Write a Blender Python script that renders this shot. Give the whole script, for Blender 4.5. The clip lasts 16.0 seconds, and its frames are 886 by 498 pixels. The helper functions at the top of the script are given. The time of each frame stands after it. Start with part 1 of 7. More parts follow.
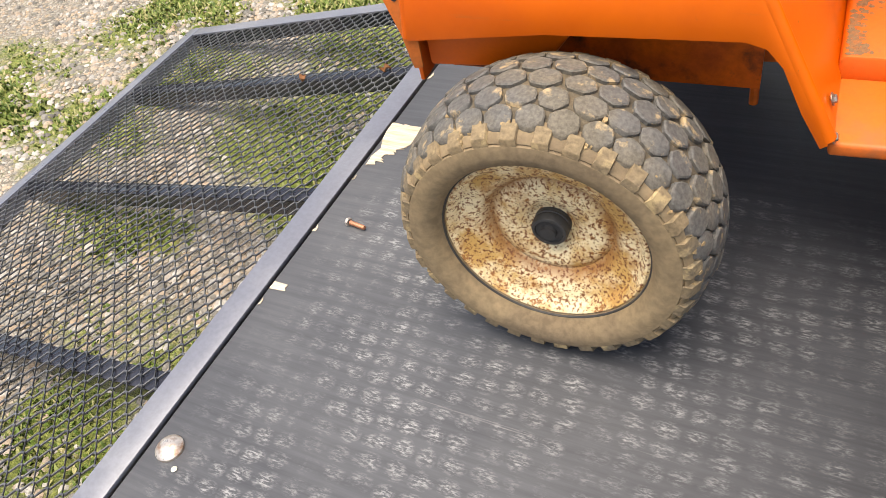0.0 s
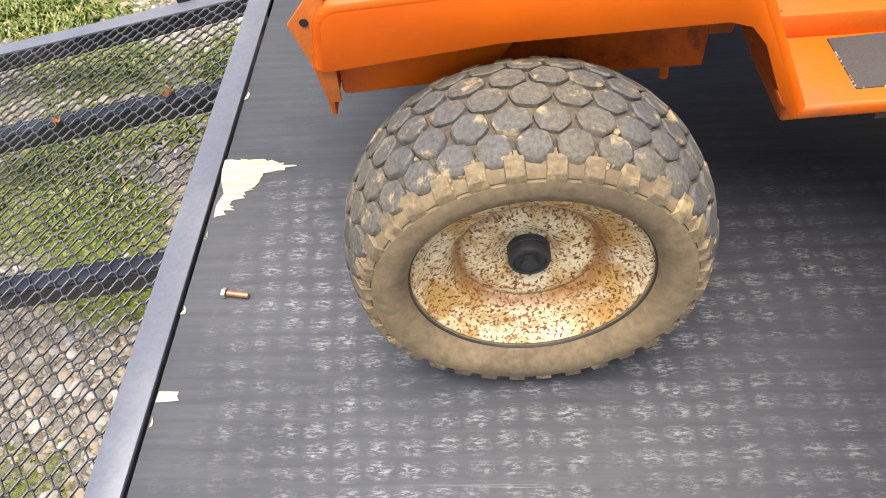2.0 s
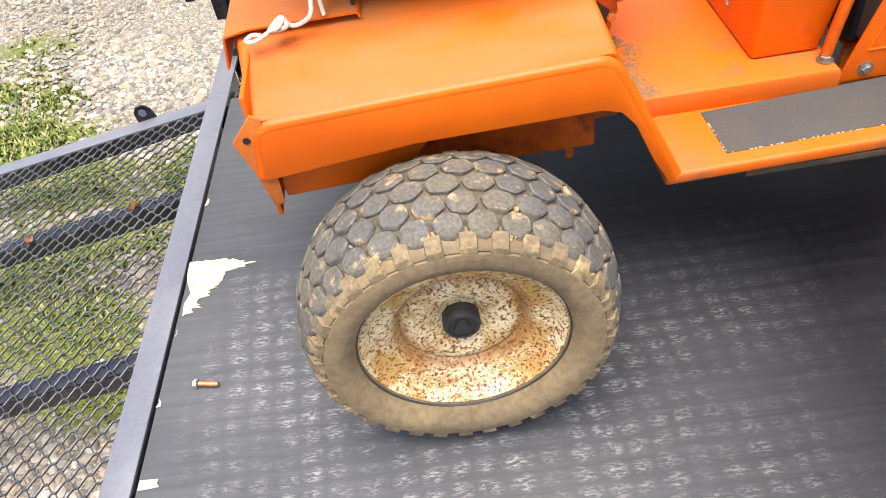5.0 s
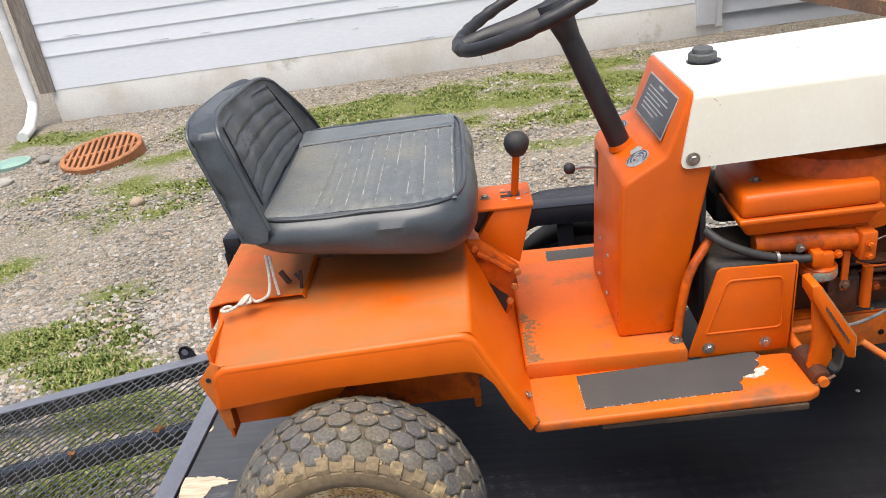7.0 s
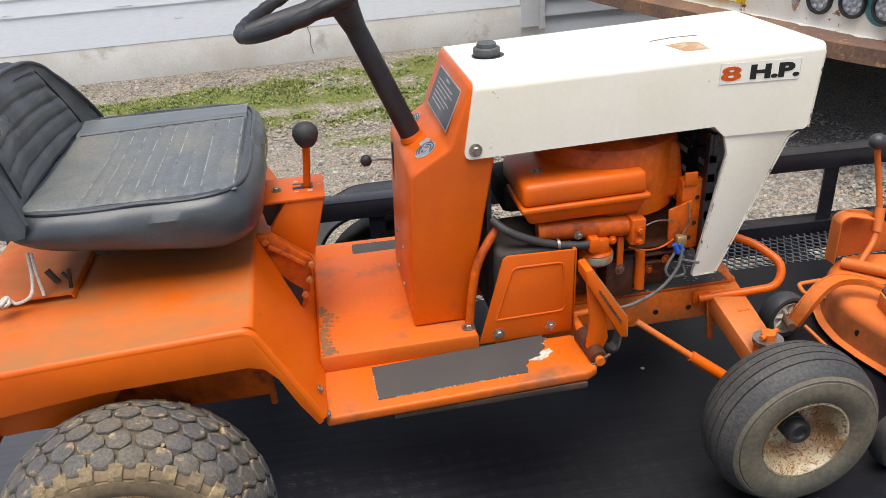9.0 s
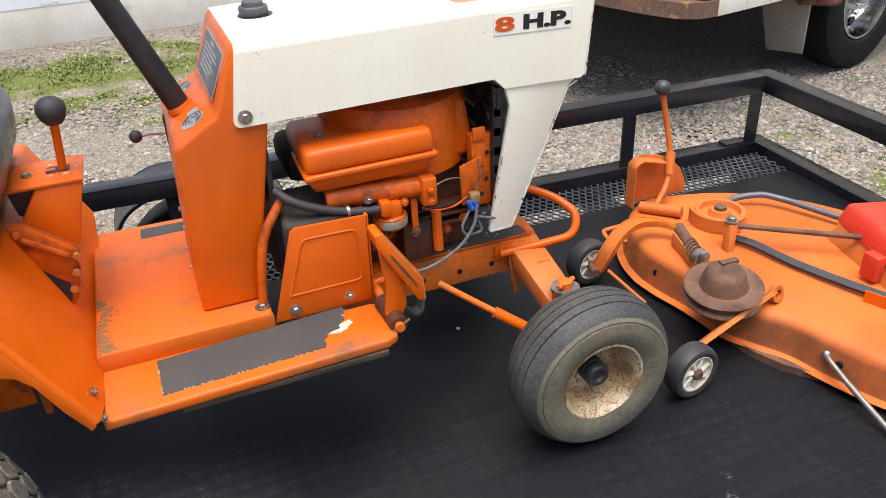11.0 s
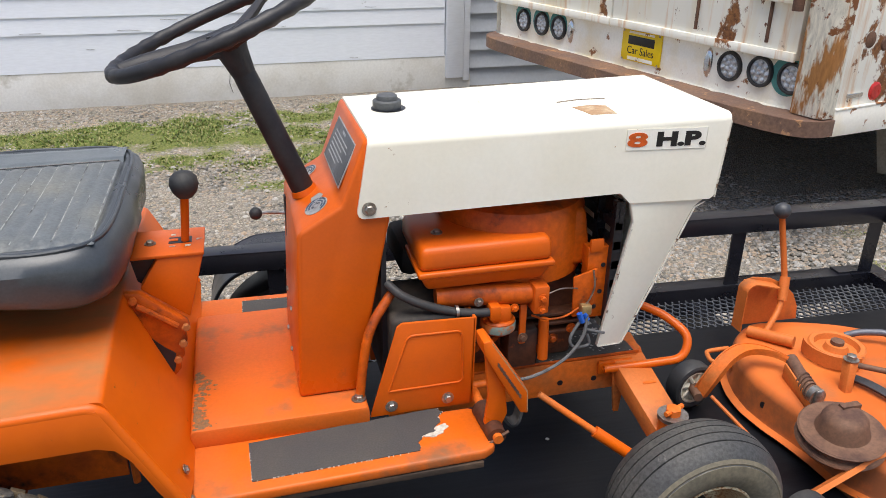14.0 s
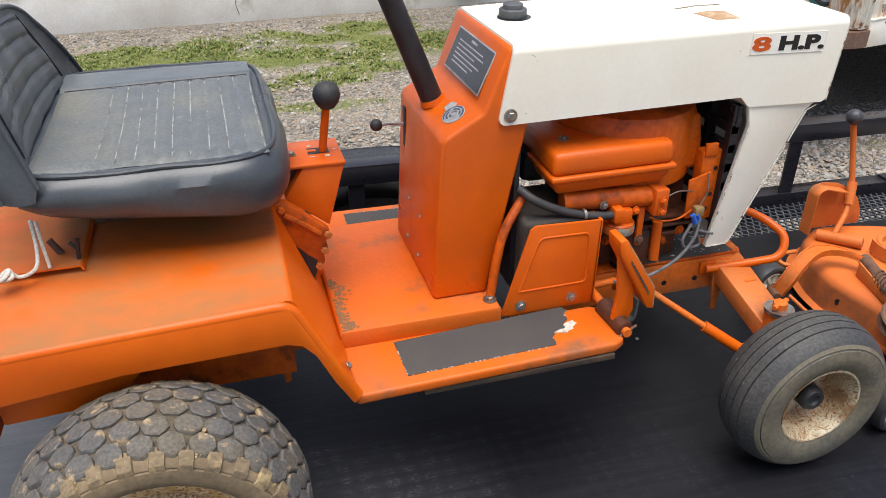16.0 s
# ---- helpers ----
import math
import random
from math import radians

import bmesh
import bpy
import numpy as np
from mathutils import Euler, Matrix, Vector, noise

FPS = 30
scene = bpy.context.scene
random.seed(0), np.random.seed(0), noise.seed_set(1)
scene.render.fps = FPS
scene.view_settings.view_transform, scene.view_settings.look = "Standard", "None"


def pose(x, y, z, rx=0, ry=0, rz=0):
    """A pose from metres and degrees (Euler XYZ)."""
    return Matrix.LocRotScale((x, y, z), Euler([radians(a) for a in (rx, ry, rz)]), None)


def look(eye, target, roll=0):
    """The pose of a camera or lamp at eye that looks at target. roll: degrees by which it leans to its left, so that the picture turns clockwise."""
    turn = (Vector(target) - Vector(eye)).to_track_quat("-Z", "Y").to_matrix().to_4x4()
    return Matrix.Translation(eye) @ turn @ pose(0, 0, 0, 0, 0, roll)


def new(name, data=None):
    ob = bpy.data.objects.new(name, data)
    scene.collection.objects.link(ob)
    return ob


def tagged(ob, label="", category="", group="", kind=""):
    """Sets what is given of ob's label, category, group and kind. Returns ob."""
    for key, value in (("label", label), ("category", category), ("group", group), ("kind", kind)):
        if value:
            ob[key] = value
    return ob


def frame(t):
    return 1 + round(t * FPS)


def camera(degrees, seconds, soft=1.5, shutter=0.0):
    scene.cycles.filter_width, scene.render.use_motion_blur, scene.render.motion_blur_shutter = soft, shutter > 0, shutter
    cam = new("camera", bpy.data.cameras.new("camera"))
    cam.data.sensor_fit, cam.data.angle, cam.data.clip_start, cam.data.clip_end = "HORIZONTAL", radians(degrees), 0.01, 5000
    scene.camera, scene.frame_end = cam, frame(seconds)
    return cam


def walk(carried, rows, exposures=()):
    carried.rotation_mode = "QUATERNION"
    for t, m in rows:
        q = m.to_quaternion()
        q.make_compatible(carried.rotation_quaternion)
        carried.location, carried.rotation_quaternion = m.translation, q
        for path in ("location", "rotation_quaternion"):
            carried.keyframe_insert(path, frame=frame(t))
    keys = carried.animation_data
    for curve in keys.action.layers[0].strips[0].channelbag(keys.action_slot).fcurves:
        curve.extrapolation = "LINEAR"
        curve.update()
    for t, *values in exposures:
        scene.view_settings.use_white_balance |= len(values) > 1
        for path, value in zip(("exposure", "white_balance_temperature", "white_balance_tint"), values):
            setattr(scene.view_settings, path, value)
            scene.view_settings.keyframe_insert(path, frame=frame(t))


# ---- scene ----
cam = camera(59.6, 16.0, soft=0.5)
SCALE = 0.8  # drawing units to metres
PATH = [
    (0, (0.311, -1.128, 1.01), (-0.458, 0.061, -0.402), -14.3),
    (0.5, (0.17, -1.024, 0.968), (-0.366, 0.153, -0.558), -11.9),
    (1, (-0.031, -1.024, 0.976), (-0.171, 0.215, -0.587), -4.2),
    (1.5, (-0.11, -1.035, 0.983), (-0.265, 0.212, -0.573), -4.6),
    (2, (-0.039, -1.0, 0.987), (-0.129, 0.27, -0.556), -6.5),
    (2.5, (-0.024, -0.975, 1.005), (-0.14, 0.31, -0.523), -8.5),
    (3, (-0.049, -0.995, 1.002), (-0.201, 0.278, -0.534), -8.1),
    (3.2, (-0.052, -0.998, 1.002), (-0.213, 0.276, -0.531), -8.7),
    (5.3, (0.055, -1.153, 1.123), (0.069, 0.345, -0.203), -8.7),
    (5.5, (0.101, -1.198, 1.171), (0.053, 0.42, -0.004), -10.4),
    (6, (0.239, -1.34, 1.229), (0.081, 0.378, 0.217), -7.9),
    (6.5, (0.295, -1.392, 1.254), (0.146, 0.375, 0.327), -8.2),
    (7, (0.308, -1.411, 1.27), (0.191, 0.382, 0.392), -8.1),
    (7.5, (0.31, -1.418, 1.273), (0.177, 0.382, 0.411), -8.8),
    (8, (0.331, -1.43, 1.272), (0.265, 0.373, 0.409), -7.3),
    (8.5, (0.378, -1.415, 1.261), (0.528, 0.361, 0.354), -5.3),
    (9, (0.419, -1.415, 1.244), (0.688, 0.341, 0.324), -3.7),
    (9.5, (0.435, -1.428, 1.233), (0.726, 0.311, 0.288), -2.4),
    (10, (0.489, -1.415, 1.217), (0.991, 0.25, 0.229), -2.6),
    (10.2, (0.509, -1.425, 1.215), (1.07, 0.218, 0.224), -3.2),
    (12.3, (0.574, -1.299, 1.181), (1.247, 0.288, 0.168), -1.1),
    (12.5, (0.575, -1.293, 1.186), (1.264, 0.353, 0.283), -0.9),
    (13, (0.565, -1.315, 1.206), (1.197, 0.388, 0.368), -0.5),
    (13.5, (0.544, -1.316, 1.21), (1.125, 0.396, 0.356), 0.1),
    (14, (0.5, -1.315, 1.228), (0.972, 0.447, 0.407), 0.7),
    (14.5, (0.498, -1.322, 1.217), (0.941, 0.406, 0.312), 0.6),
    (15, (0.494, -1.337, 1.201), (0.917, 0.388, 0.28), -0.3),
    (15.5, (0.42, -1.32, 1.184), (0.774, 0.39, 0.211), -1.6),
    (16, (0.2, -1.309, 1.219), (0.695, 0.356, 0.228), 0.2),
]
EXPOSURES = [(0, 1.2, 7300, 10), (0.5, 1.2, 6900, 10), (1.0, 1.18, 6900, 10), (1.6, 1.18, 6900, 10), (2.5, 1.36, 6900, 10), (3.2, 1.36, 6900, 10), (5.3, 1.45, 6900, 10), (5.6, 1.40, 6800, 10), (6.2, 1.08, 6850, 10), (7, 0.80, 6750, 10), (8, 0.60, 6650, 10), (9, 0.58, 6650, 10), (10.2, 0.72, 6650, 10), (12.5, 0.90, 6500, 10), (13.5, 0.60, 6500, 10), (15, 0.52, 6500, 10), (16, 0.62, 6500, 10)]
walk(cam, [(t, look(SCALE * Vector(eye), SCALE * Vector(target), roll)) for t, eye, target, roll in PATH], EXPOSURES)
# ==== world
world = bpy.data.worlds.new("sky")
scene.world = world
world.use_nodes = True
sky = world.node_tree.nodes.new("ShaderNodeTexSky")
sky.sky_type, sky.sun_disc = "NISHITA", False
sky.sun_elevation, sky.sun_rotation = radians(78), radians(200)
sky.air_density, sky.dust_density = 1.0, 3.0
world.node_tree.links.new(sky.outputs[0], world.node_tree.nodes["Background"].inputs[0])
world.node_tree.nodes["Background"].inputs[1].default_value = 0.115
sun_data = bpy.data.lights.new("sun", "SUN")
sun_data.energy, sun_data.angle, sun_data.color = 2.9, radians(50), (1.0, 0.965, 0.91)
sun = new("sun", sun_data)
sun.matrix_world = look((0, 0, 6), (0.4, 1.25, 0))

# ---- mesh helpers


def to_mesh(name, bm, mat, smooth=True):
    me = bpy.data.meshes.new(name)
    bm.normal_update()
    bm.to_mesh(me)
    bm.free()
    me.materials.append(mat)
    if smooth:
        me.shade_smooth()
        me.set_sharp_from_angle(angle=radians(38))
    return me


def thing(name, label, category, group="", kind="", at=(0, 0, 0), turn=0.0):
    ob = new(name)
    ob.empty_display_size = 0.1
    ob.matrix_basis = pose(*at, 0, 0, turn)
    return tagged(ob, label, category, group, kind)


def part(name, bm, mat, parent=None, label="", smooth=True):
    ob = new(name, to_mesh(name, bm, mat, smooth))
    ob.parent = parent
    return tagged(ob, label)


def solid(name, bm, mat, label, category, group="", kind="", smooth=True):
    ob = new(name, to_mesh(name, bm, mat, smooth))
    return tagged(ob, label, category, group, kind)


def bevelled(bm, width, segments=2):
    if width > 0:
        edges = [e for e in bm.edges if len(e.link_faces) == 2 and e.calc_face_angle(0) > 0.5]
        bmesh.ops.bevel(bm, geom=edges, offset=width, segments=segments, profile=0.5, affect="EDGES", clamp_overlap=True)
    return bm


def box(x0, x1, y0, y1, z0, z1, bevel=0.0, segments=2):
    bm = bmesh.new()
    bmesh.ops.create_cube(bm, size=1)
    for v in bm.verts:
        v.co = Vector(((x0 + x1) / 2 + v.co.x * (x1 - x0), (y0 + y1) / 2 + v.co.y * (y1 - y0), (z0 + z1) / 2 + v.co.z * (z1 - z0)))
    return bevelled(bm, bevel, segments)


def prism(points, depth, m=None, bevel=0.0, segments=2):
    """A polygon in x and y, pushed along z from 0 to depth, then moved by m."""
    bm = bmesh.new()
    low = [bm.verts.new((x, y, 0)) for x, y in points]
    high = [bm.verts.new((x, y, depth)) for x, y in points]
    n = len(points)
    bm.faces.new(low[::-1])
    bm.faces.new(high)
    for i in range(n):
        bm.faces.new((low[i], low[(i + 1) % n], high[(i + 1) % n], high[i]))
    bmesh.ops.recalc_face_normals(bm, faces=bm.faces)
    bevelled(bm, bevel, segments)
    if m is not None:
        bm.transform(m)
    return bm


XZ = Matrix(((1, 0, 0, 0), (0, 0, 1, 0), (0, 1, 0, 0), (0, 0, 0, 1)))  # profile in x, z; depth along +y
YZ = Matrix(((0, 0, 1, 0), (1, 0, 0, 0), (0, 1, 0, 0), (0, 0, 0, 1)))  # profile in y, z; depth along +x


def side(points, y0, y1, bevel=0.0, segments=2):
    """A profile in x and z, from y0 to y1."""
    bm = prism(points, y1 - y0, Matrix.Translation((0, y0, 0)) @ XZ, bevel, segments)
    bmesh.ops.recalc_face_normals(bm, faces=bm.faces)
    return bm


def cross(points, x0, x1, bevel=0.0, segments=2):
    """A profile in y and z, from x0 to x1."""
    bm = prism(points, x1 - x0, Matrix.Translation((x0, 0, 0)) @ YZ, bevel, segments)
    bmesh.ops.recalc_face_normals(bm, faces=bm.faces)
    return bm


def hull(corners, bevel=0.0, segments=2):
    """A closed solid round its eight corners: four below, four above, in the same turn."""
    bm = bmesh.new()
    v = [bm.verts.new(c) for c in corners]
    for f in ((3, 2, 1, 0), (4, 5, 6, 7), (0, 1, 5, 4), (1, 2, 6, 5), (2, 3, 7, 6), (3, 0, 4, 7)):
        bm.faces.new([v[i] for i in f])
    bmesh.ops.recalc_face_normals(bm, faces=bm.faces)
    return bevelled(bm, bevel, segments)


def lathe(profile, segments=32, m=None, closed=False):
    """A profile of (radius, height) turned round z."""
    bm = bmesh.new()
    rings = []
    for r, z in profile:
        if r < 1e-6:
            rings.append([bm.verts.new((0, 0, z))] * segments)
        else:
            rings.append([bm.verts.new((r * math.cos(2 * math.pi * k / segments), r * math.sin(2 * math.pi * k / segments), z)) for k in range(segments)])
    pairs = list(zip(rings, rings[1:])) + ([(rings[-1], rings[0])] if closed else [])
    for a, b in pairs:
        for k in range(segments):
            q = []
            for v in (a[k], a[(k + 1) % segments], b[(k + 1) % segments], b[k]):
                if v not in q:
                    q.append(v)
            if len(q) > 2:
                bm.faces.new(q)
    if not closed:
        for ring in (rings[0], rings[-1]):
            if len(set(ring)) > 2:
                bm.faces.new(ring)
    bmesh.ops.recalc_face_normals(bm, faces=bm.faces)
    if m is not None:
        bm.transform(m)
    return bm


AXLE = Euler((radians(90), 0, 0)).to_matrix().to_4x4()  # turns z to -y


def smooth_path(points, steps=6):
    pts = [Vector(p) for p in points]
    out = []
    for i in range(len(pts) - 1):
        p0, p1, p2, p3 = pts[max(i - 1, 0)], pts[i], pts[i + 1], pts[min(i + 2, len(pts) - 1)]
        for k in range(steps):
            t = k / steps
            out.append(0.5 * (2 * p1 + (p2 - p0) * t + (2 * p0 - 5 * p1 + 4 * p2 - p3) * t * t + (3 * p1 - p0 - 3 * p2 + p3) * t ** 3))
    return out + [pts[-1]]


def rounded_path(points, radius, steps=5):
    """A polyline whose corners are rounded."""
    pts = [Vector(p) for p in points]
    out = [pts[0]]
    for a, b, c in zip(pts, pts[1:], pts[2:]):
        u, w = (a - b).normalized(), (c - b).normalized()
        d = min(radius, (a - b).length * 0.48, (c - b).length * 0.48)
        p, q = b + u * d, b + w * d
        for k in range(steps + 1):
            t = k / steps
            out.append(p * (1 - t) ** 2 + b * 2 * t * (1 - t) + q * t * t)
    return out + [pts[-1]]


def tube(points, radius, segments=10, closed=False, flat=1.0):
    """A round bar along a path; radius may be one number or one for each point."""
    pts = [Vector(p) for p in points]
    n = len(pts)
    bm = bmesh.new()
    rings, up = [], None
    for i, p in enumerate(pts):
        a, b = (pts[i - 1], pts[(i + 1) % n]) if closed else (pts[max(i - 1, 0)], pts[min(i + 1, n - 1)])
        d = (b - a).normalized()
        if up is None:
            up = d.orthogonal().normalized()
        up = (up - d * up.dot(d)).normalized()
        w = d.cross(up)
        r = radius[i] if isinstance(radius, (list, tuple)) else radius
        rings.append([bm.verts.new(p + r * (math.cos(2 * math.pi * k / segments) * up + flat * math.sin(2 * math.pi * k / segments) * w)) for k in range(segments)])
    for i in range(n if closed else n - 1):
        a, b = rings[i], rings[(i + 1) % n]
        for k in range(segments):
            bm.faces.new((a[k], a[(k + 1) % segments], b[(k + 1) % segments], b[k]))
    if not closed:
        bm.faces.new(rings[0][::-1])
        bm.faces.new(rings[-1])
    bmesh.ops.recalc_face_normals(bm, faces=bm.faces)
    return bm


def strap(points, width, thick, across=(0, 1, 0)):
    """A flat bar along a path; across: the way of its width."""
    pts = [Vector(p) for p in points]
    bm = bmesh.new()
    c = Vector(across).normalized()
    rings = []
    for i, p in enumerate(pts):
        d = (pts[min(i + 1, len(pts) - 1)] - pts[max(i - 1, 0)]).normalized()
        n = d.cross(c).normalized()
        rings.append([bm.verts.new(p + s * c * width / 2 + q * n * thick / 2) for s, q in ((-1, -1), (1, -1), (1, 1), (-1, 1))])
    for a, b in zip(rings, rings[1:]):
        for k in range(4):
            bm.faces.new((a[k], a[(k + 1) % 4], b[(k + 1) % 4], b[k]))
    bm.faces.new(rings[0][::-1])
    bm.faces.new(rings[-1])
    bmesh.ops.recalc_face_normals(bm, faces=bm.faces)
    return bm


def join(*meshes):
    out = bmesh.new()
    for bm in meshes:
        me = bpy.data.meshes.new("tmp")
        bm.to_mesh(me)
        bm.free()
        out.from_mesh(me)
        bpy.data.meshes.remove(me)
    return out


def moved(bm, m):
    bm.transform(m)
    return bm


def ball(centre, radius, squash=1.0, u=16, v=10):
    bm = bmesh.new()
    bmesh.ops.create_uvsphere(bm, u_segments=u, v_segments=v, radius=radius)
    return moved(bm, Matrix.Translation(centre) @ Matrix.Diagonal((1, 1, squash, 1)))


def bolt_head(centre, way, radius=0.008, height=0.006, washer=True):
    """A hexagon head with a washer, pointing along way."""
    profile = [(0, 0), (radius * 1.55, 0), (radius * 1.55, 0.0018), (0, 0.0018)]
    m = Matrix.Translation(centre) @ Vector(way).to_track_quat("Z", "Y").to_matrix().to_4x4()
    head = lathe([(0, 0.0018), (radius, 0.0018), (radius, height), (radius * 0.8, height + 0.0015), (0, height + 0.0015)], 6)
    return moved(join(head, lathe(profile, 18)) if washer else head, m)


# ---- materials


def nodes_of(name):
    mat = bpy.data.materials.new(name)
    mat.use_nodes = True
    nt = mat.node_tree
    return mat, nt, nt.nodes["Principled BSDF"]


def noise_node(nt, scale, detail=4.0, rough=0.55, stretch=None, seed=0.0):
    tc = nt.nodes.new("ShaderNodeTexCoord")
    mp = nt.nodes.new("ShaderNodeMapping")
    mp.inputs["Location"].default_value = (seed, seed * 0.7, seed * 1.3)
    mp.inputs["Scale"].default_value = stretch or (1, 1, 1)
    n = nt.nodes.new("ShaderNodeTexNoise")
    n.inputs["Scale"].default_value, n.inputs["Detail"].default_value, n.inputs["Roughness"].default_value = scale, detail, rough
    nt.links.new(tc.outputs["Object"], mp.inputs[0])
    nt.links.new(mp.outputs[0], n.inputs["Vector"])
    return n


def ramp(nt, source, lo, hi, a=(0, 0, 0, 1), b=(1, 1, 1, 1)):
    r = nt.nodes.new("ShaderNodeValToRGB")
    r.color_ramp.elements[0].position, r.color_ramp.elements[1].position = lo, hi
    r.color_ramp.elements[0].color, r.color_ramp.elements[1].color = a, b
    nt.links.new(source, r.inputs[0])
    return r


def mix(nt, fac, a, b, blend="MIX"):
    m = nt.nodes.new("ShaderNodeMix")
    m.data_type, m.blend_type = "RGBA", blend
    for socket, value in ((m.inputs[0], fac), (m.inputs[6], a), (m.inputs[7], b)):
        if isinstance(value, bpy.types.NodeSocket):
            nt.links.new(value, socket)
        elif isinstance(value, (int, float)):
            socket.default_value = value
        else:
            socket.default_value = (*value, 1) if len(value) == 3 else value
    return m.outputs[2]


def bump(nt, bsdf, height, strength=0.3, distance=0.002, before=None):
    b = nt.nodes.new("ShaderNodeBump")
    b.inputs["Strength"].default_value, b.inputs["Distance"].default_value = strength, distance
    nt.links.new(height, b.inputs["Height"])
    if before is not None:
        nt.links.new(before.outputs[0], b.inputs["Normal"])
    nt.links.new(b.outputs[0], bsdf.inputs["Normal"])
    return b


def surface(name, base, rough=0.5, metal=0.0, second=None, spread=6.0, second_at=(0.45, 0.65), grain=60.0, grain_mix=0.25, bump_strength=0.15, bump_size=0.001,
            third=None, third_scale=25.0, third_at=(0.6, 0.68), stretch=None, rough_spread=0.12, seed=0.0, gloss=0.5):
    """Base colour with a broad second tone, a small-scale third tone (wear, rust spots), fine grain and relief."""
    mat, nt, bsdf = nodes_of(name)
    broad = noise_node(nt, spread, 5, 0.6, stretch, seed)
    fine = noise_node(nt, grain, 4, 0.6, stretch, seed + 3)
    second = second or tuple(c * 0.75 for c in base)
    col = mix(nt, ramp(nt, broad.outputs[0], *second_at).outputs[0], base, second)
    g = ramp(nt, fine.outputs[0], 0.35, 0.65, (1 - grain_mix,) * 3 + (1,), (1, 1, 1, 1))
    col = mix(nt, 1.0, col, g.outputs[0], "MULTIPLY")
    if third:
        spots = noise_node(nt, third_scale, 6, 0.65, None, seed + 7)
        col = mix(nt, ramp(nt, spots.outputs[0], *third_at).outputs[0], col, third)
    nt.links.new(col, bsdf.inputs["Base Color"])
    r = ramp(nt, broad.outputs[0], 0.3, 0.7, (max(rough - rough_spread, 0.02),) * 3 + (1,), (min(rough + rough_spread, 1),) * 3 + (1,))
    nt.links.new(r.outputs[0], bsdf.inputs["Roughness"])
    bsdf.inputs["Metallic"].default_value = metal
    bsdf.inputs["Specular IOR Level"].default_value = gloss
    if bump_strength:
        bump(nt, bsdf, fine.outputs[0], bump_strength, bump_size)
    return mat


ORANGE = (0.67, 0.112, 0.003)
orange_paint = surface("orange_paint", ORANGE, 0.36, second=(0.56, 0.096, 0.007), spread=5, grain=240, grain_mix=0.05, third=(0.30, 0.09, 0.028), third_scale=9, third_at=(0.66, 0.80), bump_strength=0.02, gloss=0.33)
floor_mat = surface("orange_floor_paint", (0.64, 0.118, 0.006), 0.5, second=(0.55, 0.125, 0.022), spread=6, second_at=(0.42, 0.66), grain=200, grain_mix=0.1, third=(0.24, 0.095, 0.04), third_scale=9, third_at=(0.57, 0.74), bump_strength=0.03, gloss=0.3)
orange_dusty = surface("orange_dusty", (0.72, 0.15, 0.015), 0.6, second=(0.42, 0.14, 0.04), spread=7, grain=120, grain_mix=0.2, third=(0.16, 0.08, 0.04), third_scale=14, third_at=(0.62, 0.75), bump_strength=0.1, gloss=0.28)
orange_engine = surface("orange_engine", (0.62, 0.108, 0.006), 0.42, second=(0.40, 0.066, 0.008), spread=14, grain=90, third=(0.03, 0.017, 0.011), third_scale=13, third_at=(0.55, 0.67), bump_strength=0.25, gloss=0.28)
# Block grease, darkened further for the shade between engine parts.
greasy_shaded_block = surface("greasy_shaded_block", (0.10, 0.032, 0.014), 0.6, second=(0.018, 0.012, 0.010), spread=12, grain=90, grain_mix=0.4, third=(0.36, 0.07, 0.012), third_scale=16, third_at=(0.62, 0.70), bump_strength=0.4)
orange_faded = surface("orange_faded", (0.60, 0.165, 0.036), 0.52, second=(0.52, 0.122, 0.018), spread=4.5, grain=220, grain_mix=0.12, third=(0.19, 0.08, 0.032), third_scale=7.5, third_at=(0.57, 0.76), bump_strength=0.03, gloss=0.28)
cream_paint = surface("cream_paint", (0.87, 0.84, 0.725), 0.36, second=(0.83, 0.79, 0.655), spread=4, grain=150, grain_mix=0.03, third=(0.30, 0.17, 0.07), third_scale=34, third_at=(0.685, 0.70), bump_strength=0.03)
seat_vinyl = surface("seat_vinyl", (0.050, 0.057, 0.065), 0.34, second=(0.074, 0.083, 0.092), spread=6, grain=260, grain_mix=0.2, third=(0.12, 0.12, 0.115), third_scale=60, third_at=(0.70, 0.78), bump_strength=0.14, bump_size=0.0008)
black_paint = surface("black_paint", (0.012, 0.012, 0.016), 0.35, second=(0.02, 0.02, 0.025), spread=8, grain=120, bump_strength=0.08)
black_rubber = surface("black_rubber", (0.028, 0.028, 0.03), 0.6, second=(0.05, 0.048, 0.045), spread=14, grain=150, bump_strength=0.2)
bare_steel = surface("bare_steel", (0.45, 0.43, 0.40), 0.38, 0.9, second=(0.3, 0.25, 0.2), spread=60, grain=200)
rust_steel = surface("rust_steel", (0.17, 0.085, 0.05), 0.75, 0.1, second=(0.10, 0.05, 0.035), spread=20, grain=120, bump_strength=0.4)


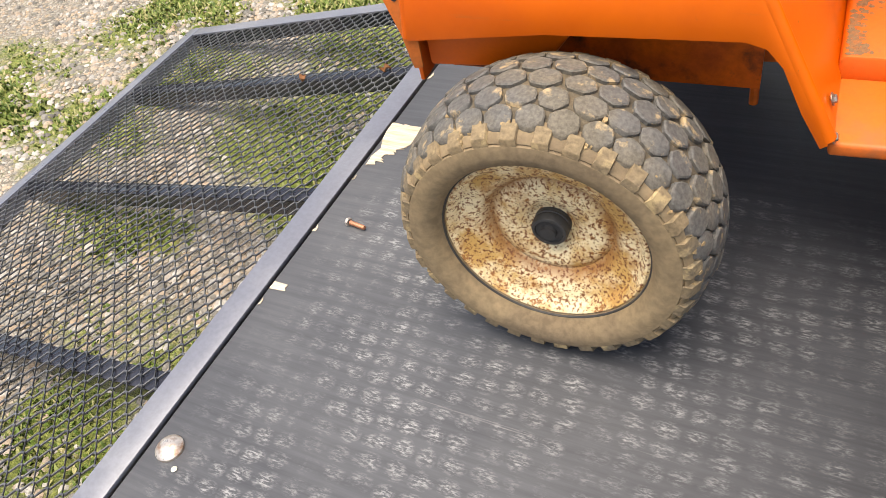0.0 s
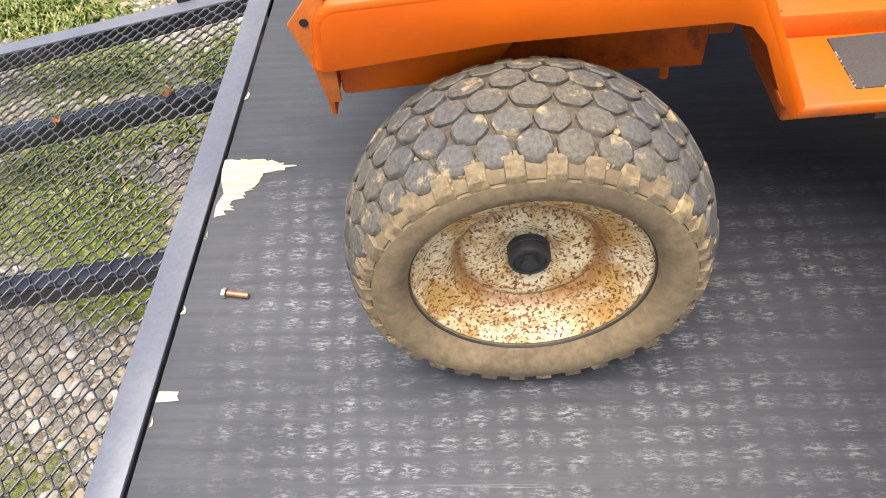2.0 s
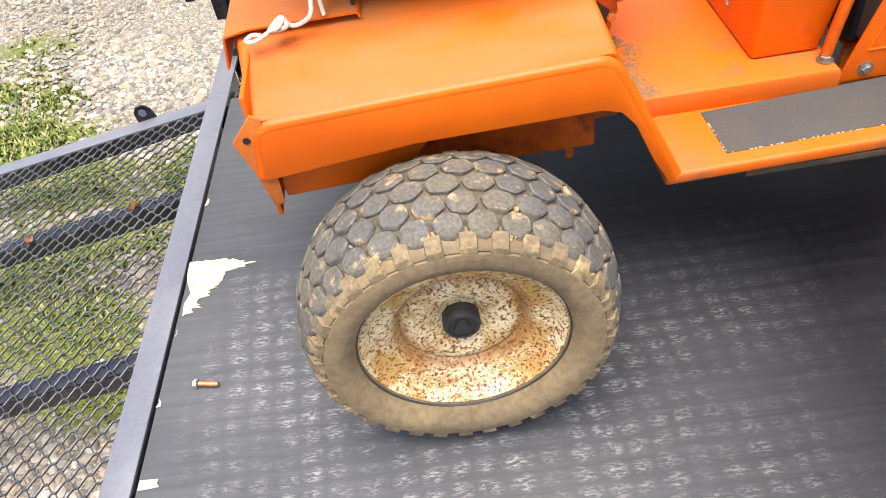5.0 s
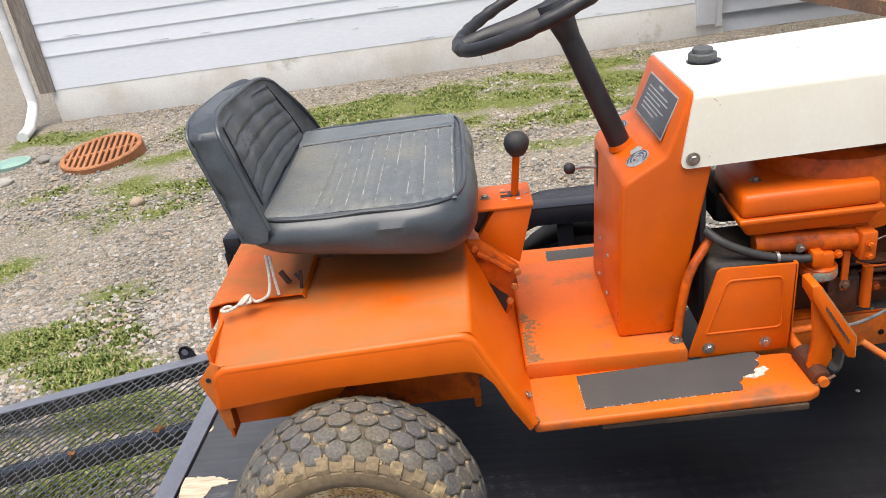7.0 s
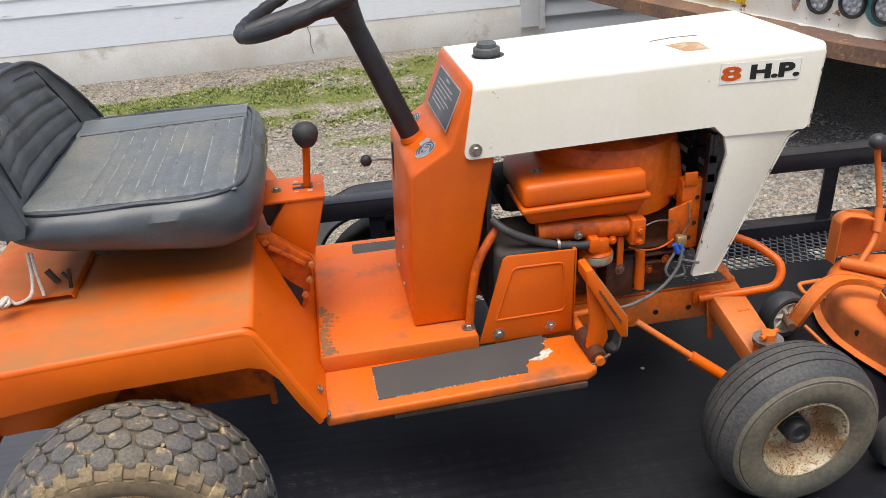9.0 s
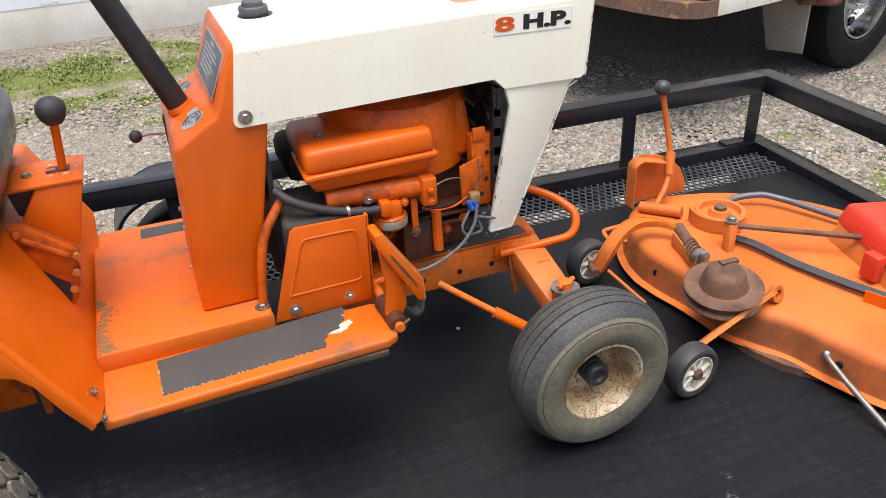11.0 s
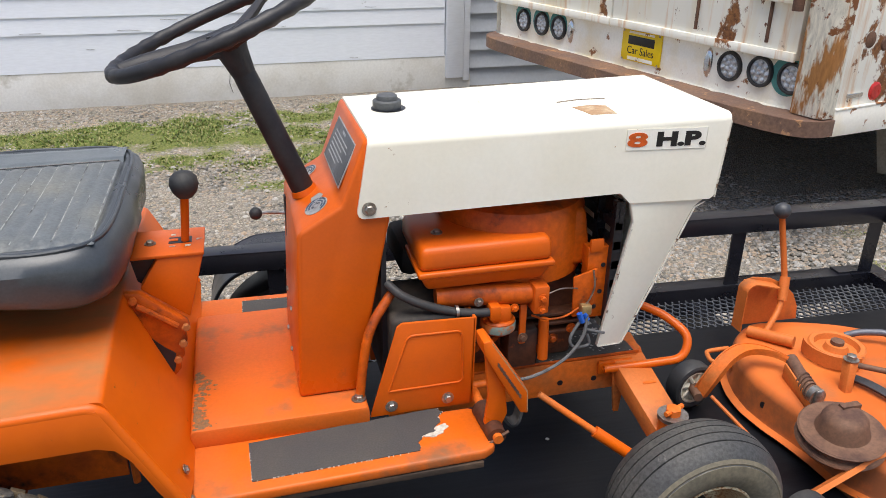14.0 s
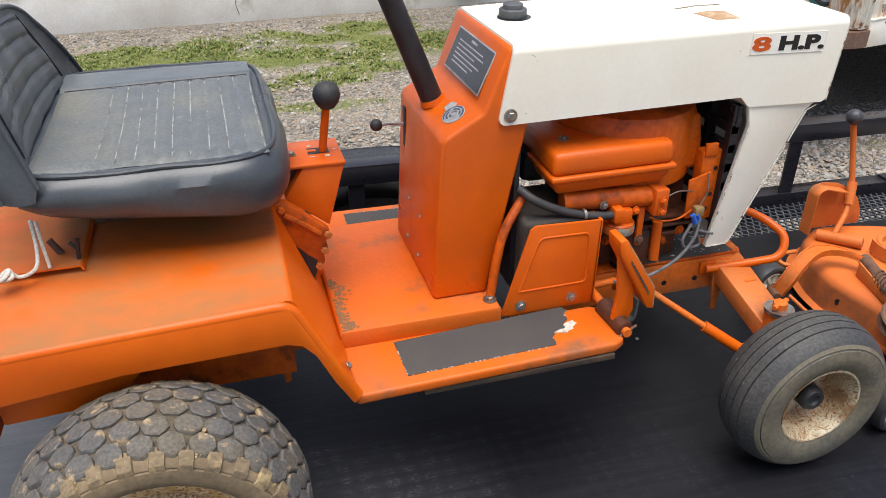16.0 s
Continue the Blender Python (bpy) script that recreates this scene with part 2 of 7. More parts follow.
# ---- ground: one sheet of gravel with moss and grass
GROUND = -0.42
PATCHES = [  # x, y, half-lengths and strength of the green patches
    (0.6, 4.7, 2.2, 0.42, 1.0), (-1.2, 4.75, 1.2, 0.3, 0.7), (2.2, 4.6, 1.0, 0.3, 0.6), (-2.3, 3.55, 0.9, 0.25, 0.45), (-1.6, 2.0, 0.4, 0.2, 0.4), (-2.4, 2.3, 0.6, 0.25, 0.45), (-3.3, 5.0, 0.5, 0.3, 0.8),
    (-2.9, 1.35, 0.7, 0.3, 0.5), (-2.6, 0.5, 0.5, 0.4, 0.9), (-3.2, -0.3, 0.6, 0.4, 0.7), (-1.0, 0.62, 0.5, 0.16, 0.85), (-1.75, 0.75, 0.4, 0.2, 0.9), (-0.85, 0.1, 0.25, 0.12, 0.9), (-1.5, -0.05, 0.35, 0.1, 0.6),
    (-1.1, -0.4, 0.4, 0.2, 0.8), (1.2, 4.15, 0.7, 0.2, 0.55), (2.3, 3.9, 0.6, 0.2, 0.5), (0.2, 3.6, 0.5, 0.18, 0.5), (-0.9, 3.3, 0.6, 0.2, 0.45), (3.7, 1.6, 0.3, 0.3, 0.6), (-1.7, 1.5, 0.6, 0.2, 0.7), (-1.9, 0.3, 0.5, 0.22, 0.8), (-1.3, 0.35, 0.4, 0.15, 0.75), (-2.1, -0.5, 0.5, 0.25, 0.8), (-0.3, 4.55, 1.6, 0.25, 0.7), (-1.8, 3.0, 0.8, 0.3, 0.5), (-2.0, 4.1, 0.7, 0.25, 0.6), (-1.5, -0.75, 0.4, 0.15, 0.6), (-0.9, -0.9, 0.3, 0.15, 0.6), (3.6, 0.9, 0.35, 0.25, 0.7), (2.3, 1.5, 0.35, 0.15, 0.6), (0.9, 3.4, 0.6, 0.15, 0.45), (-0.3, 3.9, 0.6, 0.15, 0.5), (-1.3, 1.2, 0.5, 0.15, 0.8),
    (-1.5, 1.28, 0.3, 0.2, 1.0), (-1.05, 0.98, 0.35, 0.2, 1.0), (-0.82, 0.95, 0.2, 0.2, 0.9), (-0.93, 0.34, 0.3, 0.18, 1.0), (-1.24, 0.5, 0.3, 0.2, 0.9), (-2.15, 1.0, 0.5, 0.4, 0.7), (-1.9, 1.45, 0.3, 0.16, 0.9), (-1.4, -0.1, 0.22, 0.14, 0.9), (-1.1, -0.67, 0.3, 0.2, 0.8),
    (0.14, 4.7, 1.1, 0.5, 1.0), (0.85, 4.85, 0.8, 0.5, 1.0), (0.8, 3.95, 0.5, 0.22, 0.8), (1.5, 5.3, 0.6, 0.25, 0.9), (-0.6, 5.0, 0.6, 0.3, 0.8), (-1.8, 3.45, 0.7, 0.2, 0.5), (0.1, 4.1, 0.5, 0.2, 0.7)]


def green(x, y):
    g = 0.0
    for px, py, a, b, s in PATCHES:
        q = ((x - px) / a) ** 2 + ((y - py) / b) ** 2
        g = max(g, s * math.exp(-q * 1.1))
    n = noise.fractal(Vector((x * 2.6, y * 2.6, 0.3)), 1.0, 2.0, 4)
    return max(0.0, min(1.0, g * 1.25 + 0.85 * n * (0.25 + g) - 0.12))


gravel_mat, nt, bsdf = nodes_of("gravel_and_moss")
tc = nt.nodes.new("ShaderNodeTexCoord")
cells = nt.nodes.new("ShaderNodeTexVoronoi")
cells.inputs["Scale"].default_value = 72
cells.inputs["Randomness"].default_value = 1.0
nt.links.new(tc.outputs["Object"], cells.inputs["Vector"])
edges = nt.nodes.new("ShaderNodeTexVoronoi")
edges.feature = "DISTANCE_TO_EDGE"
edges.inputs["Scale"].default_value = 72
nt.links.new(tc.outputs["Object"], edges.inputs["Vector"])
small = nt.nodes.new("ShaderNodeTexVoronoi")
small.inputs["Scale"].default_value = 150
nt.links.new(tc.outputs["Object"], small.inputs["Vector"])
shade = nt.nodes.new("ShaderNodeSeparateColor")
nt.links.new(cells.outputs["Color"], shade.inputs[0])
tone = ramp(nt, shade.outputs[0], 0.0, 1.0, (0.13, 0.118, 0.099, 1), (0.41, 0.375, 0.32, 1))
warm = mix(nt, ramp(nt, shade.outputs[1], 0.6, 0.9).outputs[0], tone.outputs[0], (0.40, 0.30, 0.20))
shade2 = nt.nodes.new("ShaderNodeSeparateColor")
nt.links.new(small.outputs["Color"], shade2.inputs[0])
grit = ramp(nt, shade2.outputs[0], 0.0, 1.0, (0.16, 0.14, 0.11, 1), (0.46, 0.41, 0.34, 1))
patch = noise_node(nt, 5.0, 4, 0.6)
stones = mix(nt, ramp(nt, patch.outputs[0], 0.45, 0.6).outputs[0], warm, grit.outputs[0])
dirt = mix(nt, ramp(nt, edges.outputs["Distance"], 0.0, 0.12).outputs[0], (0.115, 0.10, 0.076), stones)
att = nt.nodes.new("ShaderNodeAttribute")
att.attribute_name = "moss"
leafy = noise_node(nt, 70, 5, 0.7)
moss = mix(nt, ramp(nt, leafy.outputs[0], 0.35, 0.65).outputs[0], (0.07, 0.092, 0.014), (0.205, 0.225, 0.05))
rough_edge = nt.nodes.new("ShaderNodeMath")
rough_edge.operation = "MULTIPLY_ADD"
fine_edge = noise_node(nt, 28, 5, 0.7)
nt.links.new(fine_edge.outputs[0], rough_edge.inputs[0])
rough_edge.inputs[1].default_value = 0.9
nt.links.new(att.outputs["Fac"], rough_edge.inputs[2])
col = mix(nt, ramp(nt, rough_edge.outputs[0], 0.66, 1.02).outputs[0], dirt, moss)
nt.links.new(col, bsdf.inputs["Base Color"])
bsdf.inputs["Roughness"].default_value = 0.9
b1 = bump(nt, bsdf, edges.outputs["Distance"], 0.8, 0.02)
bump(nt, bsdf, leafy.outputs[0], 0.5, 0.008, b1)


def spaced(lo, hi, step, far):
    inner = [lo + step * k for k in range(int((hi - lo) / step) + 1)]
    out, d, v = [], step, lo
    while v > -far:
        d *= 1.35
        v -= d
        out.append(v)
    up, d, v = [], step, inner[-1]
    while v < far:
        d *= 1.35
        v += d
        up.append(v)
    return out[::-1] + inner + up


xs, ys = spaced(-5.0, 6.0, 0.06, 700), spaced(-2.5, 7.0, 0.06, 700)
verts, values = [], []
for y in ys:
    for x in xs:
        g = green(x, y) if -5.5 < x < 6.5 and -3 < y < 7.5 else 0.0
        verts.append((x, y, GROUND + 0.012 * noise.noise(Vector((x * 1.7, y * 1.7, 0))) + 0.008 * g + 0.006 * noise.noise(Vector((x * 7, y * 7, 2)))))
        values.append(g)
nx = len(xs)
faces = [(j * nx + i, j * nx + i + 1, (j + 1) * nx + i + 1, (j + 1) * nx + i) for j in range(len(ys) - 1) for i in range(nx - 1)]
me = bpy.data.meshes.new("ground")
me.from_pydata(verts, [], faces)
me.attributes.new("moss", "FLOAT", "POINT").data.foreach_set("value", values)
me.shade_smooth()
me.materials.append(gravel_mat)
tagged(new("ground", me), "grey gravel yard with patches of moss and short grass", "ground", kind="structure")


def stuff(name, verts, faces, mat, label, category, smooth=False):
    me = bpy.data.meshes.new(name)
    me.from_pydata(verts, [], faces)
    if smooth:
        me.shade_smooth()
    me.materials.append(mat)
    return tagged(new(name, me), label, category, kind="stuff")


pebble_mat, nt, bsdf = nodes_of("pebbles")
isl = nt.nodes.new("ShaderNodeNewGeometry")
c1 = ramp(nt, isl.outputs["Random Per Island"], 0.0, 1.0, (0.115, 0.107, 0.095, 1), (0.48, 0.447, 0.398, 1))
c1.color_ramp.elements.new(0.35).color = (0.255, 0.236, 0.204, 1)
c1.color_ramp.elements.new(0.62).color = (0.40, 0.30, 0.21, 1)
c1.color_ramp.elements.new(0.8).color = (0.32, 0.307, 0.285, 1)
speck = noise_node(nt, 160, 4, 0.6)
col = mix(nt, 1.0, c1.outputs[0], ramp(nt, speck.outputs[0], 0.35, 0.65, (0.72, 0.72, 0.72, 1), (1, 1, 1, 1)).outputs[0], "MULTIPLY")
nt.links.new(col, bsdf.inputs["Base Color"])
bsdf.inputs["Roughness"].default_value = 0.8

rng = random.Random(11)
OCTA = [(1, 0, 0), (0.6, 0.8, 0.1), (-0.3, 0.95, 0), (-1, 0.1, 0.1), (-0.6, -0.8, 0), (0.4, -0.9, 0.1), (0.5, 0.3, 0.8), (-0.4, 0.45, 0.85), (-0.45, -0.4, 0.8), (0.4, -0.45, 0.85)]
OFACE = [(0, 1, 6), (1, 7, 6), (1, 2, 7), (2, 3, 7), (3, 8, 7), (3, 4, 8), (4, 5, 8), (5, 9, 8), (5, 0, 9), (0, 6, 9), (6, 7, 8, 9)]


def scatter_stones(count, area, size, keep):
    vs, fs = [], []
    made = 0
    while made < count:
        x, y = rng.uniform(area[0], area[1]), rng.uniform(area[2], area[3])
        if rng.random() < green(x, y) * keep:
            continue
        made += 1
        s = size * rng.uniform(0.55, 1.5) * (1.5 if rng.random() < 0.08 else 1)
        a = rng.uniform(0, 6.283)
        ca, sa, fx, fz = math.cos(a), math.sin(a), rng.uniform(0.6, 1.0), rng.uniform(0.35, 0.75)
        base = len(vs)
        for px, py, pz in OCTA:
            px, py = px * s * rng.uniform(0.85, 1.12), py * s * fx * rng.uniform(0.85, 1.12)
            vs.append((x + px * ca - py * sa, y + px * sa + py * ca, GROUND + 0.002 + pz * s * fz))
        fs.extend(tuple(base + k for k in f) for f in OFACE)
    return vs, fs


vs, fs = scatter_stones(14000, (-2.7, -0.45, -1.5, 1.9), 0.0112, 0.9)
stuff("pebbles", vs, fs, pebble_mat, "rounded grey and tan pebbles under the ramp", "gravel", True)
vs, fs = scatter_stones(36000, (-3.4, 3.6, 0.9, 5.7), 0.0108, 0.95)
stuff("gravel_stones", vs, fs, pebble_mat, "loose grey gravel across the yard", "gravel")
vs, fs = scatter_stones(24000, (2.3, 5.0, -0.7, 2.5), 0.0105, 0.9)
stuff("gravel_stones", vs, fs, pebble_mat, "loose grey gravel across the yard", "gravel")

grass_mat, nt, bsdf = nodes_of("short_grass")
isl = nt.nodes.new("ShaderNodeNewGeometry")
c1 = ramp(nt, isl.outputs["Random Per Island"], 0.0, 1.0, (0.05, 0.085, 0.009, 1), (0.22, 0.25, 0.045, 1))
c1.color_ramp.elements.new(0.5).color = (0.118, 0.175, 0.021, 1)
c1.color_ramp.elements.new(0.92).color = (0.32, 0.28, 0.13, 1)
nt.links.new(c1.outputs[0], bsdf.inputs["Base Color"])
bsdf.inputs["Roughness"].default_value = 0.7


def scatter_grass(tries, area, tall):
    vs, fs = [], []
    for _ in range(tries):
        x, y = rng.uniform(area[0], area[1]), rng.uniform(area[2], area[3])
        g = green(x, y)
        if g < 0.2 or rng.random() > 0.75 * g ** 2:
            continue
        for _ in range(6):
            a, h = rng.uniform(0, 6.283), tall * rng.uniform(0.4, 1.2) * (0.5 + g * 0.7)
            bx, by = x + rng.gauss(0, 0.012), y + rng.gauss(0, 0.012)
            w = rng.uniform(0.003, 0.007)
            lean = rng.uniform(0.3, 1.2) * h
            ca, sa = math.cos(a), math.sin(a)
            base = len(vs)
            z = GROUND - 0.002
            vs.extend(((bx - sa * w, by + ca * w, z), (bx + sa * w, by - ca * w, z), (bx + ca * lean * 0.4 + sa * w * 0.8, by + sa * lean * 0.4 - ca * w * 0.8, z + h * 0.65),
                       (bx + ca * lean * 0.4 - sa * w * 0.8, by + sa * lean * 0.4 + ca * w * 0.8, z + h * 0.65), (bx + ca * lean, by + sa * lean, z + h)))
            fs.extend(((base, base + 1, base + 2, base + 3), (base + 3, base + 2, base + 4)))
    return vs, fs


vs, fs = scatter_grass(85000, (-4.0, 4.2, 0.9, 5.75), 0.022)
stuff("grass", vs, fs, grass_mat, "short yellow-green grass and moss in gravel", "grass")
vs, fs = scatter_grass(34000, (-3.4, -0.4, -1.3, 1.9), 0.022)
stuff("grass", vs, fs, grass_mat, "short yellow-green grass growing under the ramp", "grass")

# ---- house behind
siding_mat = surface("white_siding", (0.82, 0.845, 0.90), 0.5, second=(0.78, 0.805, 0.865), spread=1.2, grain=40, grain_mix=0.06, third=(0.42, 0.42, 0.43), third_scale=7, third_at=(0.72, 0.76), bump_strength=0.08, stretch=(0.4, 1, 2.0))
concrete_mat = surface("old_concrete", (0.70, 0.69, 0.66), 0.9, second=(0.58, 0.55, 0.49), spread=1.6, grain=60, grain_mix=0.1, third=(0.33, 0.30, 0.23), third_scale=2.4, third_at=(0.60, 0.74), bump_strength=0.2, bump_size=0.003)
HOUSE = Matrix.Translation((0, 5.80, 0)) @ pose(0, 0, 0, 0, 0, 2.0)
house = thing("wall_house", "white lap-sided house wall on a concrete foundation", "wall", kind="structure")
house.matrix_basis = HOUSE
part("foundation", box(-3.56, 2.44, 0.0, 0.25, -0.6, -0.105, 0.004), concrete_mat, house, "stained grey concrete foundation")
part("wall_core", box(-3.55, 2.43, 0.03, 0.25, -0.1, 3.2), siding_mat, house)
z = -0.115
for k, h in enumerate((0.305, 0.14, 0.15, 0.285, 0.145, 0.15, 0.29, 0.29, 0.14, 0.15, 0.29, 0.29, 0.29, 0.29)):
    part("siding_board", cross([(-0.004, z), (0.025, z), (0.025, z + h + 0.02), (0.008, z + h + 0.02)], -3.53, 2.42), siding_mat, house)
    # Grey strip for the shadow line under each board's lap.
    part("board_shade_line", box(-3.53, 2.42, 0.011, 0.03, z - 0.006, z), concrete_mat, house)
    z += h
crack_mat = surface("dark_crack", (0.16, 0.15, 0.14), 0.9, second=(0.30, 0.29, 0.28), spread=8, grain=60)
crack_rng = random.Random(8)
for k in range(18):
    x, board = crack_rng.uniform(-3.3, 2.2), crack_rng.randrange(0, 3)
    zc = -0.105 + (0, 0.305, 0.445)[board] + crack_rng.choice((0.006, 0.012, 0.09, 0.17))
    length = crack_rng.uniform(0.04, 0.22)
    pts = [(x + length * q / 4, -0.0045 + 0.04 * max(0, zc + 0.115 - (0, 0.305, 0.445)[board]) - 0.002, zc + crack_rng.uniform(-0.003, 0.003)) for q in range(5)]
    part("paint_crack", strap(pts, 0.0022, 0.002, (0, 0, 1)), crack_mat, house)
for x in (0.42,):
    part("concrete_crack", strap([(x, -0.0015, -0.11), (x + 0.02, -0.0015, -0.19), (x + 0.008, -0.0015, -0.27), (x + 0.03, -0.0015, -0.36)], 0.004, 0.006, (0, 1, 0)), crack_mat, house)
weathered = surface("weathered_board", (0.36, 0.31, 0.27), 0.85, second=(0.25, 0.20, 0.17), spread=5, grain=30, grain_mix=0.4, stretch=(8, 8, 0.6), bump_strength=0.4)
part("corner_board", box(-3.66, -3.52, -0.03, 0.1, -0.13, 3.2, 0.004), weathered, house, "weathered bare corner board")
part("corner_trim", box(2.43, 2.60, -0.035, 0.1, -0.32, 3.2, 0.005), siding_mat, house, "white corner trim")
part("corner_trim", box(2.605, 2.665, -0.02, 0.1, -0.35, 3.2, 0.004), siding_mat, house)
part("footing", box(2.43, 2.68, 0.0, 0.2, -0.6, -0.3), concrete_mat, house)
white_metal = surface("white_metal", (0.82, 0.82, 0.82), 0.4, grain=100, grain_mix=0.05)
spout = solid("downspout", moved(join(tube(rounded_path([(-3.74, -0.05, 3.0), (-3.74, -0.05, -0.22), (-3.70, -0.34, -0.365), (-3.66, -0.58, -0.375)], 0.07, 6), 0.048, 12), *[lathe([(0.044, 0), (0.046, 0.004), (0.044, 0.008)], 14, Matrix.Translation((-3.74, -0.05, -0.2 + 0.015 * k))) for k in range(4)]), HOUSE), white_metal, "white metal downspout on the house corner", "downspout")
garage_mat = surface("grey_siding", (0.46, 0.49, 0.54), 0.6, second=(0.40, 0.43, 0.48), spread=1.5, grain=50, grain_mix=0.06)
garage = thing("wall_garage", "grey lap-sided wall behind the truck", "wall", kind="structure")
garage.matrix_basis = HOUSE
part("wall_core", box(2.67, 12.0, 0.10, 0.3, -0.6, 3.2), garage_mat, garage)
for k in range(16):
    part("siding_board", cross([(0.045, -0.42 + 0.17 * k), (0.1, -0.42 + 0.17 * k), (0.1, -0.24 + 0.17 * k), (0.085, -0.24 + 0.17 * k)], 2.67, 12.0), garage_mat, garage)

rust_orange = surface("rusty_cast_iron", (0.42, 0.17, 0.07), 0.8, second=(0.30, 0.12, 0.05), spread=8, grain=70, grain_mix=0.3, bump_strength=0.5)
GRATE = Matrix.Translation((-2.58, 4.30, GROUND)) @ pose(0, 0, 0, 6, -4, 12)
grate = thing("drain_grate", "rusty round cast-iron drain grate on the gravel", "grate")
grate.matrix_basis = GRATE
part("ring", lathe([(0.285, -0.02), (0.315, -0.02), (0.318, 0.07), (0.31, 0.078), (0.28, 0.078), (0.275, 0.07)], 48, None, True), rust_orange, grate)
for k in range(11):
    v = -0.24 + 0.048 * k
    half = math.sqrt(max(0.0, 0.28 ** 2 - v * v))
    part("grate_bar", box(v - 0.013, v + 0.013, -half, half, 0.045, 0.075, 0.004), rust_orange, grate)
part("cross_bar", box(-0.28, 0.28, -0.014, 0.014, 0.04, 0.07, 0.003), rust_orange, grate)
part("silt", lathe([(0, 0.0), (0.28, 0.0), (0.28, 0.022), (0, 0.03)], 24), gravel_mat, grate)

valve_green = surface("faded_green_plastic", (0.20, 0.34, 0.29), 0.6, second=(0.27, 0.40, 0.34), spread=10, grain=90, grain_mix=0.15)
valve = thing("valve_cover", "round faded green valve cover set in the gravel", "valve cover")
valve.matrix_basis = Matrix.Translation((-3.41, 4.44, GROUND))
part("rim", lathe([(0.12, -0.02), (0.15, -0.02), (0.15, 0.022), (0.146, 0.026), (0.125, 0.026), (0.12, 0.022)], 36, None, True), valve_green, valve)
part("lid", lathe([(0.0, 0.0), (0.118, 0.0), (0.118, 0.020), (0.11, 0.024), (0.0, 0.026)], 36), valve_green, valve)
for x, y, r in ((-3.12, 4.43, 0.06), (-2.98, 4.36, 0.065), (-1.92, 3.2, 0.05), (-3.2, 3.95, 0.06), (-0.6, 4.3, 0.05)):
    rr = random.Random(int(x * 100))
    bm = ball((0, 0, 0), r, 0.6, 10, 7)
    for v in bm.verts:
        v.co *= 1 + 0.35 * noise.noise(v.co * 14 + Vector((x, y, 0)))
    solid("fieldstone", moved(bm, Matrix.Translation((x, y, GROUND + r * 0.25))), pebble_mat, "smooth grey fist-sized stone lying in gravel", "stone", "stones by the house", smooth=True)

# ---- trailer
TRAILER = pose(-0.51, 0, 0, 0, 0, -2.78)
trailer = thing("utility_trailer", "black steel utility trailer with a worn plywood deck", "trailer")
trailer.matrix_basis = TRAILER
gloss_black = surface("glossy_black_paint", (0.012, 0.012, 0.017), 0.3, second=(0.018, 0.018, 0.024), spread=6, grain=150, grain_mix=0.2, third=(0.08, 0.08, 0.085), third_scale=16, third_at=(0.68, 0.76), bump_strength=0.06)
grey_steel = surface("scuffed_grey_steel", (0.145, 0.152, 0.185), 0.36, 0.1, second=(0.18, 0.187, 0.215), spread=5, grain=150, grain_mix=0.15, third=(0.25, 0.24, 0.24), third_scale=20, third_at=(0.66, 0.74), bump_strength=0.06)


def times(*sockets):
    out = sockets[0]
    for s in sockets[1:]:
        m = nt.nodes.new("ShaderNodeMath")
        m.operation = "MULTIPLY"
        nt.links.new(out, m.inputs[0])
        if isinstance(s, float):
            m.inputs[1].default_value = s
        else:
            nt.links.new(s, m.inputs[1])
        out = m.outputs[0]
    return out


deck_mat, nt, bsdf = nodes_of("worn_black_plywood")
tc = nt.nodes.new("ShaderNodeTexCoord")
sep = nt.nodes.new("ShaderNodeSeparateXYZ")
nt.links.new(tc.outputs["Object"], sep.inputs[0])
grainy = noise_node(nt, 55, 5, 0.65, (0.08, 1.6, 1))
broad = noise_node(nt, 2.4, 5, 0.6)
# Rear part greyer: dust, with sky glare and exposure put into the colour.
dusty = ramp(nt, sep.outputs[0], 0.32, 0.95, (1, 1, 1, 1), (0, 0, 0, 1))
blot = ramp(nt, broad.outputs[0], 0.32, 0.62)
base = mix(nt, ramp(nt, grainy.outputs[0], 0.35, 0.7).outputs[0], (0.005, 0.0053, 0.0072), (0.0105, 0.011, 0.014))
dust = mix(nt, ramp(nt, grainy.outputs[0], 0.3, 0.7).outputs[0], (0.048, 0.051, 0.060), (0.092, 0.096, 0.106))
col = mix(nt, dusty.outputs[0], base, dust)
col = mix(nt, times(dusty.outputs[0], 0.4), col, mix(nt, blot.outputs[0], (0.02, 0.02, 0.023), (0.085, 0.085, 0.09)))
# Near front corner paler: sky sheen painted in with the dust tone.
sheen_y = ramp(nt, sep.outputs[1], -1.0, -0.55, (1, 1, 1, 1), (0, 0, 0, 1))
sheen_y.color_ramp.interpolation = "EASE"
sheen_x = ramp(nt, sep.outputs[0], 1.2, 2.1)
near = times(sheen_y.outputs[0], sheen_x.outputs[0])
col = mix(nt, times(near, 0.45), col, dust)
# rows of small scuffs left by tyre treads
grid_map = nt.nodes.new("ShaderNodeMapping")
grid_map.inputs["Scale"].default_value = (1 / 0.036, 1 / 0.0285, 1)
grid_map.inputs["Rotation"].default_value = (0, 0, radians(-4))
warp = noise_node(nt, 9, 3, 0.6, None, 9)
shift = nt.nodes.new("ShaderNodeVectorMath")
shift.operation = "MULTIPLY_ADD"
nt.links.new(warp.outputs["Color"], shift.inputs[0])
shift.inputs[1].default_value = (0.06, 0.036, 0)
nt.links.new(tc.outputs["Object"], shift.inputs[2])
nt.links.new(shift.outputs[0], grid_map.inputs[0])
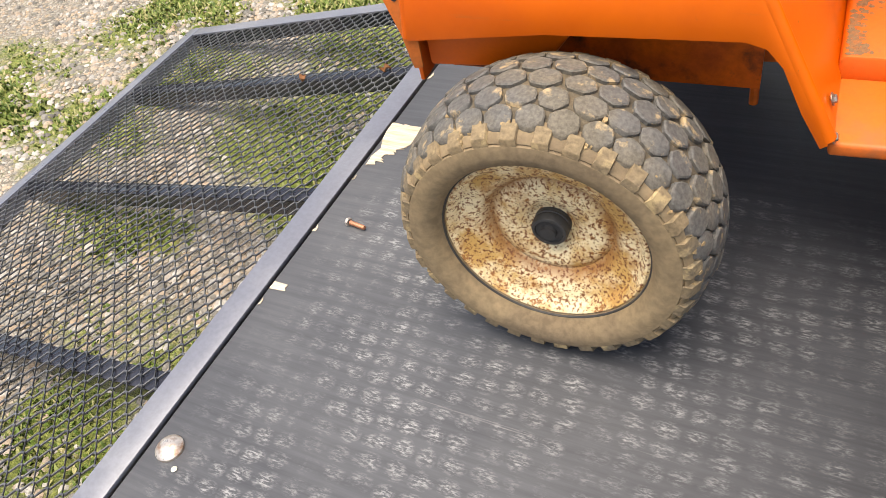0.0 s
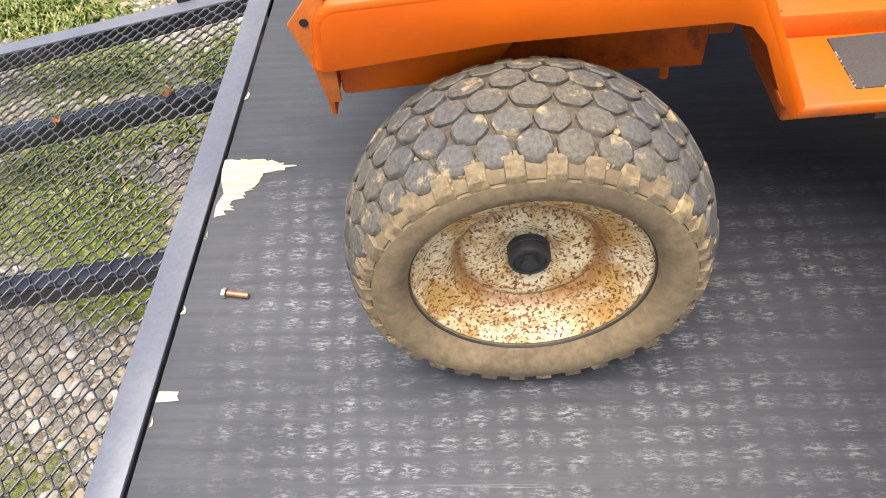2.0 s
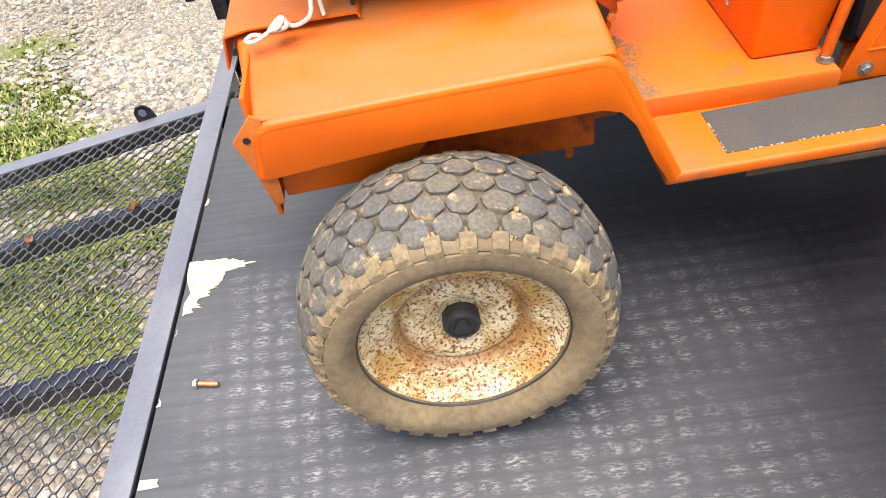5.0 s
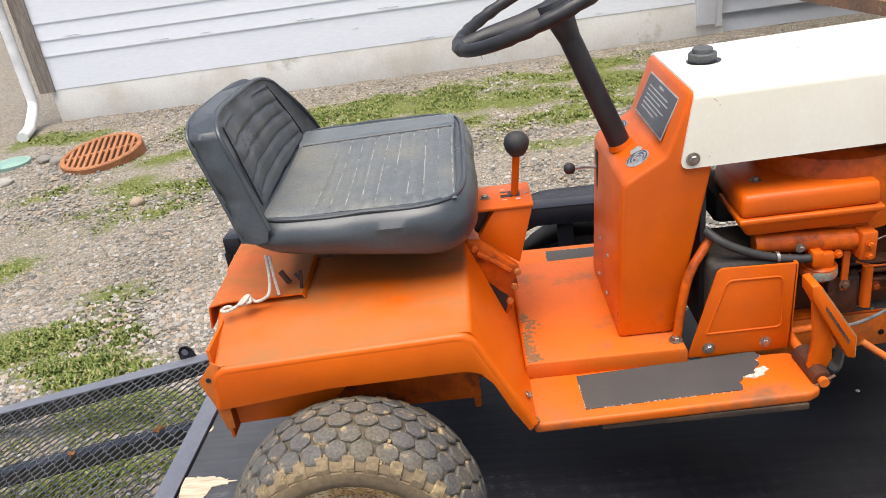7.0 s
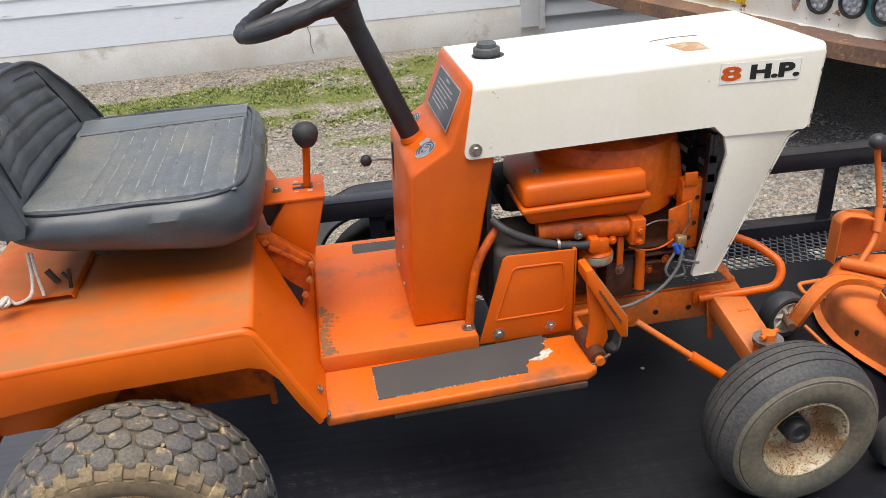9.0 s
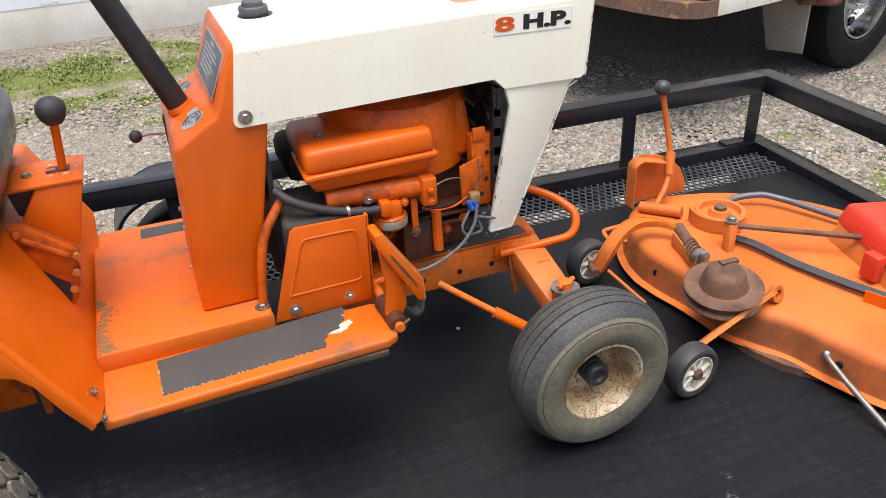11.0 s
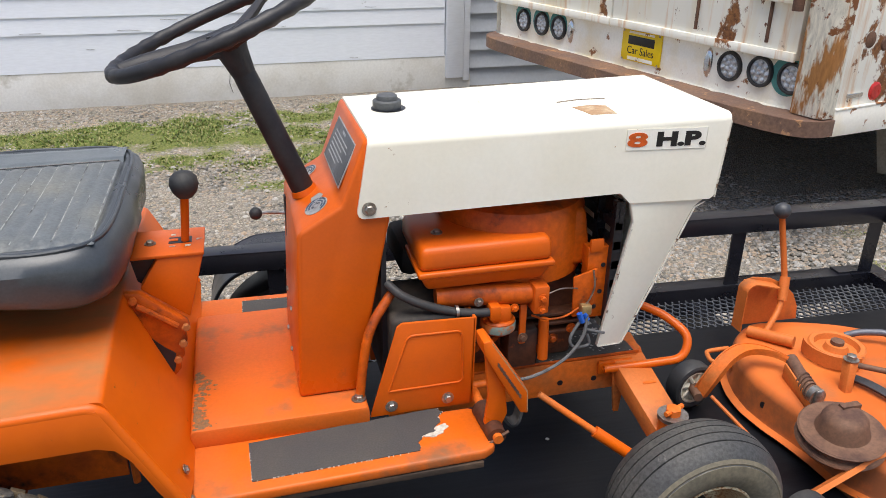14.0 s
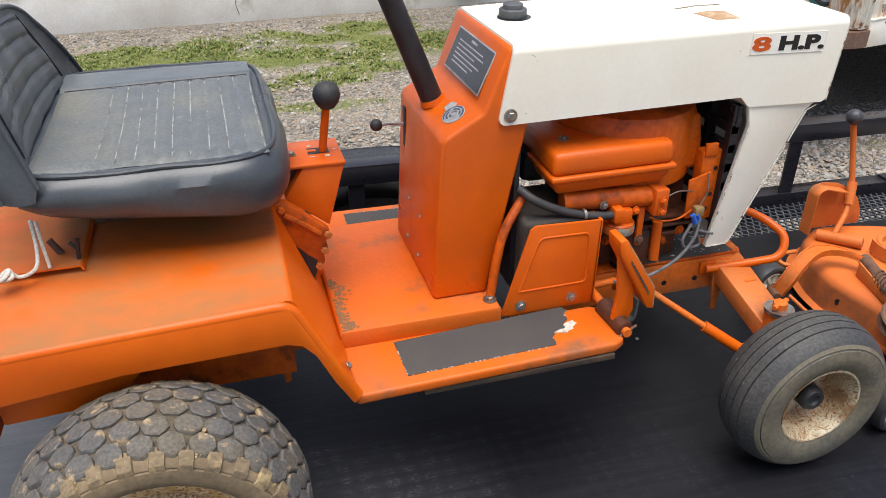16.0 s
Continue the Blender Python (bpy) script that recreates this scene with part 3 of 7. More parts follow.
frac = nt.nodes.new("ShaderNodeVectorMath")
frac.operation = "FRACTION"
nt.links.new(grid_map.outputs[0], frac.inputs[0])
flat = nt.nodes.new("ShaderNodeVectorMath")
flat.operation = "MULTIPLY_ADD"
nt.links.new(frac.outputs[0], flat.inputs[0])
flat.inputs[1].default_value, flat.inputs[2].default_value = (1, 1, 0), (-0.5, -0.5, 0)
far = nt.nodes.new("ShaderNodeVectorMath")
far.operation = "LENGTH"
nt.links.new(flat.outputs[0], far.inputs[0])
dot = ramp(nt, far.outputs["Value"], 0.18, 0.5, (1, 1, 1, 1), (0, 0, 0, 1))
ragged = noise_node(nt, 190, 5, 0.75, (0.45, 1.5, 1), 4)
rag = ramp(nt, ragged.outputs[0], 0.47, 0.60)
some = noise_node(nt, 7, 5, 0.7, None, 21)
some_r = ramp(nt, some.outputs[0], 0.38, 0.62)
strip = ramp(nt, sep.outputs[1], -0.38, -0.12, (1, 1, 1, 1), (0.12, 0.12, 0.12, 1))
rear = ramp(nt, sep.outputs[0], 0.02, 0.12)
front = ramp(nt, sep.outputs[0], 0.45, 0.95, (1, 1, 1, 1), (0.05, 0.05, 0.05, 1))
wide = nt.nodes.new("ShaderNodeMath")
wide.operation = "MAXIMUM"
nt.links.new(front.outputs[0], wide.inputs[0])
nt.links.new(times(near, 0.8), wide.inputs[1])
marks = times(dot.outputs[0], rag.outputs[0], some_r.outputs[0], strip.outputs[0], rear.outputs[0], wide.outputs[0], 0.74)
col = mix(nt, marks, col, (0.36, 0.36, 0.36))
streaks = noise_node(nt, 30, 5, 0.7, (0.06, 2.5, 1), 31)
col = mix(nt, times(ramp(nt, streaks.outputs[0], 0.66, 0.74).outputs[0], dusty.outputs[0], 0.45), col, (0.30, 0.29, 0.28))
scuffs = noise_node(nt, 4.5, 6, 0.75, None, 51)
col = mix(nt, times(ramp(nt, scuffs.outputs[0], 0.66, 0.74).outputs[0], strip.outputs[0], rag.outputs[0], 0.6), col, (0.34, 0.34, 0.34))
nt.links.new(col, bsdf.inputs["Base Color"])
bsdf.inputs["Specular IOR Level"].default_value = 0.22
rr = ramp(nt, broad.outputs[0], 0.3, 0.7, (0.38, 0.38, 0.38, 1), (0.56, 0.56, 0.56, 1))
nt.links.new(rr.outputs[0], bsdf.inputs["Roughness"])
bump(nt, bsdf, grainy.outputs[0], 0.12, 0.0015)

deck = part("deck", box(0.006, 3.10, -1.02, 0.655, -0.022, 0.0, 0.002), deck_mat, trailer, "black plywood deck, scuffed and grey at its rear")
part("edge_angle", join(box(-0.052, 0.0, -1.05, 0.93, -0.004, 0.005, 0.0015), box(-0.05, -0.044, -1.05, 0.93, -0.15, -0.003)), grey_steel, trailer, "grey scuffed steel angle along the rear edge")
part("frame_under", join(box(-0.03, 3.12, -1.05, -1.0, -0.12, -0.024), box(-0.03, 3.12, 0.62, 0.66, -0.12, -0.024), *[box(x, x + 0.05, -1.0, 0.9, -0.12, -0.03) for x in (0.3, 1.0, 1.7, 2.4, 3.05)]), gloss_black, trailer)


def angle_rail(x0, x1, y0, y1, z, along_x):
    """A steel angle: a level flange on top and an upright flange below it."""
    if along_x:
        return join(box(x0, x1, y0, y1, z - 0.006, z, 0.0015), box(x0, x1, y0, y0 + 0.006, z - 0.062, z - 0.005, 0.001))
    return join(box(x0, x1, y0, y1, z - 0.0055, z + 0.0005, 0.0015), box(x0, x0 + 0.006, y0, y1, z - 0.062, z - 0.005, 0.001))


part("top_rail", angle_rail(-0.02, 3.17, 0.86, 0.925, 0.285, True), gloss_black, trailer, "black angle-iron top rail")
part("top_rail", angle_rail(3.105, 3.17, -1.05, 0.925, 0.285, False), gloss_black, trailer)
part("frame_rail", join(box(-0.02, 3.17, 0.86, 0.925, 0.022, 0.028, 0.001), box(-0.02, 3.17, 0.86, 0.867, -0.08, 0.023)), gloss_black, trailer)
part("frame_rail", join(box(3.105, 3.17, -1.05, 0.86, 0.0225, 0.0285, 0.001), box(3.105, 3.112, -1.05, 0.86, -0.08, 0.023)), gloss_black, trailer)
for x in (0.0, 1.0, 2.53, 3.06):
    part("post", join(box(x, x + 0.05, 0.868, 0.875, 0.02, 0.28), box(x + 0.043, x + 0.05, 0.875, 0.915, 0.02, 0.28)), gloss_black, trailer)
for y in (-1.04, -0.1):
    part("post", join(box(3.113, 3.12, y, y + 0.05, 0.02, 0.28), box(3.12, 3.16, y, y + 0.007, 0.02, 0.28)), gloss_black, trailer)
part("corner_gusset", box(2.98, 3.06, 0.868, 0.915, 0.028, 0.036), gloss_black, trailer)
part("latch_plate", join(box(-0.075, -0.02, 0.84, 0.925, 0.23, 0.29, 0.004), box(-0.085, -0.06, 0.85, 0.87, 0.18, 0.235, 0.003), box(-0.02, 0.02, 0.85, 0.90, 0.12, 0.24, 0.003)), gloss_black, trailer)

mesh_paint = surface("scuffed_mesh_paint", (0.050, 0.053, 0.062), 0.38, 0.1, second=(0.10, 0.105, 0.115), spread=9, grain=150, grain_mix=0.2, bump_strength=0.0)


def expanded_metal(x0, x1, y0, y1, long_way, short_way, z=0.0, strand=0.0028, thick=0.0035, tilt=0.0, across=False):
    """Diamond mesh; its long way lies along x when long_way is the x pitch."""
    vs, fs = [], []
    rows = int((y1 - y0) / short_way)
    cols = int((x1 - x0) / (long_way / 2))
    for r in range(rows + 1):
        yb = y0 + r * short_way
        prev = None
        for c in range(cols + 1):
            up = (c + r) % 2
            knuckle = long_way * 0.09
            for dx in (-knuckle, knuckle):
                x = x0 + c * long_way / 2 + dx
                y = yb + (short_way * 0.47 if up else -short_way * 0.47)
                zz = z + (tilt if up else -tilt)
                base = len(vs)
                vs.extend(((x, y - strand, zz), (x, y + strand, zz + tilt), (x, y + strand, zz + thick + tilt), (x, y - strand, zz + thick)))
                if prev is not None:
                    fs.extend((prev + k, prev + (k + 1) % 4, base + (k + 1) % 4, base + k) for k in range(4))
                prev = base
    if across:
        vs = [(b, a, c) for a, b, c in vs]
    me = bpy.data.meshes.new("mesh_panel")
    me.from_pydata(vs, [], fs)
    me.materials.append(mesh_paint)
    return me


side_mesh = new("mesh_panel", expanded_metal(0.665, 0.86, 0.02, 3.10, 0.05, 0.0125, -0.012, 0.0022, 0.004, 0.0018, True))
side_mesh.parent = trailer
arc = smooth_path([(0.80, 1.055, -0.08), (0.81, 1.055, 0.03), (0.84, 1.055, 0.11), (0.88, 1.055, 0.163), (0.94, 1.055, 0.196), (1.0, 1.055, 0.207), (1.17, 1.055, 0.207), (1.235, 1.055, 0.196), (1.295, 1.055, 0.163), (1.335, 1.055, 0.11), (1.365, 1.055, 0.03), (1.375, 1.055, -0.08)], 5)
fender = part("wheel_fender", strap(arc, 0.245, 0.007), gloss_black, trailer, "black rounded steel trailer wheel fender")
part("fender_rim", join(tube([p + Vector((0, 0.122, 0)) for p in arc], 0.006, 8), tube([p + Vector((0, -0.122, 0)) for p in arc], 0.006, 8)), gloss_black, fender)
wheel = part("wheel", lathe([(0.14, -0.08), (0.18, -0.098), (0.22, -0.1), (0.255, -0.085), (0.27, -0.05), (0.27, 0.05), (0.255, 0.085), (0.22, 0.1), (0.18, 0.098), (0.14, 0.08)], 48, Matrix.Translation((1.087, 1.06, -0.135)) @ AXLE, True), black_rubber, trailer, "black trailer tyre")
part("rim", lathe([(0, -0.02), (0.145, -0.02), (0.145, 0.07), (0.138, 0.085), (0.13, 0.06), (0.12, 0.03), (0.05, 0.03), (0.04, 0.05), (0.0, 0.05)], 36, Matrix.Translation((1.087, 1.06, -0.135)) @ AXLE), black_paint, wheel)

# ---- ramp gate at the rear, folded down to the ground
SLOPE = 11.0
RL = 1.345
ramp_gate = thing("ramp_gate", "black steel ramp gate of expanded metal, lowered to the ground", "ramp")
ramp_gate.matrix_basis = TRAILER @ pose(-0.055, 0, -0.11, 0, -SLOPE, 0)
bar_black = surface("polished_black_bar", (0.022, 0.023, 0.032), 0.12, second=(0.034, 0.035, 0.046), spread=9, grain=150, grain_mix=0.2, bump_strength=0.03)
panel = new("mesh_panel", expanded_metal(-RL, 0.02, -1.05, 0.80, 0.046, 0.0215, 0.0, 0.0018, 0.0034, 0.0012))
panel.parent = ramp_gate
for y in (-1.215, -0.655, -0.1, 0.42):
    part("support_bar", join(box(-RL, 0.02, y, y + 0.046, -0.008, -0.003, 0.001), box(-RL, 0.02, y, y + 0.006, -0.052, -0.004)), bar_black, ramp_gate)
part("side_bar", box(-RL, 0.02, 0.795, 0.845, 0.002, 0.008, 0.001), grey_steel, ramp_gate)
part("side_flange", box(-RL, 0.02, 0.795, 0.801, -0.046, 0.0025), bar_black, ramp_gate)
part("end_bar", join(box(-RL - 0.05, -RL, -1.3, 0.845, 0.002, 0.0085, 0.001), box(-RL - 0.004, -RL + 0.002, -1.3, 0.845, -0.046, 0.003)), grey_steel, ramp_gate)
tab = part("latch_tab", prism([(-0.03, 0.0), (0.03, 0.0), (0.026, 0.034), (0.012, 0.050), (-0.012, 0.050), (-0.026, 0.034)], 0.006, pose(-0.262, 0.848, 0.005, 90, 0, 0)), gloss_black, ramp_gate, "black latch tab with a hole")
part("tab_hole", lathe([(0, 0), (0.012, 0), (0.012, 0.0015), (0, 0.0015)], 16, pose(-0.262, 0.8405, 0.034, 90, 0, 0)), grey_steel, tab)


# ---- tractor
tractor = thing("garden_tractor", "old orange garden tractor with cream hood and black seat", "tractor")
CY = 0.12  # middle line



def rim_material(name, cx, cz, crease, base, brown):
    """Cream paint with rust freckles, brown stains and grime lying in the pressed crease."""
    mat, nt, bsdf = nodes_of(name)
    spots = noise_node(nt, 260, 3, 0.65)
    fleck = noise_node(nt, 120, 4, 0.7, None, 21)
    broad = noise_node(nt, 17, 5, 0.65, None, 2)
    stain = noise_node(nt, 45, 5, 0.7, None, 5)
    tc = nt.nodes.new("ShaderNodeTexCoord")
    flat = nt.nodes.new("ShaderNodeVectorMath")
    flat.operation = "MULTIPLY_ADD"
    nt.links.new(tc.outputs["Object"], flat.inputs[0])
    flat.inputs[1].default_value, flat.inputs[2].default_value = (1, 0, 1), (-cx * SCALE, 0, -cz * SCALE)
    radius = nt.nodes.new("ShaderNodeVectorMath")
    radius.operation = "LENGTH"
    nt.links.new(flat.outputs[0], radius.inputs[0])
    wob = nt.nodes.new("ShaderNodeMath")
    wob.operation = "MULTIPLY_ADD"
    nt.links.new(stain.outputs[0], wob.inputs[0])
    wob.inputs[1].default_value = 0.018
    nt.links.new(radius.outputs["Value"], wob.inputs[2])
    ring = ramp(nt, wob.outputs[0], (crease - 0.016) * SCALE + 0.009, (crease + 0.014) * SCALE + 0.009)
    ring.color_ramp.elements[1].color = (0, 0, 0, 1)
    ring.color_ramp.elements.new(crease * SCALE + 0.009).color = (0.9, 0.9, 0.9, 1)
    col = mix(nt, ramp(nt, broad.outputs[0], 0.45, 0.60).outputs[0], base, brown)
    col = mix(nt, ramp(nt, stain.outputs[0], 0.52, 0.70, (0, 0, 0, 1), (0.8, 0.8, 0.8, 1)).outputs[0], col, (0.40, 0.19, 0.055))
    col = mix(nt, ring.outputs[0], col, (0.28, 0.12, 0.032))
    col = mix(nt, ramp(nt, fleck.outputs[0], 0.57, 0.62).outputs[0], col, (0.30, 0.12, 0.03))
    col = mix(nt, ramp(nt, spots.outputs[0], 0.545, 0.58).outputs[0], col, (0.17, 0.06, 0.018))
    nt.links.new(col, bsdf.inputs["Base Color"])
    bsdf.inputs["Roughness"].default_value = 0.48
    bump(nt, bsdf, spots.outputs[0], 0.25, 0.0008)
    return mat


rim_mat = rim_material("rusty_cream_rim", 0.024, 0.232, 0.092, (0.78, 0.66, 0.42), (0.53, 0.32, 0.10))
front_rim_mat = rim_material("muddy_cream_rim", 1.272, 0.1725, 0.066, (0.52, 0.46, 0.31), (0.17, 0.12, 0.06))
sidewall_mat = surface("dusty_sidewall", (0.255, 0.185, 0.105), 0.85, second=(0.185, 0.135, 0.082), spread=9, grain=110, grain_mix=0.3, bump_strength=0.25)
tread_mat = surface("worn_tread", (0.110, 0.105, 0.099), 0.74, second=(0.148, 0.127, 0.096), spread=9, second_at=(0.42, 0.6), grain=240, grain_mix=0.45, third=(0.34, 0.25, 0.14), third_scale=45, third_at=(0.57, 0.66), bump_strength=0.5, bump_size=0.0015)
groove_mat = surface("packed_dirt", (0.095, 0.076, 0.052), 0.95, second=(0.165, 0.125, 0.075), spread=14, second_at=(0.45, 0.62), grain=160, grain_mix=0.5, bump_strength=0.5)
shoulder_mat = surface("muddy_shoulder", (0.235, 0.172, 0.098), 0.88, second=(0.165, 0.132, 0.09), spread=16, grain=180, grain_mix=0.4, third=(0.36, 0.27, 0.14), third_scale=40, third_at=(0.55, 0.66), bump_strength=0.5, bump_size=0.0015)
clod_mat = surface("dried_mud", (0.36, 0.255, 0.13), 0.95, second=(0.24, 0.175, 0.10), spread=40, grain=200, grain_mix=0.4, bump_strength=0.4)
front_tyre_mat = surface("grey_front_tyre", (0.052, 0.052, 0.053), 0.66, second=(0.095, 0.090, 0.080), spread=9, second_at=(0.42, 0.72), grain=200, grain_mix=0.5, third=(0.21, 0.20, 0.185), third_scale=38, third_at=(0.64, 0.74), bump_strength=0.35)
front_side_mat = surface("dusty_front_sidewall", (0.165, 0.142, 0.098), 0.75, second=(0.10, 0.092, 0.072), spread=9, grain=150, grain_mix=0.3, bump_strength=0.25)


def crown(s):
    return 0.2240 - 0.024 * (abs(s - 0.022) / 0.09) ** 2.2


def flatten_foot(bm, level):
    for v in bm.verts:
        v.co.z = max(v.co.z, level)
    return bm


def lug(bm, phi, s, half_u, half_s, rise, points=6, turn=0.0, sink=0.004):
    """One tread block on the tyre's crown, proud of it by rise."""
    rings = []
    for scale, up in ((1.0, -sink), (0.97, rise * 0.75), (0.86, rise)):
        ring = []
        for k in range(points):
            a = 2 * math.pi * (k + turn) / points
            lobe = 1.0 + (0.075 if points > 8 and k % 2 else 0.0)
            w = s + half_s * scale * lobe * math.sin(a)
            r = crown(w) + up
            p = phi + half_u * scale * lobe * math.cos(a) / 0.23
            ring.append(bm.verts.new((r * math.cos(p), r * math.sin(p), w)))
        rings.append(ring)
    for a, b in zip(rings, rings[1:]):
        for k in range(points):
            bm.faces.new((a[k], a[(k + 1) % points], b[(k + 1) % points], b[k]))
    bm.faces.new(rings[-1])


def rear_wheel(m):
    rim = part("rear_wheel", lathe([(0.136, -0.09), (0.145, -0.085), (0.136, -0.075), (0.128, 0.06), (0.136, 0.078), (0.143, 0.081), (0.147, 0.087), (0.1475, 0.092), (0.144, 0.094),
                                    (0.139, 0.091), (0.134, 0.084), (0.130, 0.0785), (0.126, 0.077), (0.118, 0.0745), (0.108, 0.071), (0.099, 0.065), (0.093, 0.056), (0.088, 0.0525), (0.083, 0.055), (0.070, 0.0585), (0.055, 0.056), (0.040, 0.051), (0.034, 0.046), (0.03, 0.044), (0.0, 0.044)], 72, m), rim_mat, tractor, "rusty cream steel rim")
    part("tyre", flatten_foot(lathe([(0.142, -0.060), (0.165, -0.066), (0.184, -0.067), (0.192, -0.063), (0.2025, -0.052), (0.2130, -0.032), (0.2212, -0.008), (0.2240, 0.018), (0.2230, 0.045),
                                     (0.2165, 0.075), (0.2085, 0.098), (0.203, 0.109), (0.198, 0.1145), (0.1955, 0.1155), (0.194, 0.114), (0.1925, 0.118), (0.177, 0.1215), (0.163, 0.1165), (0.1545, 0.108), (0.1495, 0.096), (0.142, 0.082)], 96, m, True), 0.0015), sidewall_mat, rim, "black tyre caked with tan dust")
    part("bead_gap", tube([m @ Vector((0.1505 * math.cos(a), 0.1505 * math.sin(a), 0.0955)) for a in [2 * math.pi * k / 72 for k in range(72)]], 0.0026, 6, True), black_rubber, rim, "dark gap between tyre and rim")
    part("tread_base", flatten_foot(lathe([(crown(-0.058) - 0.004, -0.058)] + [(crown(q / 1000) + 0.0007, q / 1000) for q in range(-56, 93, 6)] + [(crown(0.092) - 0.004, 0.092)], 96, m, True), 0.001), groove_mat, rim, "dark dirt packed between the tread blocks")
    bm = bmesh.new()
    count = 32
    rng = random.Random(4)
    for row, s in enumerate((-0.042, -0.009, 0.024, 0.057, 0.088)):
        for k in range(count):
            lug(bm, 2 * math.pi * (k + 0.5 * (row % 2) + rng.uniform(-0.03, 0.03)) / count, s, 0.0214 * rng.uniform(0.92, 1.05), 0.0172 * rng.uniform(0.93, 1.04), 0.0072 + rng.uniform(-0.0014, 0.0012), 12, rng.uniform(0.3, 0.7))
    bmesh.ops.recalc_face_normals(bm, faces=bm.faces)
    for sgn in (-1, 1):
        edge = bmesh.new()
        for k in range(count):
            phi = 2 * math.pi * (k + 0.5 + rng.uniform(-0.04, 0.04)) / count
            lug(edge, phi, 0.024 + sgn * 0.0835, 0.0175, 0.0145, 0.0072 + rng.uniform(-0.001, 0.001), 4, 0.5)
        bmesh.ops.recalc_face_normals(edge, faces=edge.faces)
        tagged(part("shoulder_tread", flatten_foot(moved(edge, m), 0.0006), shoulder_mat, rim, "shoulder blocks caked with tan mud"), "shoulder blocks caked with tan mud", kind="stuff")
    clods = bmesh.new()
    for k in range(150):
        phi, s = rng.uniform(0, 2 * math.pi), rng.choice((rng.uniform(0.088, 0.112), rng.uniform(0.094, 0.108), rng.uniform(-0.05, 0.1)))
        lug(clods, phi, s, rng.uniform(0.002, 0.006), rng.uniform(0.0015, 0.005), rng.uniform(0.003, 0.0075), 5, rng.random(), 0.003)
    bmesh.ops.recalc_face_normals(clods, faces=clods.faces)
    tagged(part("mud_clods", flatten_foot(moved(clods, m), 0.0006), clod_mat, rim, "dried tan mud between the blocks", False), "dried tan mud between the blocks", kind="stuff")
    part("tread", flatten_foot(moved(bm, m), 0.0005), tread_mat, rim, "worn turf tread blocks with dried mud")
    part("hub_cap", lathe([(0.027, 0.04), (0.027, 0.052), (0.0255, 0.053), (0.0255, 0.056), (0.027, 0.057), (0.027, 0.064), (0.025, 0.068), (0.021, 0.069), (0.020, 0.066), (0.012, 0.066), (0.011, 0.073), (0.0, 0.073)], 28, m), black_rubber, rim, "cracked black plastic hub cap")


rear_wheel(Matrix.Translation((0.024, -0.34, 0.232)) @ AXLE)
rear_wheel(Matrix.Translation((0.024, 2 * CY + 0.34, 0.232)) @ pose(0, 0, 0, 0, 0, 180) @ AXLE)


def front_wheel(m):
    rim = part("front_wheel", lathe([(0.085, -0.055), (0.09, -0.05), (0.08, -0.04), (0.074, 0.02), (0.080, 0.045), (0.088, 0.052), (0.0915, 0.057), (0.091, 0.062), (0.087, 0.062), (0.083, 0.056), (0.079, 0.044), (0.075, 0.022), (0.070, 0.002), (0.055, -0.010), (0.03, -0.012), (0.024, 0.008), (0.0, 0.008)], 56, m), front_rim_mat, tractor, "muddy cream steel rim")
    profile = [(0.086, -0.052), (0.105, -0.066), (0.125, -0.07), (0.142, -0.067), (0.153, -0.06)]
    crown_f = lambda s: 0.1745 - 0.020 * (abs(s) / 0.06) ** 2.4  # noqa: E731
    for i, c in enumerate((-0.04, -0.02, 0.0, 0.02, 0.04)):
        profile += [(crown_f(c - 0.0085), c - 0.0085), (crown_f(c), c), (crown_f(c + 0.0085), c + 0.0085)]
        if i < 4:
            profile += [(crown_f(c + 0.01) - 0.006, c + 0.0092), (crown_f(c + 0.01) - 0.006, c + 0.0108)]
    profile += [(0.153, 0.06), (0.146, 0.065), (0.1435, 0.0645), (0.142, 0.067), (0.125, 0.071), (0.11, 0.069), (0.097, 0.064), (0.091, 0.06), (0.086, 0.052)]
    part("tyre", flatten_foot(lathe(profile, 72, m, True), 0.001), front_tyre_mat, rim, "ribbed grey tyre dusted with mud")
    part("sidewall", flatten_foot(lathe([(0.0915, 0.0607), (0.097, 0.0648), (0.11, 0.0698), (0.125, 0.0718), (0.1415, 0.0678), (0.1425, 0.0655), (0.1445, 0.0655), (0.1460, 0.0658), (0.1525, 0.0608), (0.1515, 0.0598), (0.14, 0.060), (0.10, 0.058)], 72, m, True), 0.001), front_side_mat, rim, "tan muddy sidewall with a moulded ring")
    part("hub_cap", lathe([(0.027, 0.002), (0.027, 0.018), (0.0245, 0.019), (0.0245, 0.024), (0.027, 0.026), (0.0265, 0.036), (0.022, 0.042), (0.014, 0.041), (0.011, 0.036), (0.0, 0.036)], 20, m), black_rubber, rim, "black rubber hub cap")


front_wheel(Matrix.Translation((1.272, -0.318, 0.1725)) @ AXLE)
front_wheel(Matrix.Translation((1.272, 2 * CY + 0.318, 0.1725)) @ pose(0, 0, 0, 0, 0, 180) @ AXLE)

# fender pan: one pressed sheet over both wheels, with skirts and a sloping front
fender_mat, nt, bsdf = nodes_of("orange_fender_paint")
geo = nt.nodes.new("ShaderNodeTexCoord")
broad = noise_node(nt, 4.5, 5, 0.6)
fine = noise_node(nt, 160, 4, 0.6, None, 3)
streak = noise_node(nt, 5, 6, 0.65, (0.7, 1.4, 1), 8)
col = mix(nt, ramp(nt, broad.outputs[0], 0.4, 0.66).outputs[0], (0.68, 0.120, 0.003), (0.56, 0.088, 0.003))
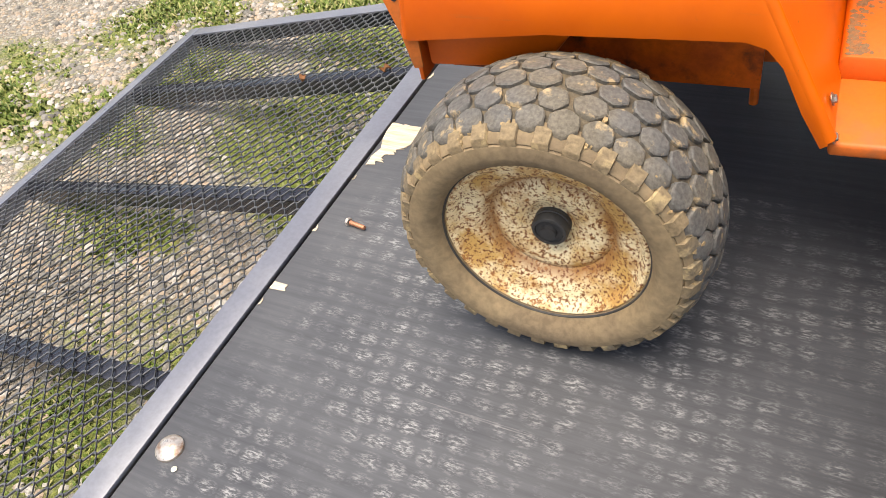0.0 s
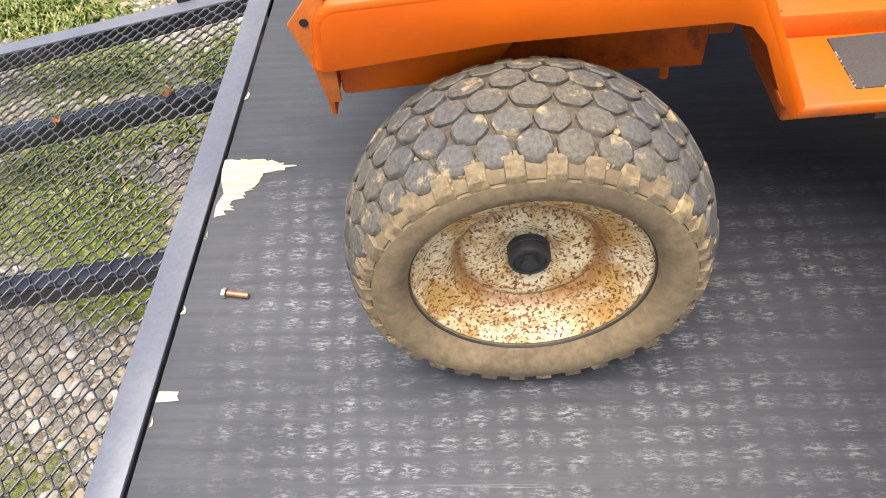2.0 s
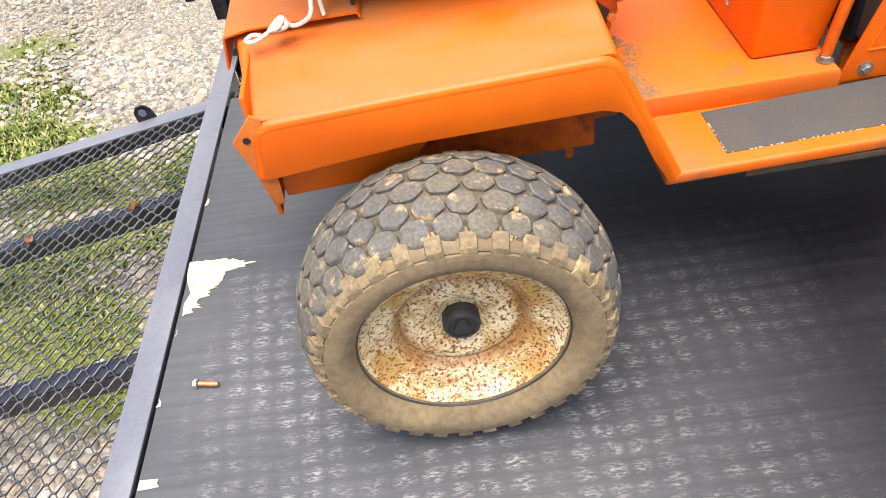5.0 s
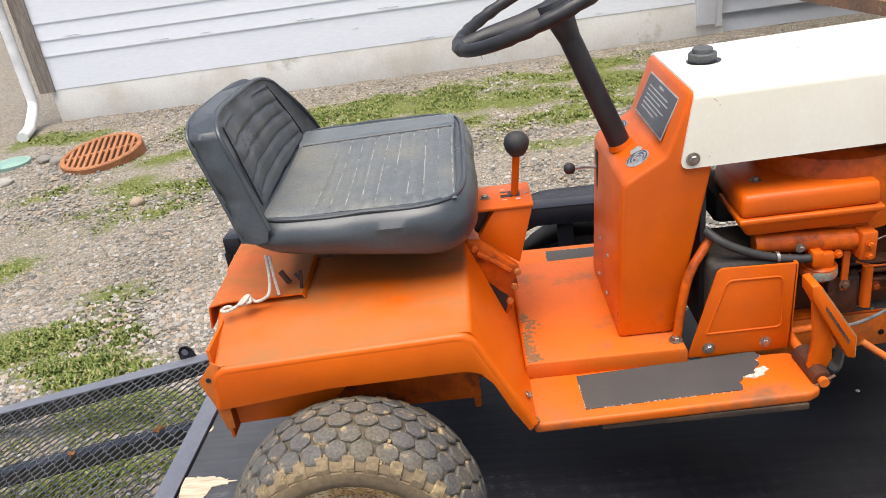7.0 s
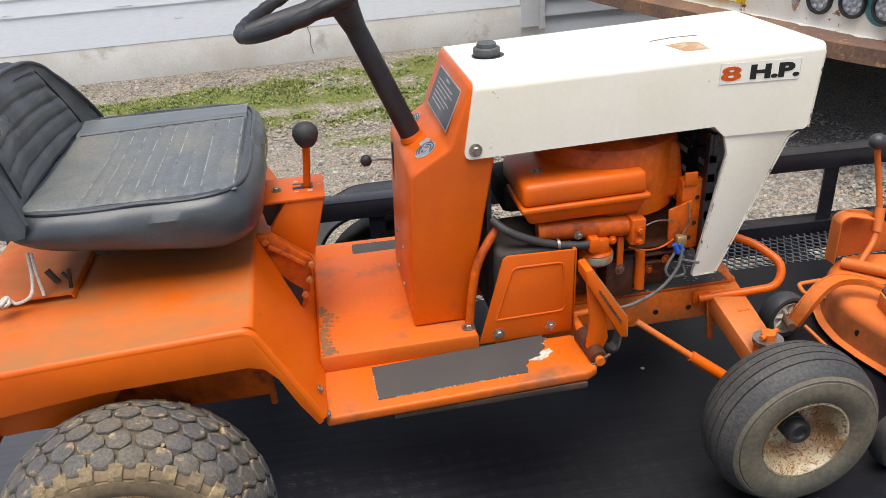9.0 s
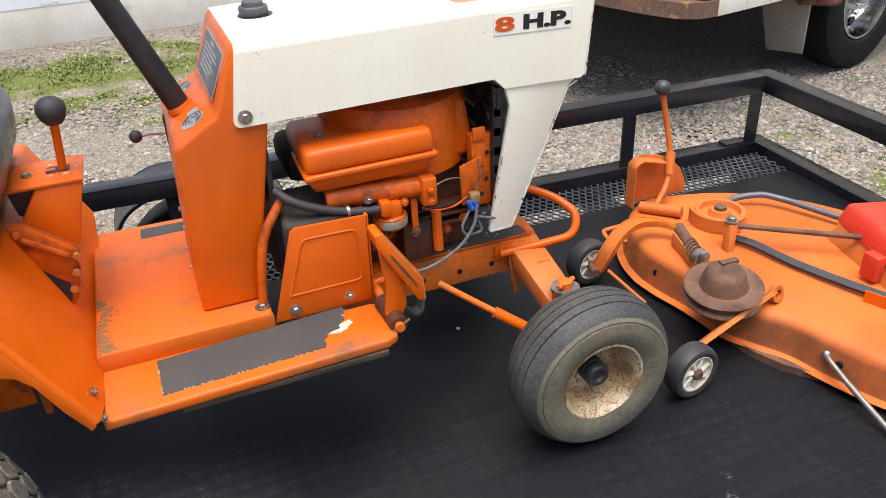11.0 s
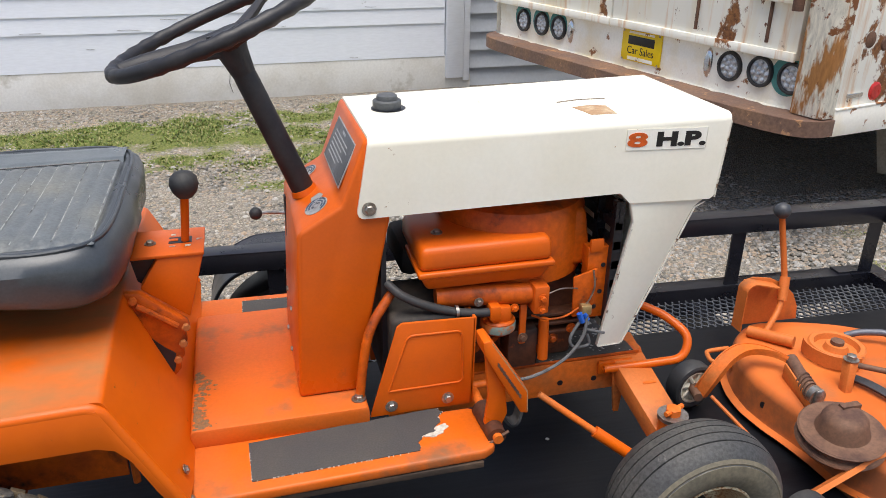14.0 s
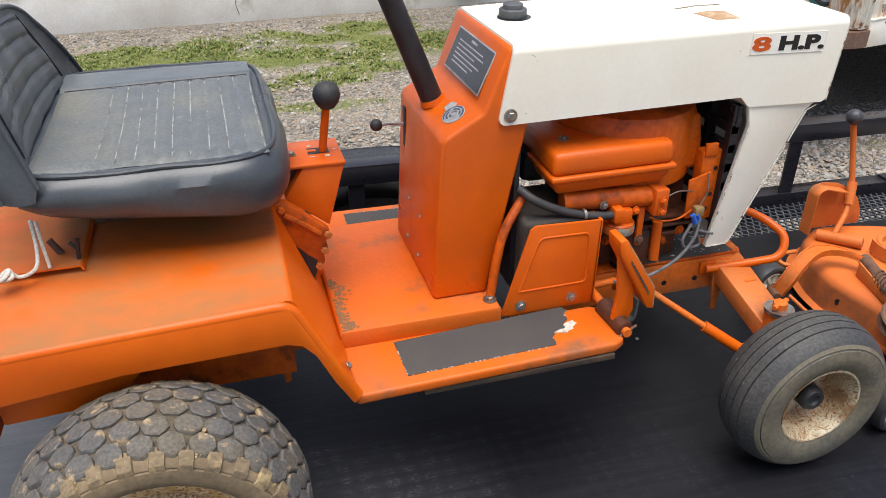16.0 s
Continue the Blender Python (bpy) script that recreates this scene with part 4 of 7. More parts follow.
dust = ramp(nt, streak.outputs[0], 0.38, 0.62, (0.04, 0.04, 0.04, 1), (0.85, 0.85, 0.85, 1))
sep = nt.nodes.new("ShaderNodeSeparateXYZ")
nt.links.new(geo.outputs["Normal"], sep.inputs[0])
up = ramp(nt, sep.outputs[2], 0.75, 0.97)
both = nt.nodes.new("ShaderNodeMath")
both.operation = "MULTIPLY"
nt.links.new(dust.outputs[0], both.inputs[0])
nt.links.new(up.outputs[0], both.inputs[1])
col = mix(nt, both.outputs[0], col, (0.30, 0.135, 0.046))
bsdf.inputs["Specular IOR Level"].default_value = 0.3
scuff = noise_node(nt, 22, 6, 0.75, (0.3, 1, 3.2), 33)
col = mix(nt, ramp(nt, scuff.outputs[0], 0.60, 0.74, (0, 0, 0, 1), (0.45, 0.45, 0.45, 1)).outputs[0], col, (0.34, 0.13, 0.045))
chips = noise_node(nt, 34, 6, 0.7, None, 12)
col = mix(nt, ramp(nt, chips.outputs[0], 0.69, 0.71).outputs[0], col, (0.16, 0.07, 0.03))
nt.links.new(col, bsdf.inputs["Base Color"])
rr = mix(nt, both.outputs[0], (0.33, 0.33, 0.33), (0.75, 0.75, 0.75))
nt.links.new(rr, bsdf.inputs["Roughness"])
bump(nt, bsdf, fine.outputs[0], 0.06, 0.0008)


def sheet_loft(rows, thick=0.004, bevel=0.0):
    """A bent sheet through rows of points, with thickness below it."""
    bm = bmesh.new()
    top = [[bm.verts.new(p) for p in row] for row in rows]
    for a, b in zip(top, top[1:]):
        for k in range(len(a) - 1):
            bm.faces.new((a[k], a[k + 1], b[k + 1], b[k]))
    bmesh.ops.recalc_face_normals(bm, faces=bm.faces)
    if bevel:
        edges = [e for e in bm.edges if len(e.link_faces) == 2 and e.calc_face_angle(0) > 0.12]
        bmesh.ops.bevel(bm, geom=edges, offset=bevel, segments=3, profile=0.5, affect="EDGES", clamp_overlap=True)
    if sum(f.normal.z for f in bm.faces) < 0:
        bmesh.ops.reverse_faces(bm, faces=bm.faces)
    bm.normal_update()
    bmesh.ops.solidify(bm, geom=bm.faces[:], thickness=thick)
    return bm


def fender_row(y, drop):
    z = lambda h: h - drop  # noqa: E731
    back = min(0.055, 0.15 * (0.41 - abs(y - CY)))
    return [(-0.212 - back, y, 0.456), (-0.206 - back, y, z(0.5)), (-0.196 - back, y, z(0.574) - 0.9 * drop), (0.0, y, z(0.576) - 0.5 * drop), (0.262, y, z(0.576)), (0.3615, y, 0.312 if drop < 0.015 else 0.343)]


right_rows = [fender_row(y, d) for y, d in ((-0.2835, 0.0195), (-0.2, 0.009), (-0.11, 0.0), (0.05, 0.0), (2 * CY - 0.05, 0.0), (2 * CY + 0.11, 0.0), (2 * CY + 0.2, 0.009), (2 * CY + 0.2835, 0.0195))]
part("fender_pan", sheet_loft(right_rows, 0.004, 0.008), fender_mat, tractor, "orange pressed steel fender pan, dusty on top")
for y0, y1 in ((-0.2935, -0.2885), (2 * CY + 0.2885, 2 * CY + 0.2935)):
    skirt = [(-0.2015, 0.452), (-0.191, 0.527), (0.0, 0.537), (0.2555, 0.5465), (0.3545, 0.342), (0.346, 0.336), (0.318, 0.386), (0.290, 0.448), (0.27, 0.472), (0.245, 0.480), (0.0, 0.474), (-0.19, 0.452)]
    part("fender_skirt", side(skirt, y0, y1, 0.001), fender_mat, tractor)
    ym = -0.2835 if y0 < 0 else 2 * CY + 0.2835
    part("rolled_edge", tube(rounded_path([(-0.2015, ym, 0.454), (-0.191, ym, 0.527), (0.0, ym, 0.537), (0.2555, ym, 0.5465), (0.3535, ym, 0.346)], 0.02), 0.0101, 16), fender_mat, tractor)
flap = part("rear_gusset", side([(-0.229, 0.512), (-0.197, 0.55), (-0.185, 0.54), (-0.188, 0.405), (-0.203, 0.402), (-0.213, 0.459)], -0.2875, -0.2835, 0.001), orange_faded, tractor, "faded rusty gusset behind the fender")
part("gusset_hole", lathe([(0, 0), (0.005, 0), (0.005, 0.001), (0, 0.001)], 12, Matrix.Translation((-0.210, -0.2875, 0.514)) @ AXLE), black_paint, flap)
part("inner_fender", box(-0.19, 0.262, -0.19, -0.182, 0.345, 0.55), orange_engine, tractor)
part("fender_lip", hull([(-0.19, -0.262, 0.392), (-0.02, -0.25, 0.392), (-0.02, -0.20, 0.392), (-0.19, -0.20, 0.392), (-0.19, -0.262, 0.47), (0.04, -0.25, 0.47), (0.04, -0.20, 0.47), (-0.19, -0.20, 0.47)], 0.006), orange_paint, tractor)
part("rear_panel", box(-0.207, -0.2, -0.27, 2 * CY + 0.28, 0.37, 0.565, 0.002), orange_paint, tractor)
part("inner_fender", box(-0.19, 0.262, 2 * CY + 0.182, 2 * CY + 0.19, 0.40, 0.55), orange_dusty, tractor)
part("cross_member", box(-0.2, 0.31, -0.15, 2 * CY + 0.15, 0.36, 0.44, 0.004), orange_dusty, tractor)
part("axle_housing", lathe([(0.03, -0.2), (0.03, -0.06), (0.08, -0.05), (0.08, 0.05), (0.03, 0.06), (0.03, 0.2)], 20, Matrix.Translation((0.024, CY, 0.232)) @ AXLE), orange_engine, tractor)
part("hanger_rod", tube([(0.245, -0.06, 0.45), (0.25, -0.08, 0.24)], 0.007, 8), orange_dusty, tractor)
part("tool_lid", sheet_loft([[(-0.243, y, 0.53), (-0.236, y, 0.578), (-0.2, y, 0.585), (-0.05, y, 0.586), (-0.047, y, 0.577)] for y in (-0.135, -0.125, 0.1, 0.33, 0.345)], 0.003, 0.004), fender_mat, tractor, "orange hinged lid under the seat")
for i in range(2):
    part("fender_bolt", bolt_head((0.352 + i * 0.008, -0.2 - i * 0.05, 0.345 - i * 0.022), (0.9, 0, 0.35), 0.006, 0.005), bare_steel, tractor)

# footrest: a raised floor plate with a lower step on either side
part("floor_plate", side([(0.355, 0.30), (0.355, 0.338), (0.36, 0.346), (0.680, 0.346), (0.685, 0.338), (0.685, 0.30)], -0.1, 2 * CY + 0.1, 0.004), floor_mat, tractor, "orange steel floor plate with grime in its corners")


def step_plate(flip):
    f = (lambda y: 2 * CY - y) if flip else (lambda y: y)
    outline = [(0.357, f(-0.098)), (0.357, f(-0.248)), (0.875, f(-0.235)), (0.897, f(-0.222)), (0.905, f(-0.19)), (0.895, f(-0.108)), (0.88, f(-0.098))]
    bm = prism(outline, 0.022, Matrix.Translation((0, 0, 0.289)), 0.006, 3)
    bmesh.ops.recalc_face_normals(bm, faces=bm.faces)
    p = part("step", bm, floor_mat, tractor)
    r = random.Random(8)
    tear = [(0.822, -0.091), (0.826, -0.104), (0.815, -0.118), (0.818, -0.132), (0.798, -0.148), (0.800, -0.158), (0.774, -0.167), (0.760, -0.184), (0.764, -0.197), (0.755, -0.2085)]
    ragged = [(a[0] + (b[0] - a[0]) * q / 4 + r.uniform(-0.0022, 0.0022), f(a[1] + (b[1] - a[1]) * q / 4 + r.uniform(-0.0015, 0.0015))) for a, b in zip(tear, tear[1:]) for q in range(4)]
    bm = prism([(0.4585, f(-0.2185)), (0.456, f(-0.1115)), (0.80, f(-0.0895))] + ragged, 0.0022, Matrix.Translation((0, 0, 0.3105)))
    bmesh.ops.recalc_face_normals(bm, faces=bm.faces)
    part("grip_strip", bm, grip_mat, p, "grey anti-slip strip torn at its front end")
    edge = bmesh.new()
    line = [(0.457, f(-0.14)), (0.459, f(-0.219)), (0.6, f(-0.2135)), (0.755, f(-0.2090))]
    for a, b in list(zip(line, line[1:])) + list(zip(ragged, ragged[1:])):
        n = max(1, int(math.hypot(b[0] - a[0], b[1] - a[1]) / 0.0042))
        for q in range(n):
            if r.random() < 0.42:
                x, y, w = a[0] + (b[0] - a[0]) * (q + r.random()) / n, a[1] + (b[1] - a[1]) * (q + r.random()) / n, r.uniform(0.0006, 0.0013)
                fleck = [edge.verts.new((x + w * r.uniform(0.7, 1.9) * math.cos(v), y + w * math.sin(v), 0.3131)) for v in (0.2, 1.4, 2.6, 3.9, 5.1)]
                low = [edge.verts.new((v.co.x, v.co.y, 0.3108)) for v in fleck]
                edge.faces.new(fleck)
                for v in range(5):
                    edge.faces.new((fleck[v], low[v], low[(v + 1) % 5], fleck[(v + 1) % 5]))
    bmesh.ops.recalc_face_normals(edge, faces=edge.faces)
    tagged(part("torn_edge", edge, pale_mat, p, "pale frayed flecks along the strip", False), "pale frayed flecks along the strip", kind="stuff")
    torn = [(0.774, -0.167), (0.800, -0.157), (0.798, -0.148), (0.822, -0.139), (0.829, -0.150), (0.812, -0.166), (0.790, -0.176)]
    torn = [(a[0] + (b[0] - a[0]) * q / 4 + r.uniform(-0.002, 0.002), f(a[1] + (b[1] - a[1]) * q / 4 + r.uniform(-0.0015, 0.0015))) for a, b in zip(torn, torn[1:] + torn[:1]) for q in range(4)]
    bm = prism(torn, 0.0018, Matrix.Translation((0, 0, 0.3106)))
    bmesh.ops.recalc_face_normals(bm, faces=bm.faces)
    part("torn_backing", bm, pale_mat, p, "white torn backing")
    part("under_rail", box(0.485, 0.872, min(f(-0.239), f(-0.21)), max(f(-0.239), f(-0.21)), 0.2765, 0.2888, 0.001), under_mat, p, "dusty dark stiffener under the step")


under_mat = surface("dusty_stiffener", (0.05, 0.032, 0.022), 0.8, second=(0.10, 0.06, 0.035), spread=14, grain=120)
grip_mat = surface("grip_strip", (0.055, 0.053, 0.053), 0.8, second=(0.075, 0.069, 0.062), spread=9, grain=400, grain_mix=0.3, bump_strength=0.6)
pale_mat = surface("pale_backing", (0.60, 0.57, 0.50), 0.9, second=(0.36, 0.30, 0.24), spread=70, grain=200)
step_plate(False)
step_plate(True)

# dash: a tall tapered column with a sloping top and an upright panel
DY0, DY1 = -0.040, 2 * CY + 0.04
dash_profile = [(0.558, 0.346), (0.672, 0.346), (0.742, 0.70), (0.742, 0.848), (0.715, 0.8555), (0.699, 0.851), (0.655, 0.735), (0.58, 0.692), (0.574, 0.68)]
dash = part("dash", side(dash_profile, DY0, DY1, 0.012, 3), orange_paint, tractor, "orange steel dash column")
for z in (0.39, 0.482):
    for y in (0.075, 2 * CY - 0.075):
        slot = 0.5565 + (z - 0.346) * 0.047
        part("dash_bolt", bolt_head((slot, y, z), (-1, 0, 0.05), 0.0055, 0.004, False), bare_steel, dash)
# label plate on the upright panel
PAN = Matrix(((0, 0.409, -0.9125, 0.6743), (-1, 0, 0, CY), (0, 0.9125, 0.409, 0.7875), (0, 0, 0, 1)))  # right, up, outward of the upright panel
TOP = Matrix(((0, 0.867, -0.498, 0.6175), (-1, 0, 0, CY), (0, 0.498, 0.867, 0.7135), (0, 0, 0, 1)))  # the same of the sloping top
plate_mat = surface("label_plate", (0.05, 0.055, 0.065), 0.35, second=(0.07, 0.075, 0.085), spread=20, grain=200)
silver_mat = surface("silver_print", (0.55, 0.56, 0.56), 0.4, 0.4, grain=150, spread=30)


def flat_box(m, u, v, w, h, d0, d1, bevel=0.0):
    return moved(box(u - w / 2, u + w / 2, v - h / 2, v + h / 2, d0, d1, bevel), m)


label_plate = part("label_plate", flat_box(PAN, 0.005, 0.004, 0.215, 0.088, 0.0, 0.0022, 0.0008), silver_mat, dash, "dark operating label with silver border")
part("label_field", flat_box(PAN, 0.005, 0.004, 0.207, 0.080, 0.0015, 0.003), plate_mat, label_plate)
part("title_bar", flat_box(PAN, 0.005, 0.036, 0.034, 0.005, 0.0025, 0.0034), silver_mat, label_plate)
for k, w in enumerate((0.14, 0.152, 0.11, 0.146, 0.12, 0.1)):
    part("text_bar", flat_box(PAN, 0.005 - (0.155 - w) / 2, 0.025 - 0.0088 * k, w, 0.0026, 0.0025, 0.0034), silver_mat, label_plate)


def dial(u, v, r):
    rings = [moved(lathe([(r * 0.0, 0.0), (r, 0.0), (r, 0.001), (0, 0.001)], 36), TOP @ Matrix.Translation((u, v, 0.0004)) @ Matrix.Diagonal((1, 0.8, 1, 1)))]
    d = part("decal", rings[0], silver_mat, dash, "round worn silver and blue decal")
    for r0, r1, a0, a1, m in ((0.78, 0.92, 0.3, 4.6, decal_blue), (0.52, 0.66, 0.6, 4.9, decal_blue), (0.2, 0.4, 0.0, 6.283, decal_dark)):
        bm = bmesh.new()
        n = 26
        ring = []
        for k in range(n + 1):
            a = a0 + (a1 - a0) * k / n
            ring.append([bm.verts.new((r * q * math.cos(a), r * q * math.sin(a), z)) for q, z in ((r0, 0), (r1, 0), (r1, 0.0006), (r0, 0.0006))])
        for p, q in zip(ring, ring[1:]):
            for k in range(4):
                bm.faces.new((p[k], p[(k + 1) % 4], q[(k + 1) % 4], q[k]))
        bmesh.ops.recalc_face_normals(bm, faces=bm.faces)
        part("decal_ring", moved(bm, TOP @ Matrix.Translation((u, v, 0.0016)) @ Matrix.Diagonal((1, 0.8, 1, 1))), m, d)


decal_blue = surface("decal_blue", (0.03, 0.06, 0.11), 0.4, second=(0.5, 0.5, 0.5), spread=90, second_at=(0.55, 0.62), grain=100)
decal_dark = surface("decal_dark", (0.35, 0.33, 0.32), 0.5, second=(0.05, 0.06, 0.08), spread=110, second_at=(0.45, 0.55), grain=100)
dial(0.092, 0.0, 0.030)
dial(-0.105, 0.004, 0.026)
bm = prism([(-0.012, -0.011), (0.01, -0.013), (0.014, 0.006), (0.004, 0.014), (-0.013, 0.008)], 0.0008, TOP @ Matrix.Translation((0.055, 0.006, 0.0004)))
part("worn_sticker", bm, silver_mat, dash)
# throttle on the rear face
part("control_slot", box(0.569, 0.5745, 0.225, 0.245, 0.555, 0.665, 0.002), black_paint, dash)
knob = part("throttle_arm", tube([(0.575, 0.235, 0.625), (0.535, 0.24, 0.628), (0.52, 0.24, 0.627)], 0.004, 8), bare_steel, dash)
part("throttle_knob", ball((0.51, 0.24, 0.627), 0.0135), black_rubber, knob)

# steering: column and a dished three-spoke wheel
COL0, COL1 = Vector((0.606, CY + 0.01, 0.706)), Vector((0.494, CY + 0.01, 0.985))
steer_mat = surface("black_steering", (0.016, 0.015, 0.018), 0.5, second=(0.028, 0.026, 0.028), spread=30, grain=150, bump_strength=0.12)
axis = (COL1 - COL0).normalized()
column = part("steering_column", tube([COL0, COL0.lerp(COL1, 0.8), COL1], [0.0225, 0.0215, 0.020], 24), steer_mat, tractor, "black steering column tube")
part("column_collar", tube([COL0 + axis * 0.001, COL0 + axis * 0.012], [0.027, 0.024], 24), orange_paint, column)
wc = COL1 + axis * 0.045
wx = Vector((axis.z, 0, -axis.x))
ring = [wc + 0.198 * (math.cos(a) * wx + math.sin(a) * Vector((0, 1, 0))) for a in [2 * math.pi * k / 96 for k in range(96)]]
grip = [0.0128 + 0.0012 * math.sin(k * 2 * math.pi / 3) * (1 if (k % 32) < 22 else 0) for k in range(96)]
wheel = part("steering_wheel", tube(ring, grip, 14, True), steer_mat, tractor, "black plastic steering wheel with finger grips")
part("wheel_hub", join(tube([COL1 - axis * 0.05, COL1 - axis * 0.01, COL1 + axis * 0.02, COL1 + axis * 0.035], [0.021, 0.027, 0.036, 0.03], 24)), steer_mat, wheel)
for a in (0.0, 2.2, -2.2):
    tip = wc + 0.2 * (math.cos(a + math.pi) * wx + math.sin(a + math.pi) * Vector((0, 1, 0)))
    start = COL1 + axis * 0.012
    part("spoke", tube([start, start.lerp(tip, 0.35), start.lerp(tip, 0.7) + axis * 0.004, tip], [0.03, 0.021, 0.0145, 0.012], 14, False, 0.55), steer_mat, wheel)

# hood, sticker and front shell
HY0, HY1 = -0.052, 2 * CY + 0.052
bm = side([(0.680, 0.7095), (1.186, 0.7225), (1.208, 0.7005), (1.378, 0.6975), (1.390, 0.706), (1.404, 0.870), (0.706, 0.857)], HY0, HY1)
for v in bm.verts:  # the hood widens towards the front
    v.co.y += (0.006 - 0.018 * (v.co.x - 0.680) / 0.712) * (1 if v.co.y < CY else -1)


def edges_like(bm, test):
    return [e for e in bm.edges if test((e.verts[1].co - e.verts[0].co).normalized(), (e.verts[0].co + e.verts[1].co) / 2)]


bmesh.ops.bevel(bm, geom=edges_like(bm, lambda d, c: abs(d.x) > 0.95 and c.z > 0.8), offset=0.017, segments=5, profile=0.5, affect="EDGES")
bmesh.ops.bevel(bm, geom=edges_like(bm, lambda d, c: abs(d.y) > 0.95 and c.z < 0.73 and c.x < 0.7), offset=0.016, segments=4, profile=0.5, affect="EDGES")
bmesh.ops.bevel(bm, geom=edges_like(bm, lambda d, c: c.x > 1.38 and abs(d.x) < 0.5), offset=0.006, segments=3, profile=0.5, affect="EDGES")
hood = part("hood", bm, cream_paint, tractor, "cream steel hood with a rust scar")
part("hood_bolt", bolt_head((0.7035, HY0 + 0.005, 0.7285), (0, -1, 0), 0.0085, 0.006), bare_steel, hood)
part("hood_seam", strap([(0.71, HY0 + 0.02, 0.7085), (1.19, HY0 + 0.012, 0.7205)], 0.004, 0.003, (0, 1, 0)), cream_paint, hood)
cap = part("fuel_cap", join(lathe([(0.0, 0.0), (0.027, 0.0), (0.028, 0.004), (0.028, 0.016), (0.026, 0.018), (0.021, 0.018), (0.020, 0.026), (0.017, 0.028), (0.0, 0.028)], 28, Matrix.Translation((0.776, CY + 0.03, 0.858)))), surface("grey_plastic", (0.09, 0.095, 0.10), 0.6, grain=150), hood, "grey plastic fuel cap")
part("cap_hole", lathe([(0.0, 0.0), (0.034, 0.0), (0.034, 0.0012), (0.0, 0.0012)], 28, Matrix.Translation((0.778, CY + 0.028, 0.8585))), black_paint, hood)
bm = prism([(0.0, -0.026), (0.05, -0.03), (0.056, 0.03), (0.03, 0.044), (-0.012, 0.036), (-0.004, 0.0)], 0.0008, Matrix.Translation((1.135, 0.018, 0.8651)) @ pose(0, 0, 0, 0, -1.07, 0))
part("rust_scar", bm, surface("rust_scar", (0.42, 0.25, 0.13), 0.8, second=(0.55, 0.42, 0.27), spread=50, grain=120), hood, "bare rusty scar in the paint")
part("scratch", strap([(1.11, 0.10, 0.8648), (1.16, 0.11, 0.8656), (1.215, 0.105, 0.8668)], 0.006, 0.0008, (0, 1, 0)), surface("scratch", (0.2, 0.15, 0.1), 0.8, grain=200), hood)
part("front_edge_wear", strap([(1.4025, HY0 - 0.008, 0.853), (1.3905, HY0 - 0.008, 0.70)], 0.004, 0.003, (0.3, 0.95, 0)), surface("chipped_edge", (0.72, 0.68, 0.56), 0.6, second=(0.22, 0.12, 0.06), spread=150, second_at=(0.56, 0.6), grain=100), hood)


def side_text(text, x, z, size, mat, name, stretch=1.0, thick=0.0):
    cu = bpy.data.curves.new(name, "FONT")
    cu.body, cu.size, cu.extrude, cu.offset = text, size, 0.0005, thick
    tmp = bpy.data.objects.new(name + "_tmp", cu)
    scene.collection.objects.link(tmp)
    me = bpy.data.meshes.new_from_object(tmp.evaluated_get(bpy.context.evaluated_depsgraph_get()))
    bpy.data.objects.remove(tmp)
    me.name = name
    me.materials.clear()
    me.materials.append(mat)
    me.transform(STICK @ Matrix.Translation((x, z, 0.0012)) @ Matrix.Diagonal((stretch, 1, 1, 1)))
    ob = new(name, me)
    ob.parent = sticker
    return ob


STICK = Matrix(((0.9997, 0, 0, 1.268), (-0.026, 0, -1, -0.0616), (-0.0, 1, 0, 0.826), (0, 0, 0, 1))) @ pose(0, 0, 0, 0, 0, -1.2)
black_ink = surface("black_ink", (0.012, 0.012, 0.012), 0.4, grain=100)
orange_ink = surface("orange_ink", (0.75, 0.12, 0.01), 0.4, grain=100)
sticker = part("horsepower_sticker", moved(box(-0.082, 0.082, -0.0195, 0.0195, 0, 0.0008), STICK), surface("sticker_film", (0.90, 0.875, 0.78), 0.35, second=(0.88, 0.85, 0.745), spread=20, grain=150, grain_mix=0.03, bump_strength=0.0), hood, "pale sticker reading 8 H.P.")
part("sticker_edge", join(*[moved(b, STICK) for b in (box(-0.083, 0.083, 0.0195, 0.0199, 0, 0.0009), box(-0.083, 0.083, -0.0199, -0.0195, 0, 0.0009), box(-0.083, -0.0826, -0.02, 0.02, 0, 0.0009), box(0.0826, 0.083, -0.02, 0.02, 0, 0.0009))]), cream_paint, sticker)
side_text("8", -0.080, -0.0125, 0.036, orange_ink, "numeral", 2.2, 0.0014)
side_text("H.P.", -0.0225, -0.0122, 0.036, black_ink, "lettering", 1.72, 0.0019)

leg = [(1.211, 0.702), (1.375, 0.6985), (1.352, 0.68), (1.225, 0.385), (1.172, 0.383), (1.222, 0.66), (1.214, 0.688)]
for y0, y1 in ((HY0 - 0.004, HY0 + 0.008), (HY1 - 0.008, HY1 + 0.004)):
    part("front_leg", side(leg, y0, y1, 0.003), cream_paint, tractor, "cream steel front support")
leg_chip = surface("chipped_leg_edge", (0.78, 0.745, 0.64), 0.6, second=(0.14, 0.08, 0.05), spread=80, second_at=(0.58, 0.61), grain=100)
for pts in ([(1.374, 0.690), (1.353, 0.680), (1.29, 0.532), (1.226, 0.387)], [(1.222, 0.66), (1.197, 0.52), (1.173, 0.386)], [(1.225, 0.3855), (1.174, 0.3835)]):
    part("chipped_edge", strap([(x, HY0 - 0.0046, z) for x, z in pts], 0.0034, 0.0016, (0.92, 0, -0.39)), leg_chip, tractor)
